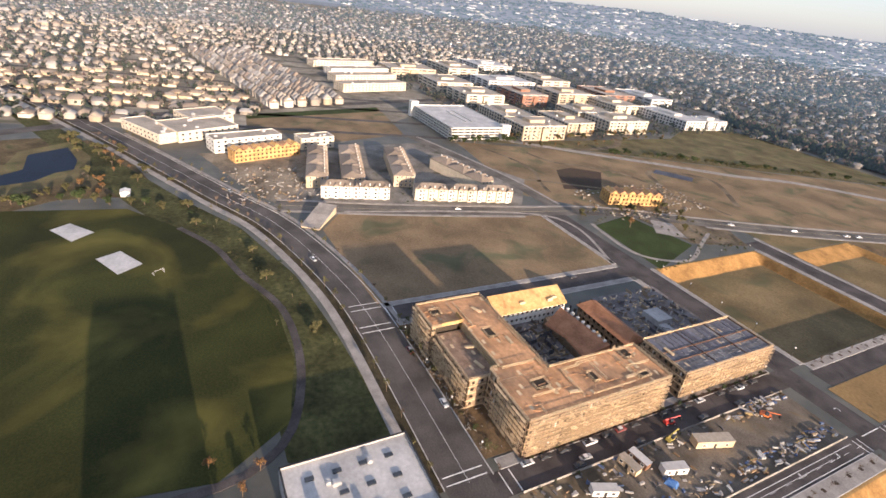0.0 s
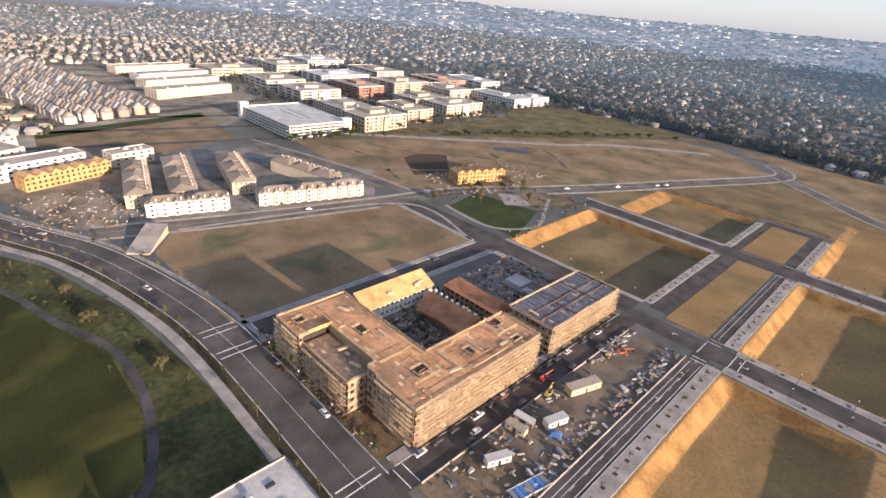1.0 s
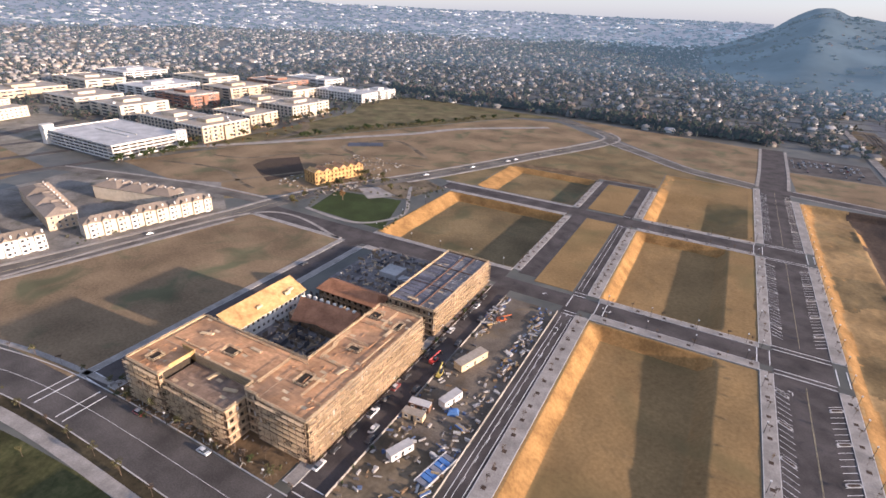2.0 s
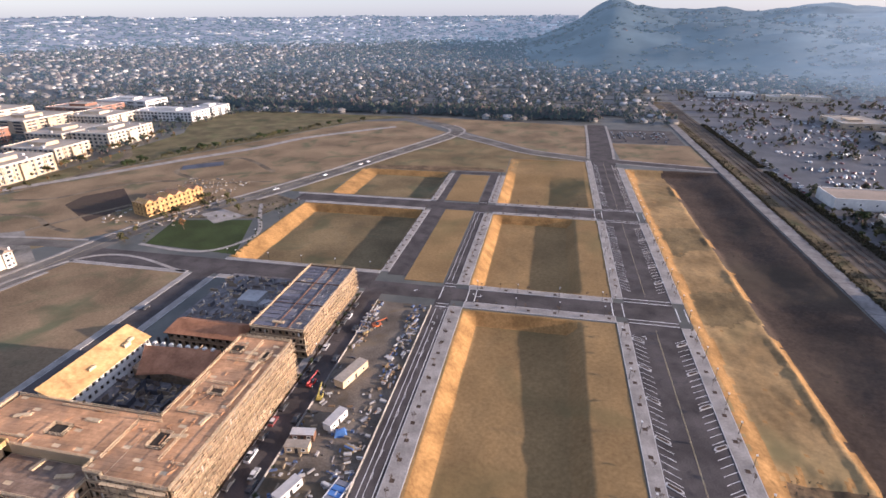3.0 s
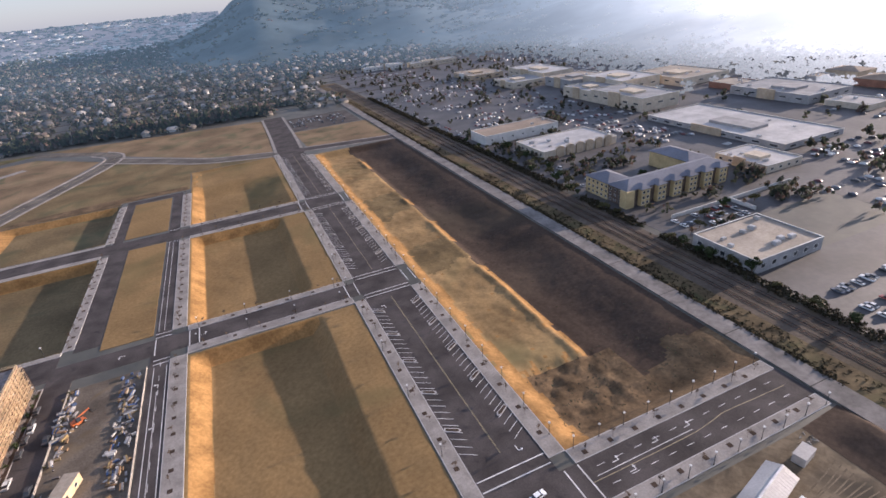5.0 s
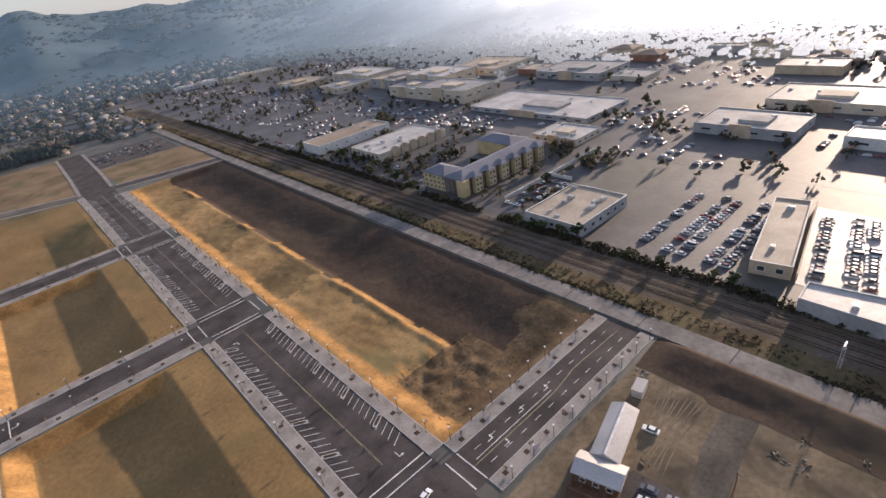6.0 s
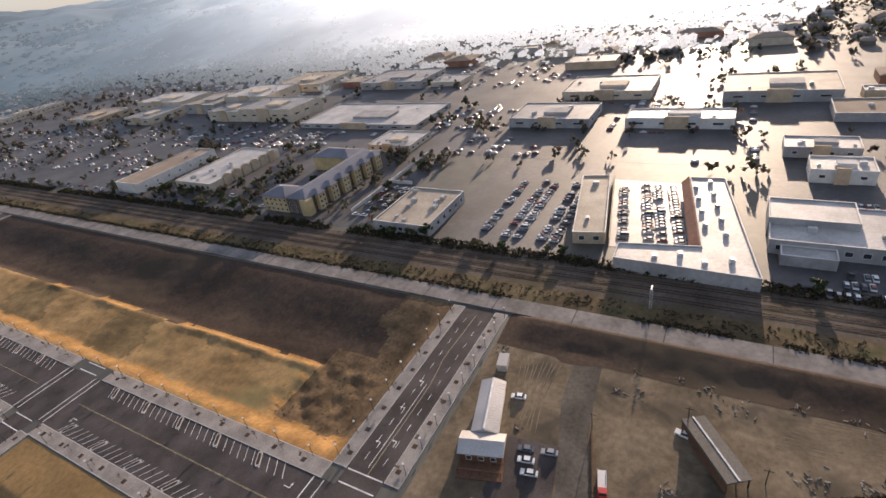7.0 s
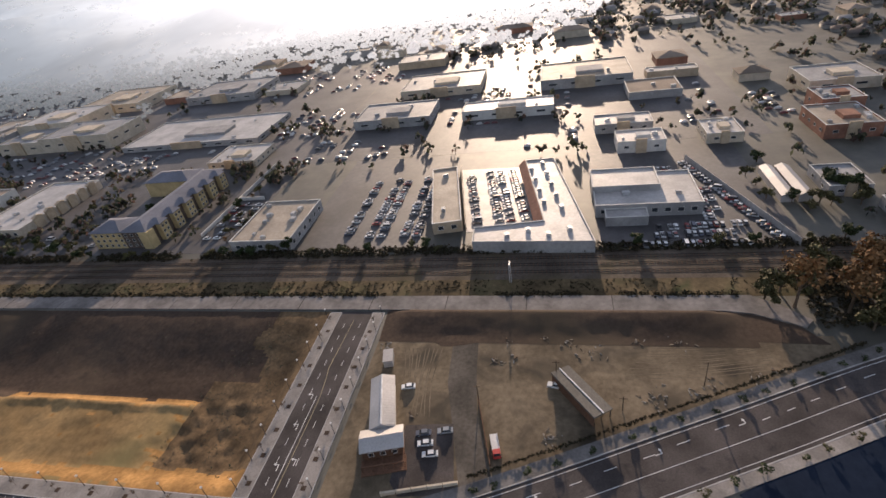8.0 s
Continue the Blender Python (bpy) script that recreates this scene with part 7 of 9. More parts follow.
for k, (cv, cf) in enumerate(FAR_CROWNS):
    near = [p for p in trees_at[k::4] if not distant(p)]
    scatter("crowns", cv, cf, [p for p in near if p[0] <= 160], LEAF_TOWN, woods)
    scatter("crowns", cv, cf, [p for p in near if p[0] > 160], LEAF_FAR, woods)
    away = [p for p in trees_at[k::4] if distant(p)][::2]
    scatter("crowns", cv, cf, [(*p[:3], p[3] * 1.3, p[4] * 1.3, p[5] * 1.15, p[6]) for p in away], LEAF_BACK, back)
g = Geo()
for j in range(16):
    g.add(Geo().box(-4, 4, -700, 260, 0.0, 0.05), pose(-515 - j * 54.0, -20, 0, 0, 0, -14))
for j in range(12):
    g.add(Geo().box(-700, 420, -4, 4, 0.0, 0.05), pose(-100, 740 + j * 54, 0, 0, 0, 4))
single("suburban_street", g, ASPHALT_OLD, "narrow grey streets between rows of houses", "street", kind="structure")

# nearer houses of the western suburb, one thing each
kinds = []
for k in range(4):
    r = random.Random(90 + k)
    h = thing("house", ["single-storey house with a brown hipped roof", "small cream house with a grey roof", "low ranch house with an attached garage", "two-part house with crossing roofs"][k], "house", "houses of the western suburb")
    w, d = r.uniform(12, 15), r.uniform(8, 10)
    part("wall", Geo().box(-w / 2, w / 2, -d / 2, d / 2, 0, 2.9), [CREAM, TAN_WALL, TAN_WALL, CREAM][k], h)
    part("roof", Geo().hip(-w / 2 - 0.6, w / 2 + 0.6, -d / 2 - 0.6, d / 2 + 0.6, 3.1, 1.9), ROOF_BROWN if k != 1 else ROOF_TAN, h)
    part("garage", Geo().box(w / 2 - 5, w / 2, d / 2, d / 2 + 5, 0, 2.6), CREAM, h)
    part("garage_roof", Geo().gable(w / 2 - 5.5, w / 2 + 0.5, d / 2 - 1, d / 2 + 5.5, 2.8, 1.3, "y"), ROOF_BROWN, h)
    for i in range(2):
        put_window(h, window_mesh(1.6, 1.2), -w / 2 + 2.4 + i * 3.6, -d / 2, 1.5, "s")
    kinds.append(h)
for i, (x, y, z, sx, sy, sz, a) in enumerate(near_spots):
    m = pose(x, y, 0, 0, 0, math.degrees(a) + rng.choice([0, 180]))
    if i < 4:
        kinds[i].matrix_basis = m
    else:
        copy_thing(kinds[i % 4], m)

ASPHALT_LOT = surface("patched_lot_asphalt", (0.036, 0.034, 0.036), (0.070, 0.065, 0.066), 0.35, 0.64, spec=0.7, broad=0.4, broad_scale=0.03, stains=((0.062, 0.058, 0.056), 0.04, 0.56))
GRAVEL_LANE = surface("lane_gravel", (0.076, 0.066, 0.054), (0.132, 0.116, 0.097), 0.8, 0.95, 0.03, broad=0.3, broad_scale=0.09)
PAVE_OLD = surface("worn_paving", (0.115, 0.108, 0.102), (0.185, 0.174, 0.165), 1.4, 0.9, 0.005, broad=0.25, broad_scale=0.12)
TRACK = surface("pressed_dust", (0.105, 0.083, 0.056), (0.170, 0.136, 0.095), 0.9, 0.95, broad=0.35, broad_scale=0.08)

# ---- trees and shrubs, one thing each ----
BARK = surface("bark", (0.09, 0.065, 0.045), (0.16, 0.12, 0.085), 3.0, 0.95)
LEAF_GREEN = surface("green_leaves", (0.024, 0.036, 0.013), (0.048, 0.064, 0.023), 0.8, 0.8, broad=0.2, island=0.3, spec=0.2)
LEAF_OLIVE = surface("olive_leaves", (0.060, 0.058, 0.024), (0.100, 0.090, 0.038), 0.8, 0.8, broad=0.2, island=0.3, spec=0.2)
LEAF_RUST = surface("rusty_leaves", (0.12, 0.065, 0.026), (0.20, 0.11, 0.045), 0.8, 0.85, broad=0.2, island=0.3, spec=0.2)
TWIGS = surface("bare_twigs", (0.085, 0.062, 0.045), (0.15, 0.11, 0.08), 2.0, 0.95, island=0.2)


def tree_kind(name, label, category, group, radius, high, trunk, leaves, n, leaf, seed):
    t = thing(name, label, category, group)
    r = random.Random(seed)
    top = high - radius * 1.3
    lean = Vector((r.uniform(-0.2, 0.2), r.uniform(-0.2, 0.2), 0))
    g = Geo().rod((0, 0, -0.1), lean + Vector((0, 0, max(0.3, top + radius * 0.5))), trunk, trunk * 0.5, 7)
    for i in range(5):
        a = r.uniform(0, 6.28)
        s = lean * 0.7 + Vector((0, 0, max(0.2, top * r.uniform(0.7, 1.0))))
        g.rod(s, s + Vector((math.cos(a), math.sin(a), r.uniform(0.7, 1.3))) * radius * 0.6, trunk * 0.45, trunk * 0.12, 5)
    part("trunk", g, BARK, t)
    cv, cf = crown(n, seed, leaf=leaf / radius)
    c = Geo()
    z0 = max(0.0, top - radius * 0.25)
    c.v = [(x * radius + lean.x, y * radius + lean.y, z * radius * 1.0 + z0) for x, y, z in cv]
    c.f, c.s = cf, [0] * len(cf)
    part("crown", c, leaves, t)
    return t


TREES = {
    "green": tree_kind("tree", "broad dark green tree with an uneven crown", "tree", "larger trees", 4.6, 8.4, 0.36, LEAF_GREEN, 800, 1.05, 1),
    "olive": tree_kind("tree", "olive green tree with an open crown", "tree", "larger trees", 3.9, 7.0, 0.3, LEAF_OLIVE, 620, 0.95, 2),
    "rust": tree_kind("tree", "winter tree with rusty brown leaves", "tree", "larger trees", 2.6, 6.5, 0.2, LEAF_RUST, 260, 0.6, 3),
    "young": tree_kind("street_tree", "young street tree with thin bare twigs", "street tree", "young street trees", 1.3, 4.6, 0.07, TWIGS, 70, 0.45, 4),
    "pale": tree_kind("street_tree", "slender street tree with sparse olive leaves", "street tree", "young street trees", 1.5, 5.2, 0.09, LEAF_OLIVE, 90, 0.5, 5),
    "bush": tree_kind("shrub", "low rounded olive shrub", "shrub", "shrubs", 1.2, 1.7, 0.08, LEAF_OLIVE, 90, 0.5, 6),
    "dark": tree_kind("shrub", "low dark green shrub", "shrub", "shrubs", 1.4, 2.0, 0.08, LEAF_GREEN, 110, 0.5, 8),
}
USED = set()


def plant(kind, x, y, z=0.0, size=1.0):
    m = pose(x, y, z, 0, 0, random.uniform(0, 360))
    t = TREES[kind]
    if kind not in USED:
        USED.add(kind)
        t.matrix_basis = m
        t.scale = (1, 1, 1)
        return t
    ob = copy_thing(t, m)
    ob.scale = (size, size, size * random.uniform(0.9, 1.15))
    return ob


def line_of(kinds, pts, step, spread=0.6, size=(0.8, 1.2), z=0.0, skip=0.0):
    for x, y in dense([Vector(p).to_2d() for p in pts], step):
        if random.random() >= skip:
            plant(random.choice(kinds), x + random.gauss(0, spread), y + random.gauss(0, spread), z, random.uniform(*size))


def offset_line(pts, off):
    out = []
    for i, p in enumerate(pts):
        a, b = Vector(pts[max(0, i - 1)]), Vector(pts[min(len(pts) - 1, i + 1)])
        d = (b - a).normalized()
        out.append((p[0] - d.y * off, p[1] + d.x * off))
    return out


line_of(["young", "pale"], offset_line(BOULEVARD[1:-1], -10.6), 11)
line_of(["young", "pale"], offset_line(BOULEVARD[1:-1], 10.4), 12, skip=0.15)
line_of(["pale", "olive", "pale", "bush"], offset_line(BOULEVARD[1:6], -24), 8, 5, (0.4, 0.8), skip=0.1)
line_of(["bush", "dark", "pale", "olive"], offset_line(BOULEVARD[2:6], -30), 9, 6, (0.4, 0.8), skip=0.1)
line_of(["green", "olive"], [(-330, -120), (-338, -60), (-318, -34)], 8, 3, (0.5, 0.9))
line_of(["rust", "olive", "bush"], [(-350, -124), (-346, -92), (-372, -66), (-420, -62), (-470, -100)], 6, 4, (0.5, 0.8))
for i in range(46):
    x, y = random.uniform(-460, -335), random.uniform(-150, -40)
    if not (-450 < x < -362 and y < -80) and y < -20 + 0.35 * (x + 330):
        plant(random.choice(["rust", "olive", "bush", "dark", "young"]), x, y, 0, random.uniform(0.5, 1.0))
line_of(["olive", "dark", "green"], [(-386, 389), (-365, 448), (-324, 524), (-293, 592), (-247, 656)], 4.6, 0.7, (0.55, 0.85))
line_of(["rust", "olive"], [(-446, 306), (-440, 372), (-452, 440), (-455, 520)], 9, 3, (0.8, 1.2))
line_of(["green"], [(-440, 226), (-432, 262), (-436, 300)], 6, 1.5, (0.6, 0.9))
line_of(["olive", "rust"], [(-418, 300), (-414, 380), (-430, 440), (-436, 520)], 12, 3, (0.5, 0.8))
line_of(["dark", "green", "olive"], [(189.5, -110), (189.5, -20)], 9, 1.0, (0.4, 0.75), skip=0.3)
line_of(["green", "olive", "dark"], [(190, 44), (189.5, 128), (189.5, 210), (190, 330), (190, 470)], 9, 1.6, (0.4, 0.8), skip=0.3)
line_of(["olive", "green"], [(194, 252), (203, 296), (204, 318), (208, 362), (198, 372)], 7, 3, (0.5, 0.9))
line_of(["olive", "rust"], [(232, 290), (262, 300), (282, 308)], 8, 3, (0.5, 0.8))
line_of(["green", "olive"], [(226, 240), (244, 246), (256, 238)], 7, 2, (0.5, 0.8))
line_of(["green", "olive"], [(224, -112), (216, -124), (236, -122)], 5, 3, (0.7, 1.2))
line_of(["green", "olive"], [(258, -98), (240, -94), (214, -104)], 8, 3, (0.5, 0.8))
line_of(["olive", "rust", "green"], [(200, 172), (240, 178), (290, 180)], 9, 3, (0.5, 0.9))
line_of(["dark"], offset_line(AVENUE[2:-1], 9.7), 7.6, 0.25, (0.75, 1.0))
line_of(["dark", "bush"], offset_line(AVENUE[2:-1], -10.2), 7.6, 0.3, (0.8, 1.3))
for x, y, s in ((154, -70, 1.2), (158, -76, 1.4), (163, -104, 1.8), (147, -100, 1.6), (139, -96, 1.3), (141, -112, 1.5), (150, -122, 1.8), (160, -128, 1.8), (172, -112, 1.6), (172, -128, 1.7), (150, -78, 1.9), (160, -84, 1.7), (146, -92, 1.9), (158, -100, 1.8), (168, -92, 1.5), (140, -106, 1.6), (152, -112, 1.9), (164, -116, 1.7), (132, -112, 1.5)):
    plant("olive" if s < 1.8 else "rust", x, y, 0, s * (1.0 if s < 1.8 else 1.5))
for x, y in ((-105, -14), (-112, -8), (-118, -22), (-101, -20), (-96, -12)):
    plant("rust", x, y, 0, 0.7)
line_of(["young", "bush", "dark", "pale"], [(-93, 64.5), (-118, 61.2), (-166, 60.4), (-167, 96)], 3.6, 0.9, (0.6, 1.0))
line_of(["dark"], [(-86.3, 74), (-86.4, 200)], 7.5, 0.2, (0.6, 0.9))
line_of(["dark", "bush"], [(-74.8, 70), (-74.8, 196)], 10, 0.2, (0.45, 0.7))
for y0, y1, x in ((92, 196, -38.2), (225, 326, -38.2), (354, 420, -38.2), (232, 326, -81.7), (353, 420, -81.7)):
    line_of(["young"], [(x, y0), (x, y1)], 8.4, 0.1, (0.6, 0.8), 0.2)
for x0, x1, y in ((-28, 32, 202.4), (-28, 32, 219.6), (-28, 32, 330.2), (-28, 32, 349.3), (72, 140, 86.4), (72, 140, 68.6)):
    line_of(["young"], [(x0, y), (x1, y)], 12, 0.1, (0.6, 0.8), 0.2)
for x in (37.4, 64.8):
    line_of(["young"], [(x, 98), (x, 195)], 12, 0.1, (0.6, 0.8), 0.2)
    line_of(["young"], [(x, 228), (x, 325)], 12, 0.1, (0.6, 0.8), 0.2)
for i in range(40):
    plant(random.choice(["bush", "dark", "pale", "olive"]), random.uniform(-255, -180), random.uniform(300, 326), 0, random.uniform(0.5, 0.9))
line_of(["dark", "olive", "bush"], [(-252, 238), (-258, 262), (-250, 288)], 4, 1.6, (0.5, 1.0))
line_of(["dark", "bush"], [(-202, 292), (-190, 300), (-180, 322)], 4, 1.2, (0.5, 0.9))
plant("rust", -229, 262, 0, 1.2)
line_of(["bush", "dark"], [(-240, 240), (-250, 274), (-196, 290), (-178, 262), (-172, 236)], 5, 0.6, (0.5, 0.9))
for i in range(26):
    a = in_town(random.uniform(-42, -16), random.uniform(-10, 125))
    plant(random.choice(["bush", "dark", "pale"]), *a, 0, random.uniform(0.5, 1.0))

LEAF_SCRUB = colour_pick("scrub_foliage", [(0.030, 0.028, 0.018), (0.045, 0.038, 0.022), (0.038, 0.038, 0.022), (0.06, 0.046, 0.03)], 0.95, 0.1, per_island=True, grain=0.2)


def scrub_strip(name, x0, x1, y0, y1, n, size, mat, label):
    """An uncountable strip of low scrub: many small leaf clumps."""
    cv, cf = crown(16, 77, leaf=0.9)
    rows = []
    for i in range(n):
        s = rng.uniform(*size)
        y = rng.uniform(y0, y1)
        if noise.noise(Vector((x0, y * 0.03, 5))) > -0.38:
            rows.append((rng.uniform(x0, x1), y, -0.1, s, s, s * rng.uniform(0.6, 1.1), rng.uniform(0, 6.28)))
    t = thing(name, label, "scrub", kind="stuff")
    scatter("clumps", cv, cf, rows, mat, t)


scrub_strip("scrub", 155.4, 158.6, -64, 620, 2600, (0.4, 0.95), LEAF_SCRUB, "dark scrub along the canal wall")
scrub_strip("scrub", 158.5, 166.5, -140, 700, 1700, (0.25, 0.7), LEAF_SCRUB, "dark scrub beside the railway")
scrub_strip("scrub", 186, 192, -140, 700, 4200, (0.5, 1.5), LEAF_SCRUB, "dark scrub behind the railway")
scrub_strip("scrub", 140, 176, -150, -82, 800, (0.6, 1.6), LEAF_SCRUB, "dark undergrowth below the large trees")
scrub_strip("weeds", 100, 146, 92, 460, 160, (0.2, 0.45), LEAF_FAR, "low weeds on the dark soil")
scrub_strip("weeds", 72, 140, 92, 122, 240, (0.2, 0.5), LEAF_FAR, "low weeds at the end of the bench")

# planting squares in the pavements
square = thing("tree_pit", "dark square tree pit in the pavement", "tree pit", "tree pits in the pavements")
part("soil", Geo().box(-0.75, 0.75, -0.75, 0.75, 0, 0.03), MUD, square)
pits = [(x, y) for x in (-38.2,) for y in range(66, 196, 8)] + [(-38.2, y) for y in range(225, 326, 8)] + [(-81.7, y) for y in range(232, 326, 8)] + [(-38.2, y) for y in range(354, 420, 8)] + [(-81.7, y) for y in range(353, 420, 8)]
pits += [(x, y) for x in range(-28, 33, 12) for y in (202.4, 219.6, 330.2, 349.3)] + [(x, y) for x in range(72, 142, 9) for y in (86.0, 69.0)] + [(x, y) for x in (37.4, 64.8) for y in range(98, 196, 12)] + [(-86.6, y) for y in range(74, 202, 8)]
for i, (x, y) in enumerate(pits):
    if i == 0:
        square.matrix_basis = pose(x, y, ZS)
    else:
        copy_thing(square, pose(x, y, ZS))

# ---- street lamps, poles ----
def lamp():
    t = thing("street_lamp", "slim dark street lamp with a pale head", "street lamp", "street lamps")
    part("pole", Geo().rod((0, 0, 0), (0, 0, 4.6), 0.09, 0.06, 8).rod((0, 0, 0), (0, 0, 0.5), 0.16, 0.12, 8), DARK_METAL, t)
    part("head", Geo().hull([(-0.2, -0.2, 4.55), (0.2, -0.2, 4.55), (0.2, 0.2, 4.55), (-0.2, 0.2, 4.55)], [(-0.28, -0.28, 5.0), (0.28, -0.28, 5.0), (0.28, 0.28, 5.0), (-0.28, 0.28, 5.0)]), PAINT_WHITE, t, "pale lamp head")
    return t


spots_l = [(66.9, y) for y in range(96, 460, 14)] + [(35.6, y) for y in range(104, 480, 28)] + [(x, 88.6) for x in range(70, 146, 9)] + [(x, 66.4) for x in range(72, 146, 9)] + [(x, 204.4) for x in range(-30, 34, 20)] + [(x, 218) for x in range(-30, 34, 20)]
spots_l += [(-86, y) for y in range(80, 204, 24)] + [(x, 229.0) for x in range(-170, -84, 20)] + [(-176 + 0 * y, 230 + y) for y in (0, 30, 60, 90)] + [(x, 59) for x in range(-160, -90, 22)]
lamp_0 = lamp()
for i, (x, y) in enumerate(spots_l):
    if i == 0:
        lamp_0.matrix_basis = pose(x, y, ZS)
    else:
        copy_thing(lamp_0, pose(x, y, ZS))


def utility_pole(x, y, h=10, lean=0.0):
    t = thing("utility_pole", "brown wooden utility pole with a cross arm", "utility pole", "utility poles", at=(x, y, 0))
    part("pole", Geo().rod((0, 0, -0.2), (lean, 0, h), 0.17, 0.11, 8), BARK, t)
    part("cross_arm", Geo().box(lean - 0.08, lean + 0.08, -1.1, 1.1, h - 0.9, h - 0.7), BARK, t)


for x, y, h in ((105, 24, 7), (114, 0.5, 9), (114, -42, 10), (103.5, -18, 6)):
    utility_pole(x, y, h)

# railway: rails, sleepers and a lattice signal mast
rail = thing("railway_track", "pair of railway tracks on dark ballast", "railway", kind="structure")
g = Geo()
for x in (171.3, 172.8, 176.3, 177.8, 181.3, 182.8):
    g.box(x, x + 0.12, -600, 880, 0.16, 0.32)
part("rails", g, DARK_METAL, rail, "steel rails", kind="stuff")
g = Geo()
for x in (170.8, 175.8, 180.8):
    for i in range(420):
        g.box(x, x + 2.5, -250 + i * 1.8, -249.7 + i * 1.8, 0.05, 0.17)
part("sleepers", g, RUST_WOOD, rail, "dark sleepers", kind="stuff")
mast = thing("signal_mast", "pale lattice signal mast beside the tracks", "mast", at=(165, 18, 0))
g = Geo()
for i in range(6):
    z = i * 1.4
    for a, b in (((-0.4, -0.4), (0.4, -0.4)), ((0.4, -0.4), (0.4, 0.4)), ((0.4, 0.4), (-0.4, 0.4)), ((-0.4, 0.4), (-0.4, -0.4))):
        g.rod((*a, z), (*b, z + 1.4), 0.05, 0.05, 4).rod((*a, z), (*a, z + 1.4), 0.06, 0.06, 4)
part("lattice", g, PALE_METAL, mast)
part("sign_box", Geo().box(-1.4, 1.4, -0.25, 0.25, 8.4, 9.6), PALE_METAL, mast)

# ---- cars ----
PAINTS = colour_pick("car_paint", [(0.62, 0.62, 0.61), (0.70, 0.70, 0.69), (0.30, 0.31, 0.32), (0.055, 0.055, 0.06), (0.70, 0.70, 0.68), (0.16, 0.17, 0.19), (0.24, 0.05, 0.045), (0.10, 0.11, 0.14), (0.42, 0.42, 0.42)], 0.3, 0.5, grain=0.03)
WHITE_PAINT = surface("white_car_paint", (0.68, 0.68, 0.67), (0.74, 0.74, 0.73), 1.0, 0.3, spec=0.5)
RED_PAINT = surface("red_machine_paint", (0.42, 0.035, 0.03), (0.52, 0.06, 0.045), 1.0, 0.4, spec=0.5)
ORANGE_PAINT = surface("orange_machine_paint", (0.55, 0.13, 0.03), (0.65, 0.18, 0.045), 1.0, 0.45, spec=0.5)
YELLOW_PAINT = surface("yellow_machine_paint", (0.34, 0.27, 0.06), (0.43, 0.35, 0.09), 1.0, 0.45, spec=0.5)
BLUE_PAINT = surface("blue_sheet_paint", (0.06, 0.14, 0.34), (0.10, 0.20, 0.42), 1.0, 0.5)
TYRE = surface("tyre_rubber", (0.02, 0.02, 0.02), (0.035, 0.035, 0.035), 3.0, 0.9)


def wheel_mesh():
    g = Geo().rod((0, -0.11, 0), (0, 0.11, 0), 0.33, 0.33, 10)
    g.rod((0, -0.125, 0), (0, 0.125, 0), 0.19, 0.19, 8, slot=1)
    return g.mesh("wheel", TYRE, PALE_METAL)


WHEEL = wheel_mesh()


def car_kind(label, paint, van=False, pickup=False, far=False):
    t = thing("car" if not (van or pickup) else "van" if van else "pickup_truck", label, "car" if not (van or pickup) else "van" if van else "pickup", "parked cars")
    ln, w, hood, roof = (5.4, 1.95, 1.15, 2.15) if van else (5.5, 1.95, 1.05, 1.85) if pickup else (4.6, 1.8, 0.86, 1.45)
    x0, x1, y = -ln / 2, ln / 2, w / 2
    g = Geo().hull([(x0, -y, 0.28), (x1, -y, 0.28), (x1, y, 0.28), (x0, y, 0.28)], [(x0 - 0.02, -y, 0.6), (x1 + 0.05, -y, 0.6), (x1 + 0.05, y, 0.6), (x0 - 0.02, y, 0.6)])
    g.hull([(x0, -y, 0.6), (x1, -y, 0.6), (x1, y, 0.6), (x0, y, 0.6)], [(x0 + 0.1, -y + 0.08, hood), (x1 - 0.15, -y + 0.08, hood - 0.08), (x1 - 0.15, y - 0.08, hood - 0.08), (x0 + 0.1, y - 0.08, hood)])
    body = part("body", g, paint, t)
    a, b = (x0 + 0.15, x1 - 1.2) if van else (x0 + 2.2, x1 - 1.5) if pickup else (x0 + 0.45, x1 - 1.1)
    c, d = (a + 0.1, b - 0.7) if van else (a + 0.2, b - 0.6) if pickup else (a + 0.75, b - 0.75)
    part("cabin_glass", Geo().hull([(a, -y + 0.1, hood - 0.05), (b, -y + 0.1, hood - 0.05), (b, y - 0.1, hood - 0.05), (a, y - 0.1, hood - 0.05)], [(c, -y + 0.28, roof - 0.06), (d, -y + 0.28, roof - 0.06), (d, y - 0.28, roof - 0.06), (c, y - 0.28, roof - 0.06)]), GLASS, t, "dark car windows")
    part("roof_panel", Geo().box(c - 0.05, d + 0.05, -y + 0.24, y - 0.24, roof - 0.06, roof), paint, t)
    if pickup:
        part("bed", Geo().box(x0 + 0.2, a - 0.1, -y + 0.2, y - 0.2, hood, hood + 0.02), DARK_METAL, t)
    for wx in (x0 + 0.85, x1 - 0.9):
        for wy in (-y + 0.08, y - 0.08):
            if far:
                continue
            part("wheel", WHEEL, None, t).matrix_basis = pose(wx, wy, 0.33)
    return t


DARK_PAINT = surface("dark_car_paint", (0.03, 0.03, 0.034), (0.05, 0.05, 0.055), 1.0, 0.35, spec=0.5)
CARS = [car_kind("parked sedan with dark windows", PAINTS), car_kind("parked pickup truck with an open bed", PAINTS, pickup=True), car_kind("parked van with dark windows", PAINTS, van=True), car_kind("white parked sedan with dark windows", WHITE_PAINT)]
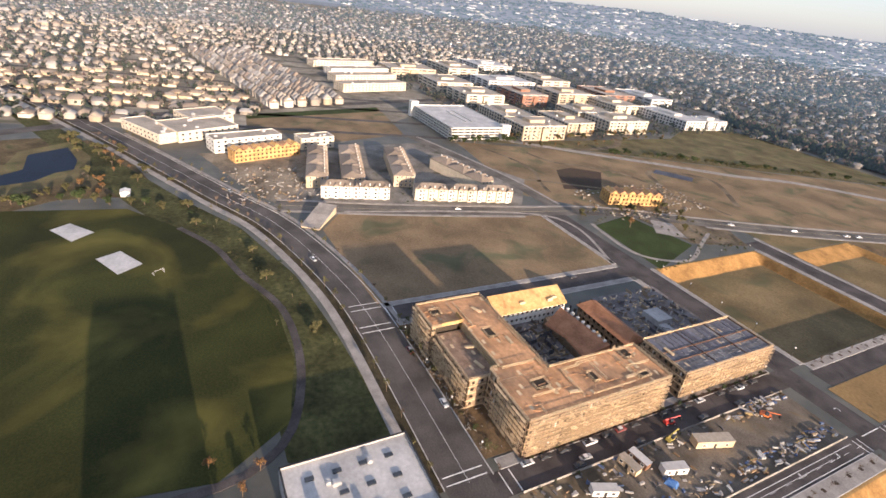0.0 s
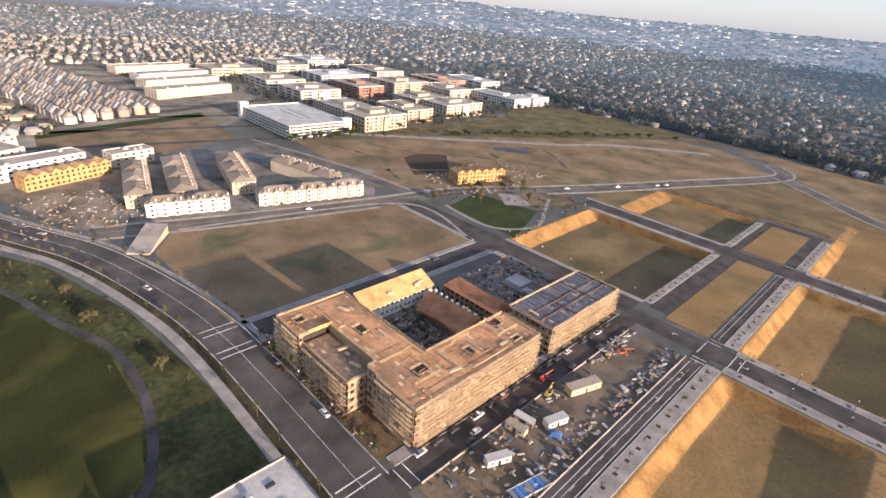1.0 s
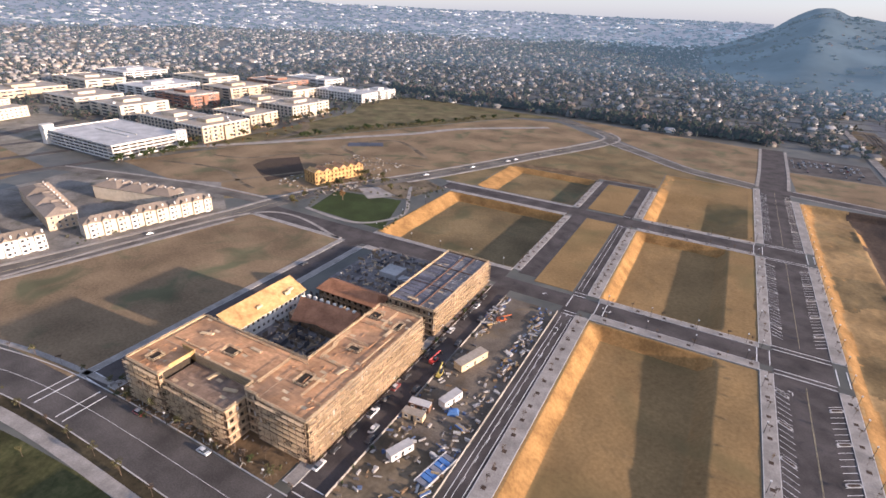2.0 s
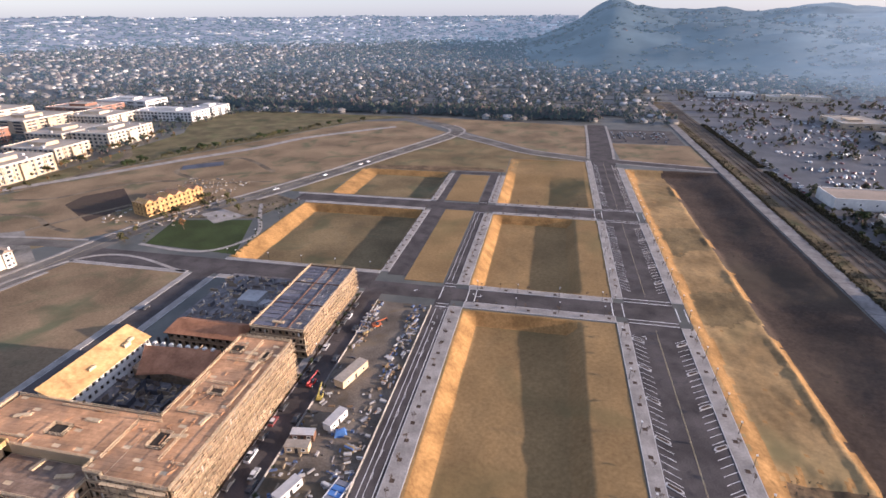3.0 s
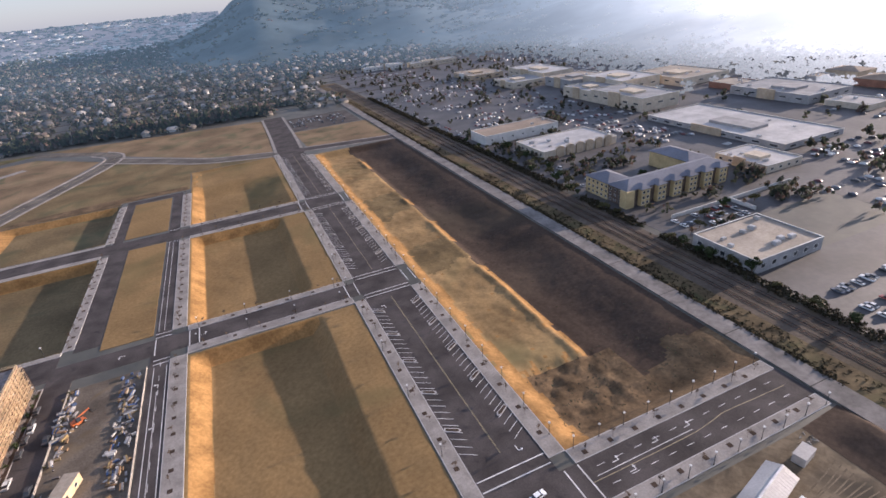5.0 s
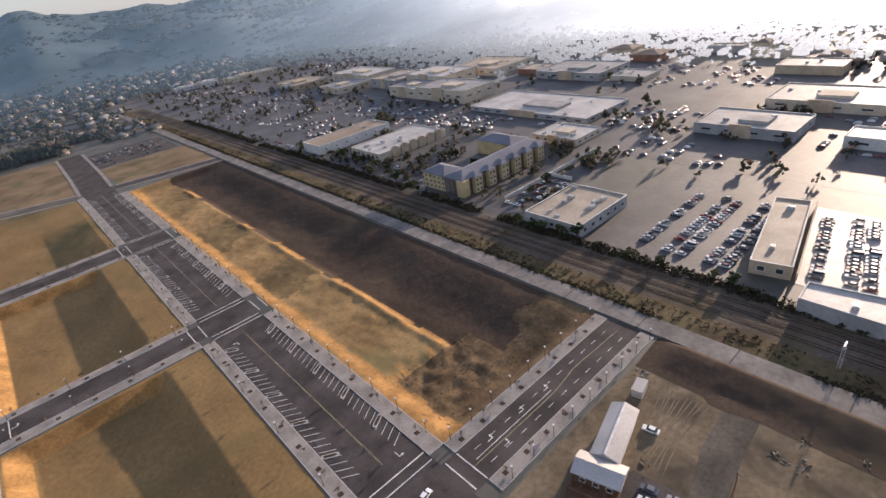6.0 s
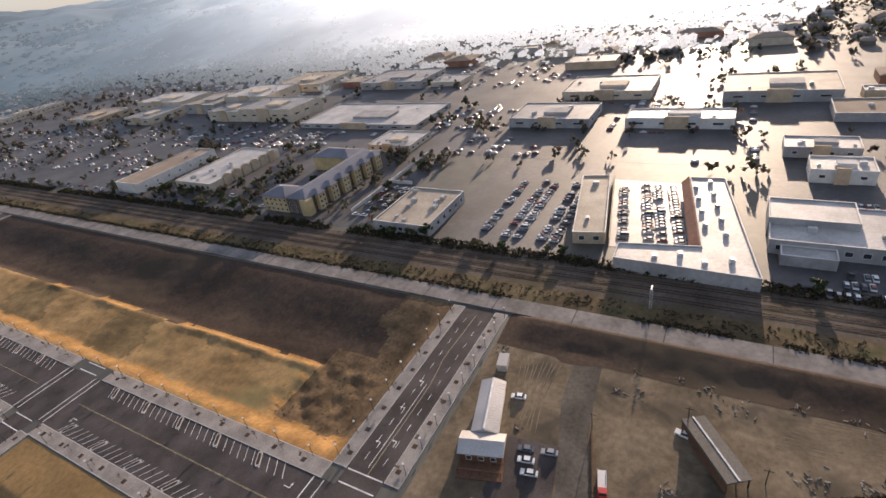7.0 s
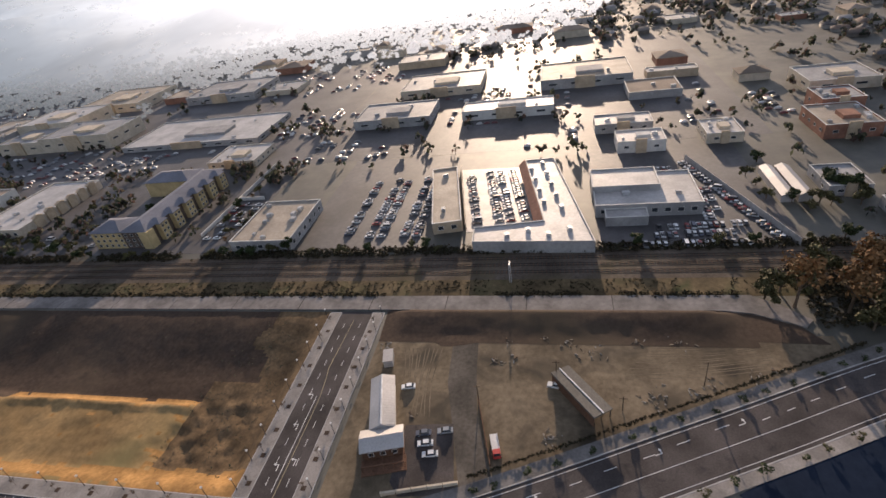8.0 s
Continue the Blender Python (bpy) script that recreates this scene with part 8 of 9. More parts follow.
CARS += [car_kind("sedan standing in a full car lot", PAINTS, far=True), car_kind("pickup standing in a full car lot", PAINTS, pickup=True, far=True), car_kind("van standing in a full car lot", PAINTS, van=True, far=True), car_kind("white sedan in a full car lot", WHITE_PAINT, far=True)]
CARS.append(car_kind("dark sedan parked at the kerb", DARK_PAINT))
parked = set()


def park(kind, x, y, a, z=0.06):
    m = pose(x, y, z, 0, 0, a)
    if kind not in parked:
        parked.add(kind)
        CARS[kind].matrix_basis = m
        return CARS[kind]
    return copy_thing(CARS[kind], m)


def some(p=0.75):
    return 4 if random.random() < p else random.choice((5, 6, 7))


for x, y, a, k in ((85, 35.5, 100, 3), (88.4, 37.6, 100, 3), (91.8, 38.8, 100, 0), (93, 32.5, 100, 0), (109, 47.5, 100, 3), (111.5, 0.5, 80, 1), (-79, 92, 90, 0), (-83.6, 98, 90, 1), (-83.6, 181, 90, 0),
                   (-174, 134, 90, 2), (-181, 170, 90, 0), (-150, 57.4, 0, 0), (-118, 57.4, 0, 0), (52.5, 80, 10, 3), (-172, 438, 65, 3), (-168, 448, 65, 3), (-190, 398, 60, 0), (-212, 352, 55, 0), (-282, 150, 75, 0), (-340, 8, 22, 0), (-236, 38, 15, 0)):
    park(k, x, y, a)
# kerbside cars beside the building site
for i, y in enumerate(range(72, 204, 7)):
    if i % 5 != 3:
        park(8 if i % 6 else 0, -84.3, y + random.uniform(-1, 1), 90 + random.uniform(-2, 2), 0.07)
for y in (88, 116, 150, 172):
    park(8, -77.4, y, -90, 0.07)
# car rows of the lots beyond the railway
for x0, x1, step, y in ((214, 270, 2.9, 13.6), (214, 270, 2.9, 20.8), (214, 270, 2.9, 26.4), (212, 270, 2.9, 37.4)):
    x = x0
    while x < x1:
        if random.random() < 0.82:
            park(some(), x, y + 0.185 * (x - 214), 100 + random.uniform(-2, 2), 0.1)
        x += step
for y in (66, 72, 84, 90, 102):
    for i in range(22):
        if random.random() < 0.72:
            park(some(), 203 + i * 3.0, y, 90, 0.05)
for x0, n, y0, dx, dy, a in ((262, 14, -22, 0, -2.8, 0), (252, 14, -24, 0, -2.8, 0), (203, 16, -44, 0.15, -2.3, 0), (197, 14, -42, 0.1, -2.5, 0), (190, 17, -34, 0, -2.6, 0), (268, 26, -66, -3.0, -0.9, 70), (209, 10, -66, 2.8, 0, 90), (218, 8, -70, 2.8, 0, 90)):
    for i in range(n):
        if random.random() < 0.85:
            park(some(), x0 + dx * i, y0 + dy * i, a, 0.05)
for i in range(26):
    if random.random() < 0.7:
        park(some(), 202 + random.uniform(-1, 1) + (i % 2) * 9, 256 + i * 7.5, 90, 0.05)
for y in (172, 178, 184):
    for i in range(9):
        if random.random() < 0.6:
            park(some(), 206 + i * 4.6, y, 90, 0.05)
for i in range(34):
    park(some(), random.choice((195, 199.5)), 420 + i * 8 + random.uniform(-2, 2), 90, 0.05)
for j in range(4):
    for i in range(12):
        if random.random() < 0.6:
            park(some(), 72 + i * 5.2, 584 + j * 15, 90, 0.05)
far_cars = []
for x0, x1, y0, y1, fill in ((300, 344, 100, 200, 0.5), (300, 360, 262, 380, 0.45), (222, 360, 424, 560, 0.5), (286, 362, 384, 424, 0.5), (210, 340, 600, 740, 0.35), (220, 330, 770, 940, 0.3), (352, 420, 160, 258, 0.4), (350, 440, -10, 88, 0.4), (303, 340, -24, 18, 0.5), (325, 420, -140, -70, 0.4), (450, 560, 540, 700, 0.35), (470, 560, 150, 290, 0.35), (290, 345, 280, 370, 0.5), (446, 560, 720, 900, 0.3)):
    y = y0
    while y < y1:
        gap = rng.random() < 0.2
        n = int((x1 - x0) / 2.9)
        for i in range(n):
            x = x0 + i * 2.9
            if not gap and i % 14 and rng.random() < 0.42 * fill * (0.4 + 1.2 * (noise.noise(Vector((x * 0.03, y * 0.03, 2))) > -0.1)) and not any(a - 1 < x < b + 1 and c - 1 < y < d + 1 for a, b, c, d in placed):
                far_cars.append((x, y, 0.05, 1, 1, 1, math.pi / 2))
        y += 5.4 if int(y / 11.8) % 2 else 11.8
lot_cars = thing("far_cars", "far rows of parked cars in the shopping district", "cars", kind="stuff")
PAINT_FAR = colour_pick("far_car_paint", [(0.4, 0.4, 0.39), (0.55, 0.55, 0.54), (0.16, 0.17, 0.18), (0.05, 0.05, 0.055), (0.12, 0.04, 0.04), (0.09, 0.1, 0.12)], 0.35, 0.5, per_island=True)
scatter("bodies", [(-2.2, -0.9, 0.2), (2.2, -0.9, 0.2), (2.2, 0.9, 0.2), (-2.2, 0.9, 0.2), (-2.1, -0.85, 0.85), (2.0, -0.85, 0.8), (2.0, 0.85, 0.8), (-2.1, 0.85, 0.85), (-1.2, -0.65, 1.4), (0.6, -0.65, 1.4), (0.6, 0.65, 1.4), (-1.2, 0.65, 1.4)],
        [(0, 1, 5, 4), (1, 2, 6, 5), (2, 3, 7, 6), (3, 0, 4, 7), (4, 5, 9, 8), (5, 6, 10, 9), (6, 7, 11, 10), (7, 4, 8, 11), (8, 9, 10, 11)], far_cars, PAINT_FAR, lot_cars)
sheet_poly("parking_lot", rect(192, 300, 62, 128), 0.045, ASPHALT_LOT, "worn asphalt parking lot full of cars", "parking lot")
sheet_poly("parking_lot", rect(188.5, 300, -96, -18), 0.045, ASPHALT_LOT, "worn asphalt storage lot with rows of cars", "parking lot")
sheet_poly("parking_lot", rect(301, 570, -120, 166), 0.035, ASPHALT_LOT, "worn asphalt parking lot of the shopping district", "parking lot")
sheet_poly("parking_lot", rect(361, 570, 167, 1000), 0.035, ASPHALT_LOT, "worn asphalt parking lot of the shopping district", "parking lot")
sheet_poly("parking_lot", rect(192, 360, 167, 1000), 0.04, ASPHALT_LOT, "worn asphalt parking lot of the shopping district", "parking lot")
sheet_poly("parking_lot", rect(68, 142, 575, 650), 0.045, ASPHALT_OLD, "asphalt car park beside the houses", "parking lot")
sheet_poly("depot_apron", [(74, 27), (96, 30.5), (94.5, 45), (76, 45.2), (72, 42)], 0.062, ASPHALT, "dark asphalt apron beside the depot", "apron")
sheet_poly("gravel_lane", [(70, 14), (82, 18.5), (100, 24), (116, 26), (130, 27), (130, 36), (112, 35), (96, 31), (78, 26.5), (66, 22)], 0.057, GRAVEL_LANE, "grey gravel lane across the dusty lot", "lane")

# ---- contractor yard ----
def container(name, label, x, y, a, w, d, h, mat, roof, cat="site office"):
    t = thing(name, label, cat, "site cabins in the yard", at=(x, y, 0.06), rz=a)
    part("body", Geo().box(-w / 2, w / 2, -d / 2, d / 2, 0.35, h), mat, t)
    part("roof", Geo().box(-w / 2 - 0.1, w / 2 + 0.1, -d / 2 - 0.1, d / 2 + 0.1, h, h + 0.14), roof, t)
    part("skid", Geo().box(-w / 2 + 0.2, w / 2 - 0.2, -d / 2 + 0.1, -d / 2 + 0.4, 0, 0.35).box(-w / 2 + 0.2, w / 2 - 0.2, d / 2 - 0.4, d / 2 - 0.1, 0, 0.35), DARK_METAL, t)
    part("door", Geo().box(-0.5, 0.5, -d / 2 - 0.06, -d / 2, 0.4, 2.4), DARK_METAL, t)
    for s in (-1, 1):
        put_window(t, window_mesh(1.1, 0.9), s * w * 0.3, -d / 2, 1.8, "s")
    return t


container("site_cabin", "long tan site cabin with a pale roof", -67, 141, 72, 15, 4.2, 3.4, LUMBER, ROOF_TAN)
container("site_cabin", "dark brown site cabin with a grey roof", -71, 108.5, 8, 7.5, 3.0, 2.9, RUST_WOOD, ROOF_METAL)
container("site_cabin", "tan site cabin with a flat roof", -70.5, 103.5, 8, 7.5, 3.2, 2.8, LUMBER, ROOF_TAN)
container("site_cabin", "white site cabin with a pale roof", -63.5, 117, 74, 9, 3.2, 3.0, WHITE_WALL, ROOF_WHITE)
container("site_cabin", "white storage container in the yard", -66, 88, 68, 8.5, 3.0, 2.9, WHITE_WALL, ROOF_WHITE)
single("tarp_pile", Geo().hull([(-2, -1.5, 0), (2, -1.5, 0), (2, 1.5, 0), (-2, 1.5, 0)], [(-1.4, -0.9, 1.8), (1.5, -1.0, 1.6), (1.3, 0.9, 1.9), (-1.5, 0.8, 1.5)]), BLUE_PAINT, "pile of goods under a blue tarp", "tarp pile", at=(-60, 112.5, 0.06), rz=20)


def telehandler(x, y, a, mat, label):
    t = thing("telehandler", label, "construction vehicle", "machines on the site", at=(x, y, 0.06), rz=a)
    part("chassis", Geo().hull([(-2.4, -1.0, 0.6), (2.2, -1.0, 0.6), (2.2, 1.0, 0.6), (-2.4, 1.0, 0.6)], [(-2.2, -0.9, 1.4), (2.0, -0.9, 1.3), (2.0, 0.9, 1.3), (-2.2, 0.9, 1.4)]), mat, t)
    part("cab", Geo().hull([(-0.8, -0.95, 1.3), (0.8, -0.95, 1.3), (0.8, 0.0, 1.3), (-0.8, 0.0, 1.3)], [(-0.6, -0.9, 2.6), (0.6, -0.9, 2.6), (0.6, -0.1, 2.6), (-0.6, -0.1, 2.6)]), GLASS, t)
    part("boom", Geo().rod((-2.2, 0.4, 1.9), (4.6, 0.4, 2.9), 0.28, 0.2, 6), mat, t)
    part("fork", Geo().box(4.4, 4.7, -0.5, 1.3, 1.2, 2.6).box(4.7, 5.9, -0.3, -0.15, 1.2, 1.3).box(4.7, 5.9, 0.95, 1.1, 1.2, 1.3), DARK_METAL, t)
    for wx in (-1.6, 1.5):
        for wy in (-1.1, 1.1):
            ob = part("wheel", WHEEL, None, t)
            ob.matrix_basis = pose(wx, wy, 0.6) @ Matrix.Diagonal((1.8, 1.8, 1.8, 1))
    return t


telehandler(-80, 134, 80, RED_PAINT, "red telehandler parked on the street by the site")
telehandler(-68.5, 176, 40, ORANGE_PAINT, "orange telehandler among stacked materials")
telehandler(-74, 128, 100, YELLOW_PAINT, "small yellow loader beside a cabin")
PILE = colour_pick("stacked_goods", [(0.34, 0.26, 0.17), (0.42, 0.40, 0.37), (0.20, 0.20, 0.21), (0.10, 0.15, 0.28), (0.50, 0.48, 0.45), (0.24, 0.15, 0.08), (0.30, 0.22, 0.10)], 0.7, 0.3)
PILE_MIX = colour_pick("scattered_goods", [(0.22, 0.17, 0.11), (0.27, 0.25, 0.22), (0.14, 0.12, 0.10), (0.18, 0.12, 0.07), (0.34, 0.32, 0.29)], 0.8, 0.2, per_island=True)
PILE_YARD = colour_pick("yard_goods", [(0.26, 0.20, 0.13), (0.32, 0.30, 0.28), (0.12, 0.11, 0.11), (0.09, 0.12, 0.20), (0.18, 0.12, 0.07), (0.42, 0.40, 0.37), (0.14, 0.12, 0.10)], 0.8, 0.2, per_island=True)
stack_kinds = []
for k in range(5):
    r = random.Random(k + 30)
    st = thing("material_stack", "bundled stack of building materials in the yard", "material stack", "material stacks in the yard", at=(0, 0, -5))
    for layer in range(r.randint(1, 2)):
        for i in range(r.randint(2, 3)):
            o, hh = r.uniform(-0.4, 0.4), r.uniform(0.4, 0.8)
            g = Geo().box(-2.2 + o, 2.2 + o, -1.2 + i * 0.85, -0.5 + i * 0.85, layer * 0.9 + 0.1, layer * 0.9 + 0.1 + hh)
            g.box(-1.5 + o, -1.3 + o, -1.25 + i * 0.85, -0.45 + i * 0.85, layer * 0.9, layer * 0.9 + 0.12 + hh).box(1.3 + o, 1.5 + o, -1.25 + i * 0.85, -0.45 + i * 0.85, layer * 0.9, layer * 0.9 + 0.12 + hh)
            part("material_pack", g, PILE, st)
    stack_kinds.append(st)
for i in range(74):
    side = i % 3
    x = random.uniform(-57, -51) if side < 2 else random.uniform(-76, -72)
    y = random.uniform(138, 195) if i % 4 else random.uniform(66, 138)
    if side == 2:
        y = random.uniform(158, 195)
    m = pose(x, y, 0.06, 0, 0, random.choice((65, 80, 90, 100, 20, -10)) + random.uniform(-8, 8)) @ Matrix.Diagonal((0.8, 0.75, 0.75, 1))
    if i < 5:
        stack_kinds[i].matrix_basis = m
    else:
        copy_thing(stack_kinds[i % 5], m)
panel_stack = thing("panel_rack", "rack of blue-wrapped panels at the yard edge", "panel rack", at=(-53, 88, 0.06), rz=78)
for i in range(7):
    part("panel", Geo().box(-7 + i * 2, -5.3 + i * 2, -2, 2, 0.4, 0.9 + 0.1 * (i % 2)), BLUE_PAINT if i % 3 else ROOF_SLATE, panel_stack)
part("frame_rail", Geo().box(-7.4, 7.4, -2.3, -2.1, 0, 1.1).box(-7.4, 7.4, 2.1, 2.3, 0, 1.1), PALE_METAL, panel_stack)
for k in range(2):
    area = ((-420, -316, 4, 90, 520), (-300, -240, 262, 370, 420))[k]
    g = Geo()
    for i in range(area[4]):
        x, y = random.uniform(area[0], area[1]), random.uniform(area[2], area[3])
        if k == 1 and -285 < x < -252 and 270 < y < 325 or k == 0 and (x < -384 or y > 0.35 * (x + 420) + 55):
            continue
        ln = random.uniform(0.5, 2.6)
        g.add(Geo().box(-ln / 2, ln / 2, -random.uniform(0.1, 0.8), 0.2, 0.03, random.uniform(0.15, 1.0)), pose(x, y, 0, 0, 0, random.uniform(0, 180)))
    single("building_rubble", g, PILE_MIX, "scattered pallets and boards on the building ground", "building materials", kind="stuff")
# low site fences
for x0, y0, x1, y1 in ((-49.2, 64, -49.2, 198), (-75.6, 64, -75.6, 198)):
    f = thing("site_fence", "low pale site barrier along the yard", "fence")
    n = int(math.dist((x0, y0), (x1, y1)) / 3)
    for i in range(n):
        y = y0 + (y1 - y0) * i / n
        part("barrier", Geo().hull([(x0 - 0.25, y, 0.05), (x0 + 0.25, y, 0.05), (x0 + 0.25, y + 2.9, 0.05), (x0 - 0.25, y + 2.9, 0.05)], [(x0 - 0.08, y, 0.85), (x0 + 0.08, y, 0.85), (x0 + 0.08, y + 2.9, 0.85), (x0 - 0.08, y + 2.9, 0.85)]), CONCRETE, f)
# sports field: two infield covers, goal, path
for k, pts in enumerate(([(-300, -84), (-284, -73), (-293, -64), (-307, -76)], [(-262, -61), (-244, -51), (-252, -41), (-268, -51)])):
    single("field_cover", Geo().prism(pts, 0.06, 0.16), ROOF_WHITE, "square pale cover lying on the sports turf", "field cover", "pale covers on the turf")
single("footpath", ribbon([(-290, -24), (-262, -8), (-231, 1), (-196, 14), (-158, 14), (-125, 4), (-112, -12), (-110, -32)], 1.6, -1.6, -0.1, 0.14), ASPHALT, "curving grey footpath round the sports field", "footpath", kind="structure")
goal = thing("goal", "small white goal frame on the turf", "goal", at=(-240, -34, 0.08), rz=30)
part("frame_tube", Geo().rod((0, -2.5, 0), (0, -2.5, 2.2), 0.07).rod((0, 2.5, 0), (0, 2.5, 2.2), 0.07).rod((0, -2.5, 2.2), (0, 2.5, 2.2), 0.07).rod((0, -2.5, 2.2), (-1.8, -2.5, 0), 0.05).rod((0, 2.5, 2.2), (-1.8, 2.5, 0), 0.05), PAINT_WHITE, goal)
single("hut", Geo().box(-347, -341, -54, -49, 0, 2.6).gable(-347.4, -340.6, -54.4, -48.6, 2.8, 1.2, "x"), WHITE_WALL, "small white hut beside the shrubs", "hut")
POND = [(-366, -150), (-370, -118), (-376, -102), (-390, -93), (-396, -83), (-416, -83), (-446, -92), (-430, -113), (-399, -111), (-389, -121), (-386, -150)]
sheet_poly("pond_bank", [(-352, -160), (-352, -112), (-372, -82), (-392, -74), (-424, -76), (-460, -92), (-438, -120), (-410, -122), (-400, -160)][::-1], 0.055, DRY_GRASS, "dry grassy bank of the pond", "bank")
sheet_poly("pond", POND[::-1], 0.09, WATER, "dark blue still pond", "water")
sheet_poly("pond", [(80, -42), (90, -59), (109, -99), (134, -156), (60, -156), (40, -80)][::-1], 0.07, WATER, "dark still pond beside the avenue", "water")
single("kerb", ribbon(AVENUE, 8.55, 8.25, -0.2, ZS), KERB, "pale kerb of the avenue", "kerb", kind="structure")
single("kerb", ribbon(AVENUE[2:], -8.25, -8.55, -0.2, ZS), KERB, "pale kerb of the avenue", "kerb", kind="structure")
single("pavement", ribbon(AVENUE[1:], 12.6, 8.6, -0.2, ZS - 0.03), PAVE_OLD, "pale pavement beside the avenue", "pavement", kind="structure")
single("pavement", ribbon(AVENUE[2:], -8.6, -12.0, -0.2, ZS - 0.03), CONCRETE, "pale pavement between avenue and pond", "pavement", kind="structure")

# clutter of the dusty lot
wall = thing("low_wall", "low dark block wall along the gravel lane", "wall")
for i in range(9):
    x = 84 + i * 2.45
    part("block", Geo().box(-1.2, 1.2, -0.15, 0.15, 0.05, 1.0 + 0.1 * (i % 2)), RUST_WOOD, wall).matrix_basis = pose(x, 18.6 + (x - 84) * 0.26, 0, 0, 0, 14.5)
wall = thing("low_wall", "pale low garden wall with capped piers", "wall")
for i in range(5):
    part("wall_panel", Geo().box(-1.9, 1.9, -0.2, 0.2, 0, 1.3).box(-2.05, -1.75, -0.3, 0.3, 0, 1.6).box(-1.95, 1.95, -0.27, 0.27, 1.3, 1.42), CREAM, wall).matrix_basis = pose(72.4 + i * 1.0, 44.5 - i * 4.1, 0, 0, 0, -76)
hedge = thing("low_hedge", "dark clipped hedge along the edge of the lot", "hedge", kind="stuff")
cv, cf = crown(14, 91, leaf=0.9)
rows = []
for x, y in dense([Vector(q).to_2d() for q in offset_line(AVENUE[2:-1], 14.0)], 0.7):
    rows.append((x + rng.normal(0, 0.2), y + rng.normal(0, 0.2), 0, 0.62, 0.62, rng.uniform(0.5, 0.8), rng.uniform(0, 6.28)))
scatter("clumps", cv, cf, rows, LEAF_SCRUB, hedge)
truck = thing("flatbed_truck", "red and white flatbed truck parked by the lane", "truck", at=(88, 17.2, 0.06), rz=14)
part("bed", Geo().box(-1.2, 4.6, -1.1, 1.1, 0.75, 0.95).box(-1.2, 4.6, -1.1, -1.0, 0.95, 1.3).box(-1.2, 4.6, 1.0, 1.1, 0.95, 1.3), PALE_METAL, truck, "pale flat bed")
part("cab", Geo().hull([(-3.2, -1.1, 0.5), (-1.3, -1.1, 0.5), (-1.3, 1.1, 0.5), (-3.2, 1.1, 0.5)], [(-2.9, -1.0, 2.4), (-1.35, -1.0, 2.4), (-1.35, 1.0, 2.4), (-2.9, 1.0, 2.4)]), RED_PAINT, truck, "red cab")
part("windscreen", Geo().hull([(-3.12, -0.9, 1.5), (-3.0, -0.9, 1.5), (-3.0, 0.9, 1.5), (-3.12, 0.9, 1.5)], [(-2.98, -0.85, 2.3), (-2.86, -0.85, 2.3), (-2.86, 0.85, 2.3), (-2.98, 0.85, 2.3)]), GLASS, truck)
for wx in (-2.4, 0.6, 3.4):
    for wy in (-1.0, 1.0):
        part("wheel", WHEEL, None, truck).matrix_basis = pose(wx, wy, 0.42) @ Matrix.Diagonal((1.3, 1.3, 1.3, 1))


SCRAP = colour_pick("scrap", [(0.20, 0.17, 0.13), (0.30, 0.28, 0.25), (0.12, 0.10, 0.08), (0.16, 0.11, 0.07), (0.24, 0.2, 0.15)], 0.9, 0.1, per_island=True)


def scrap_heap(x, y, n, spread, label, seed, mat):
    r = random.Random(seed)
    g = Geo()
    for i in range(n):
        ln, w = r.uniform(0.3, 1.5), r.uniform(0.08, 0.35)
        g.add(Geo().box(-ln / 2, ln / 2, -w / 2, w / 2, 0.03, r.uniform(0.08, 0.4)), pose(x + r.gauss(0, spread), y + r.gauss(0, spread), 0.03, 0, r.uniform(-8, 8), r.uniform(0, 180)))
    single("scrap_heap", g, mat, label, "scrap heap", "heaps on the dusty lot", kind="stuff")


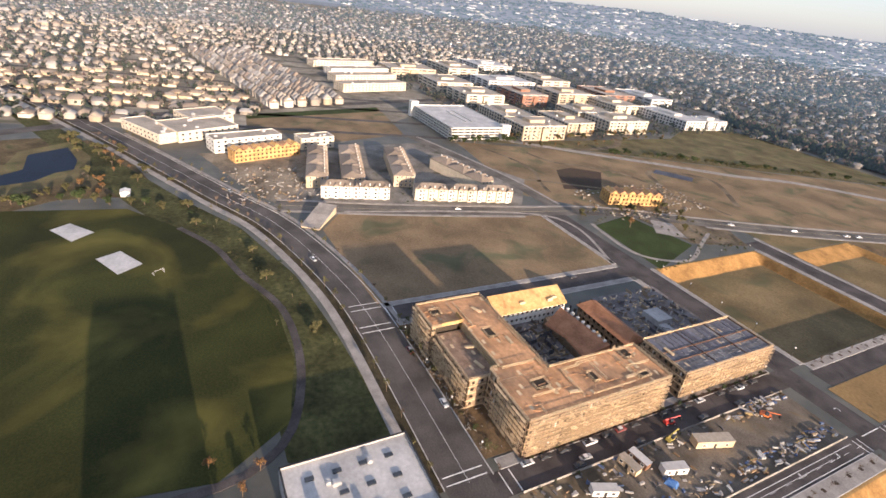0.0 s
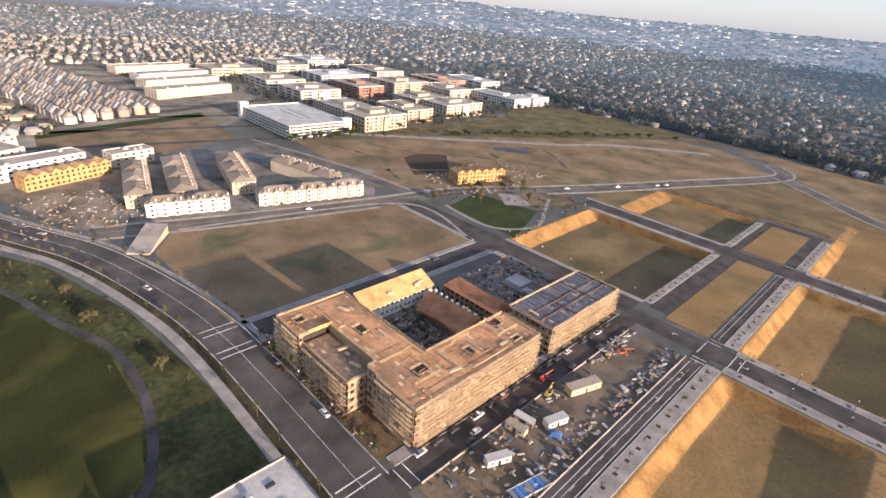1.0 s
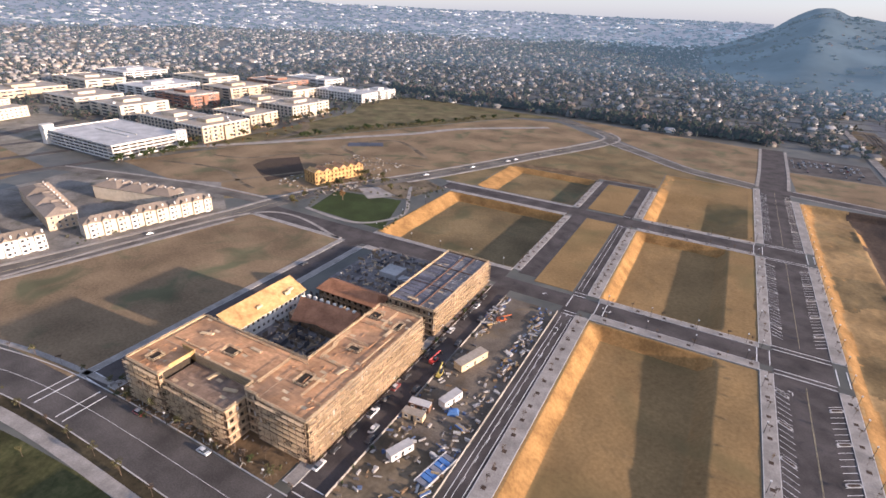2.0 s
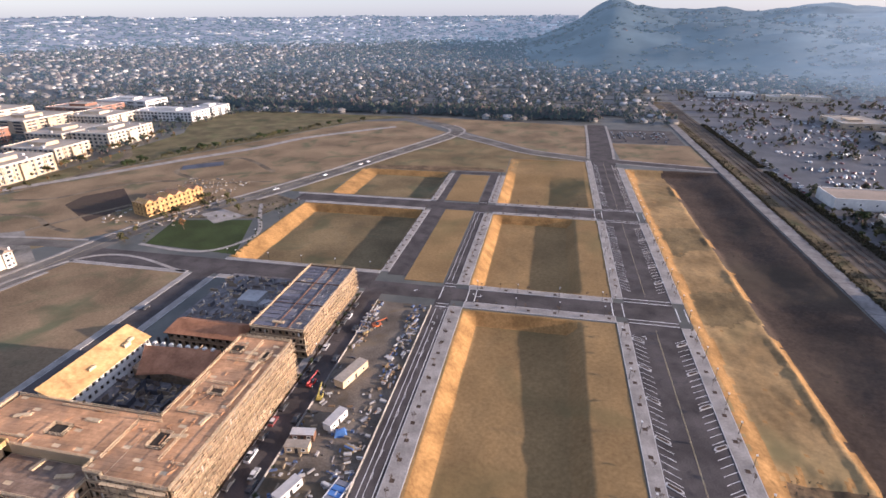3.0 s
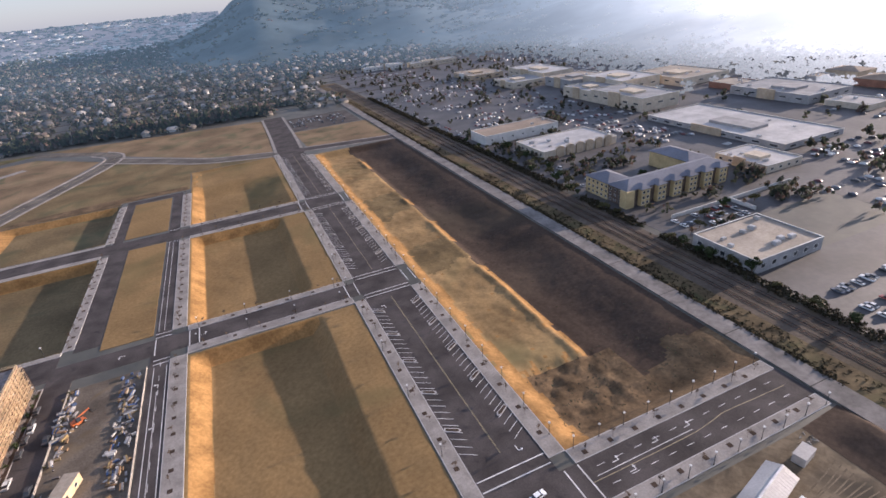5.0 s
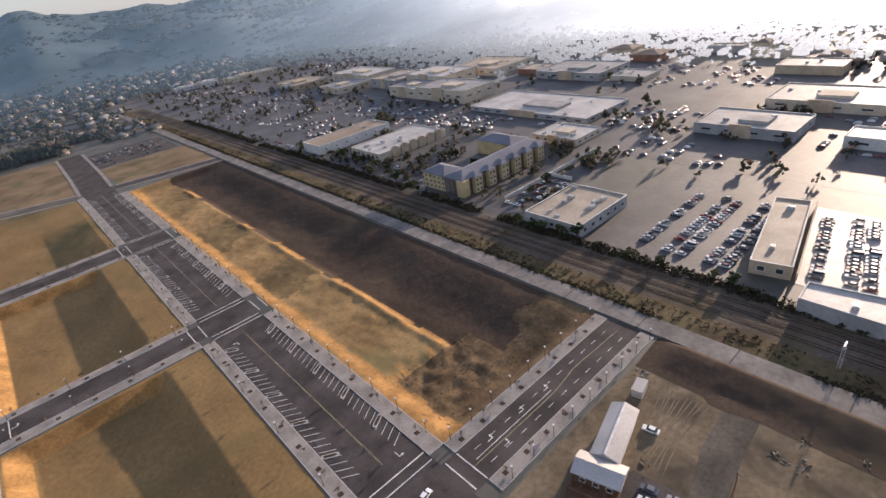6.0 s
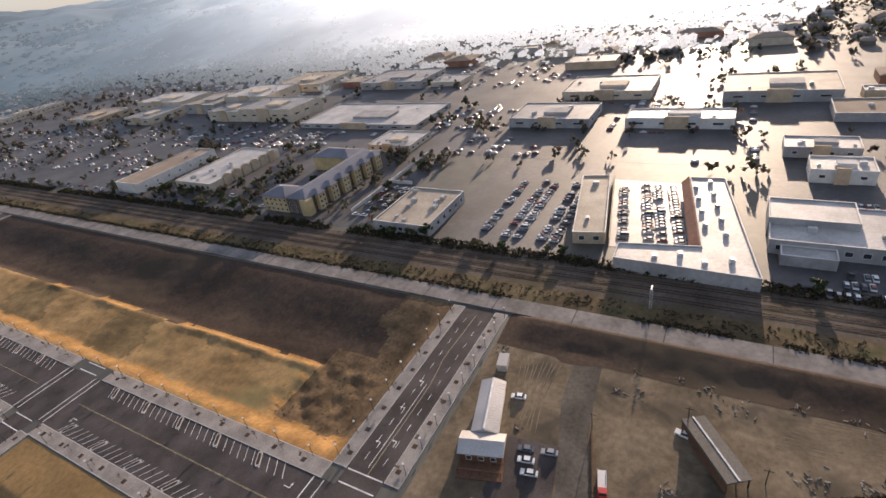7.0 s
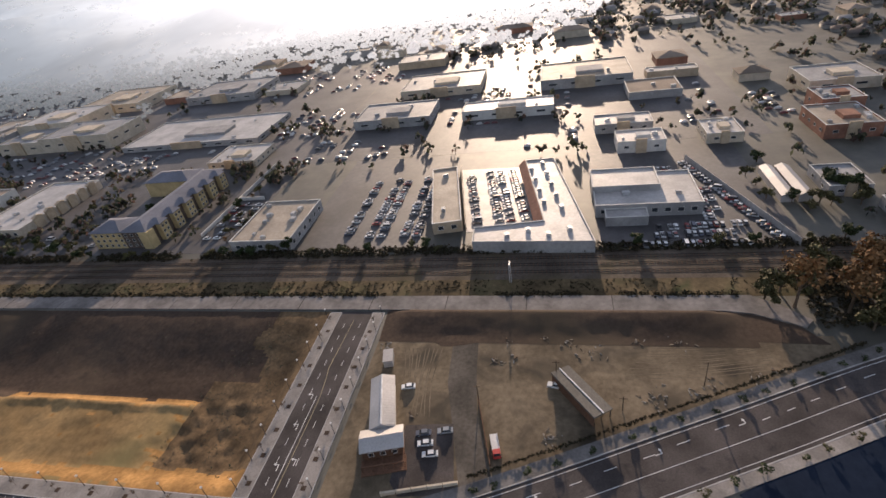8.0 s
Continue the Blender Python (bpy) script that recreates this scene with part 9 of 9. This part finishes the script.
for i, (x, y, n, s) in enumerate(((93, 2, 26, 1.6), (128, 60, 22, 1.4), (122, 20, 12, 1.6), (122, 15, 9, 1.2), (133, 4, 8, 0.7), (130, -4, 10, 1.2), (127, -11, 16, 2.0), (108, -27, 26, 2.2), (111, -39, 16, 1.3), (117, -57, 14, 1.5), (121, -64, 14, 1.3), (132, -26, 8, 1.2), (132, -39, 14, 2.0), (131, 17, 6, 0.8), (98, 44, 8, 1.5), (114, -45, 14, 1.6))):
    scrap_heap(x, y, n, s, ("heap of grey scrap and boards on bare dirt", "scattered dark boards and scrap on bare dirt", "pale stacked scrap beside the shelter")[i % 3], 300 + i, SCRAP)
g = Geo()
r = random.Random(5)
for i in range(7):
    x = 116 + i * 2.6
    ribbon([(x, -20 - i * 2), (x + 1.0, -40 - i * 2), (x + 5, -62 - i)], 0.16, -0.16, 0.03, 0.058, g)
    ribbon([(x + 1.5, -20 - i * 2), (x + 2.5, -40 - i * 2), (x + 6.5, -62 - i)], 0.16, -0.16, 0.03, 0.058, g)
for i in range(5):
    y = 40 + i * 3
    ribbon([(98, y), (112, y + 2 - i), (127, y + 1)], 0.17, -0.17, 0.03, 0.058, g)
    ribbon([(98, y - 1.6), (112, y + 0.4 - i), (127, y - 0.6)], 0.17, -0.17, 0.03, 0.058, g)
single("tyre_track", g, TRACK, "faint pale tyre tracks pressed into dust", "tyre tracks", kind="structure")

# small loose goods along both sides of the contractor yard
r = random.Random(61)
g = Geo()
for i in range(340):
    side = r.random()
    x = r.uniform(-57.5, -50) if side < 0.55 else r.uniform(-75, -70) if side < 0.85 else r.uniform(-70, -58)
    y = r.uniform(66, 197) if side < 0.85 else r.uniform(70, 134)
    ln, w = r.uniform(0.4, 2.6), r.uniform(0.1, 0.5)
    g.add(Geo().box(-ln / 2, ln / 2, -w, w, 0, r.uniform(0.1, 0.9)), pose(x, y, 0.06, 0, 0, r.choice((0, 90, 70, 20)) + r.uniform(-15, 15)))
single("yard_clutter", g, PILE_YARD, "small boards, boxes and bundles strewn over the yard", "building materials", kind="stuff")
g = Geo()
for i in range(150):
    x, y = r.uniform(-164, -93), r.uniform(59.6, 62.6)
    if i % 3 == 0:
        x, y = r.uniform(-168, -160), r.uniform(60, 98)
    if -113 < x < -93 and i % 2:
        y = r.uniform(60, 69)
    ln = r.uniform(0.3, 2.2)
    g.add(Geo().box(-ln / 2, ln / 2, -0.12, 0.12, 0, r.uniform(0.08, 0.5)), pose(x, y, 0.09, 0, 0, r.uniform(0, 180)))
single("site_debris", g, PILE_MIX, "pallets and off-cuts strewn on the dug soil", "building materials", kind="stuff")
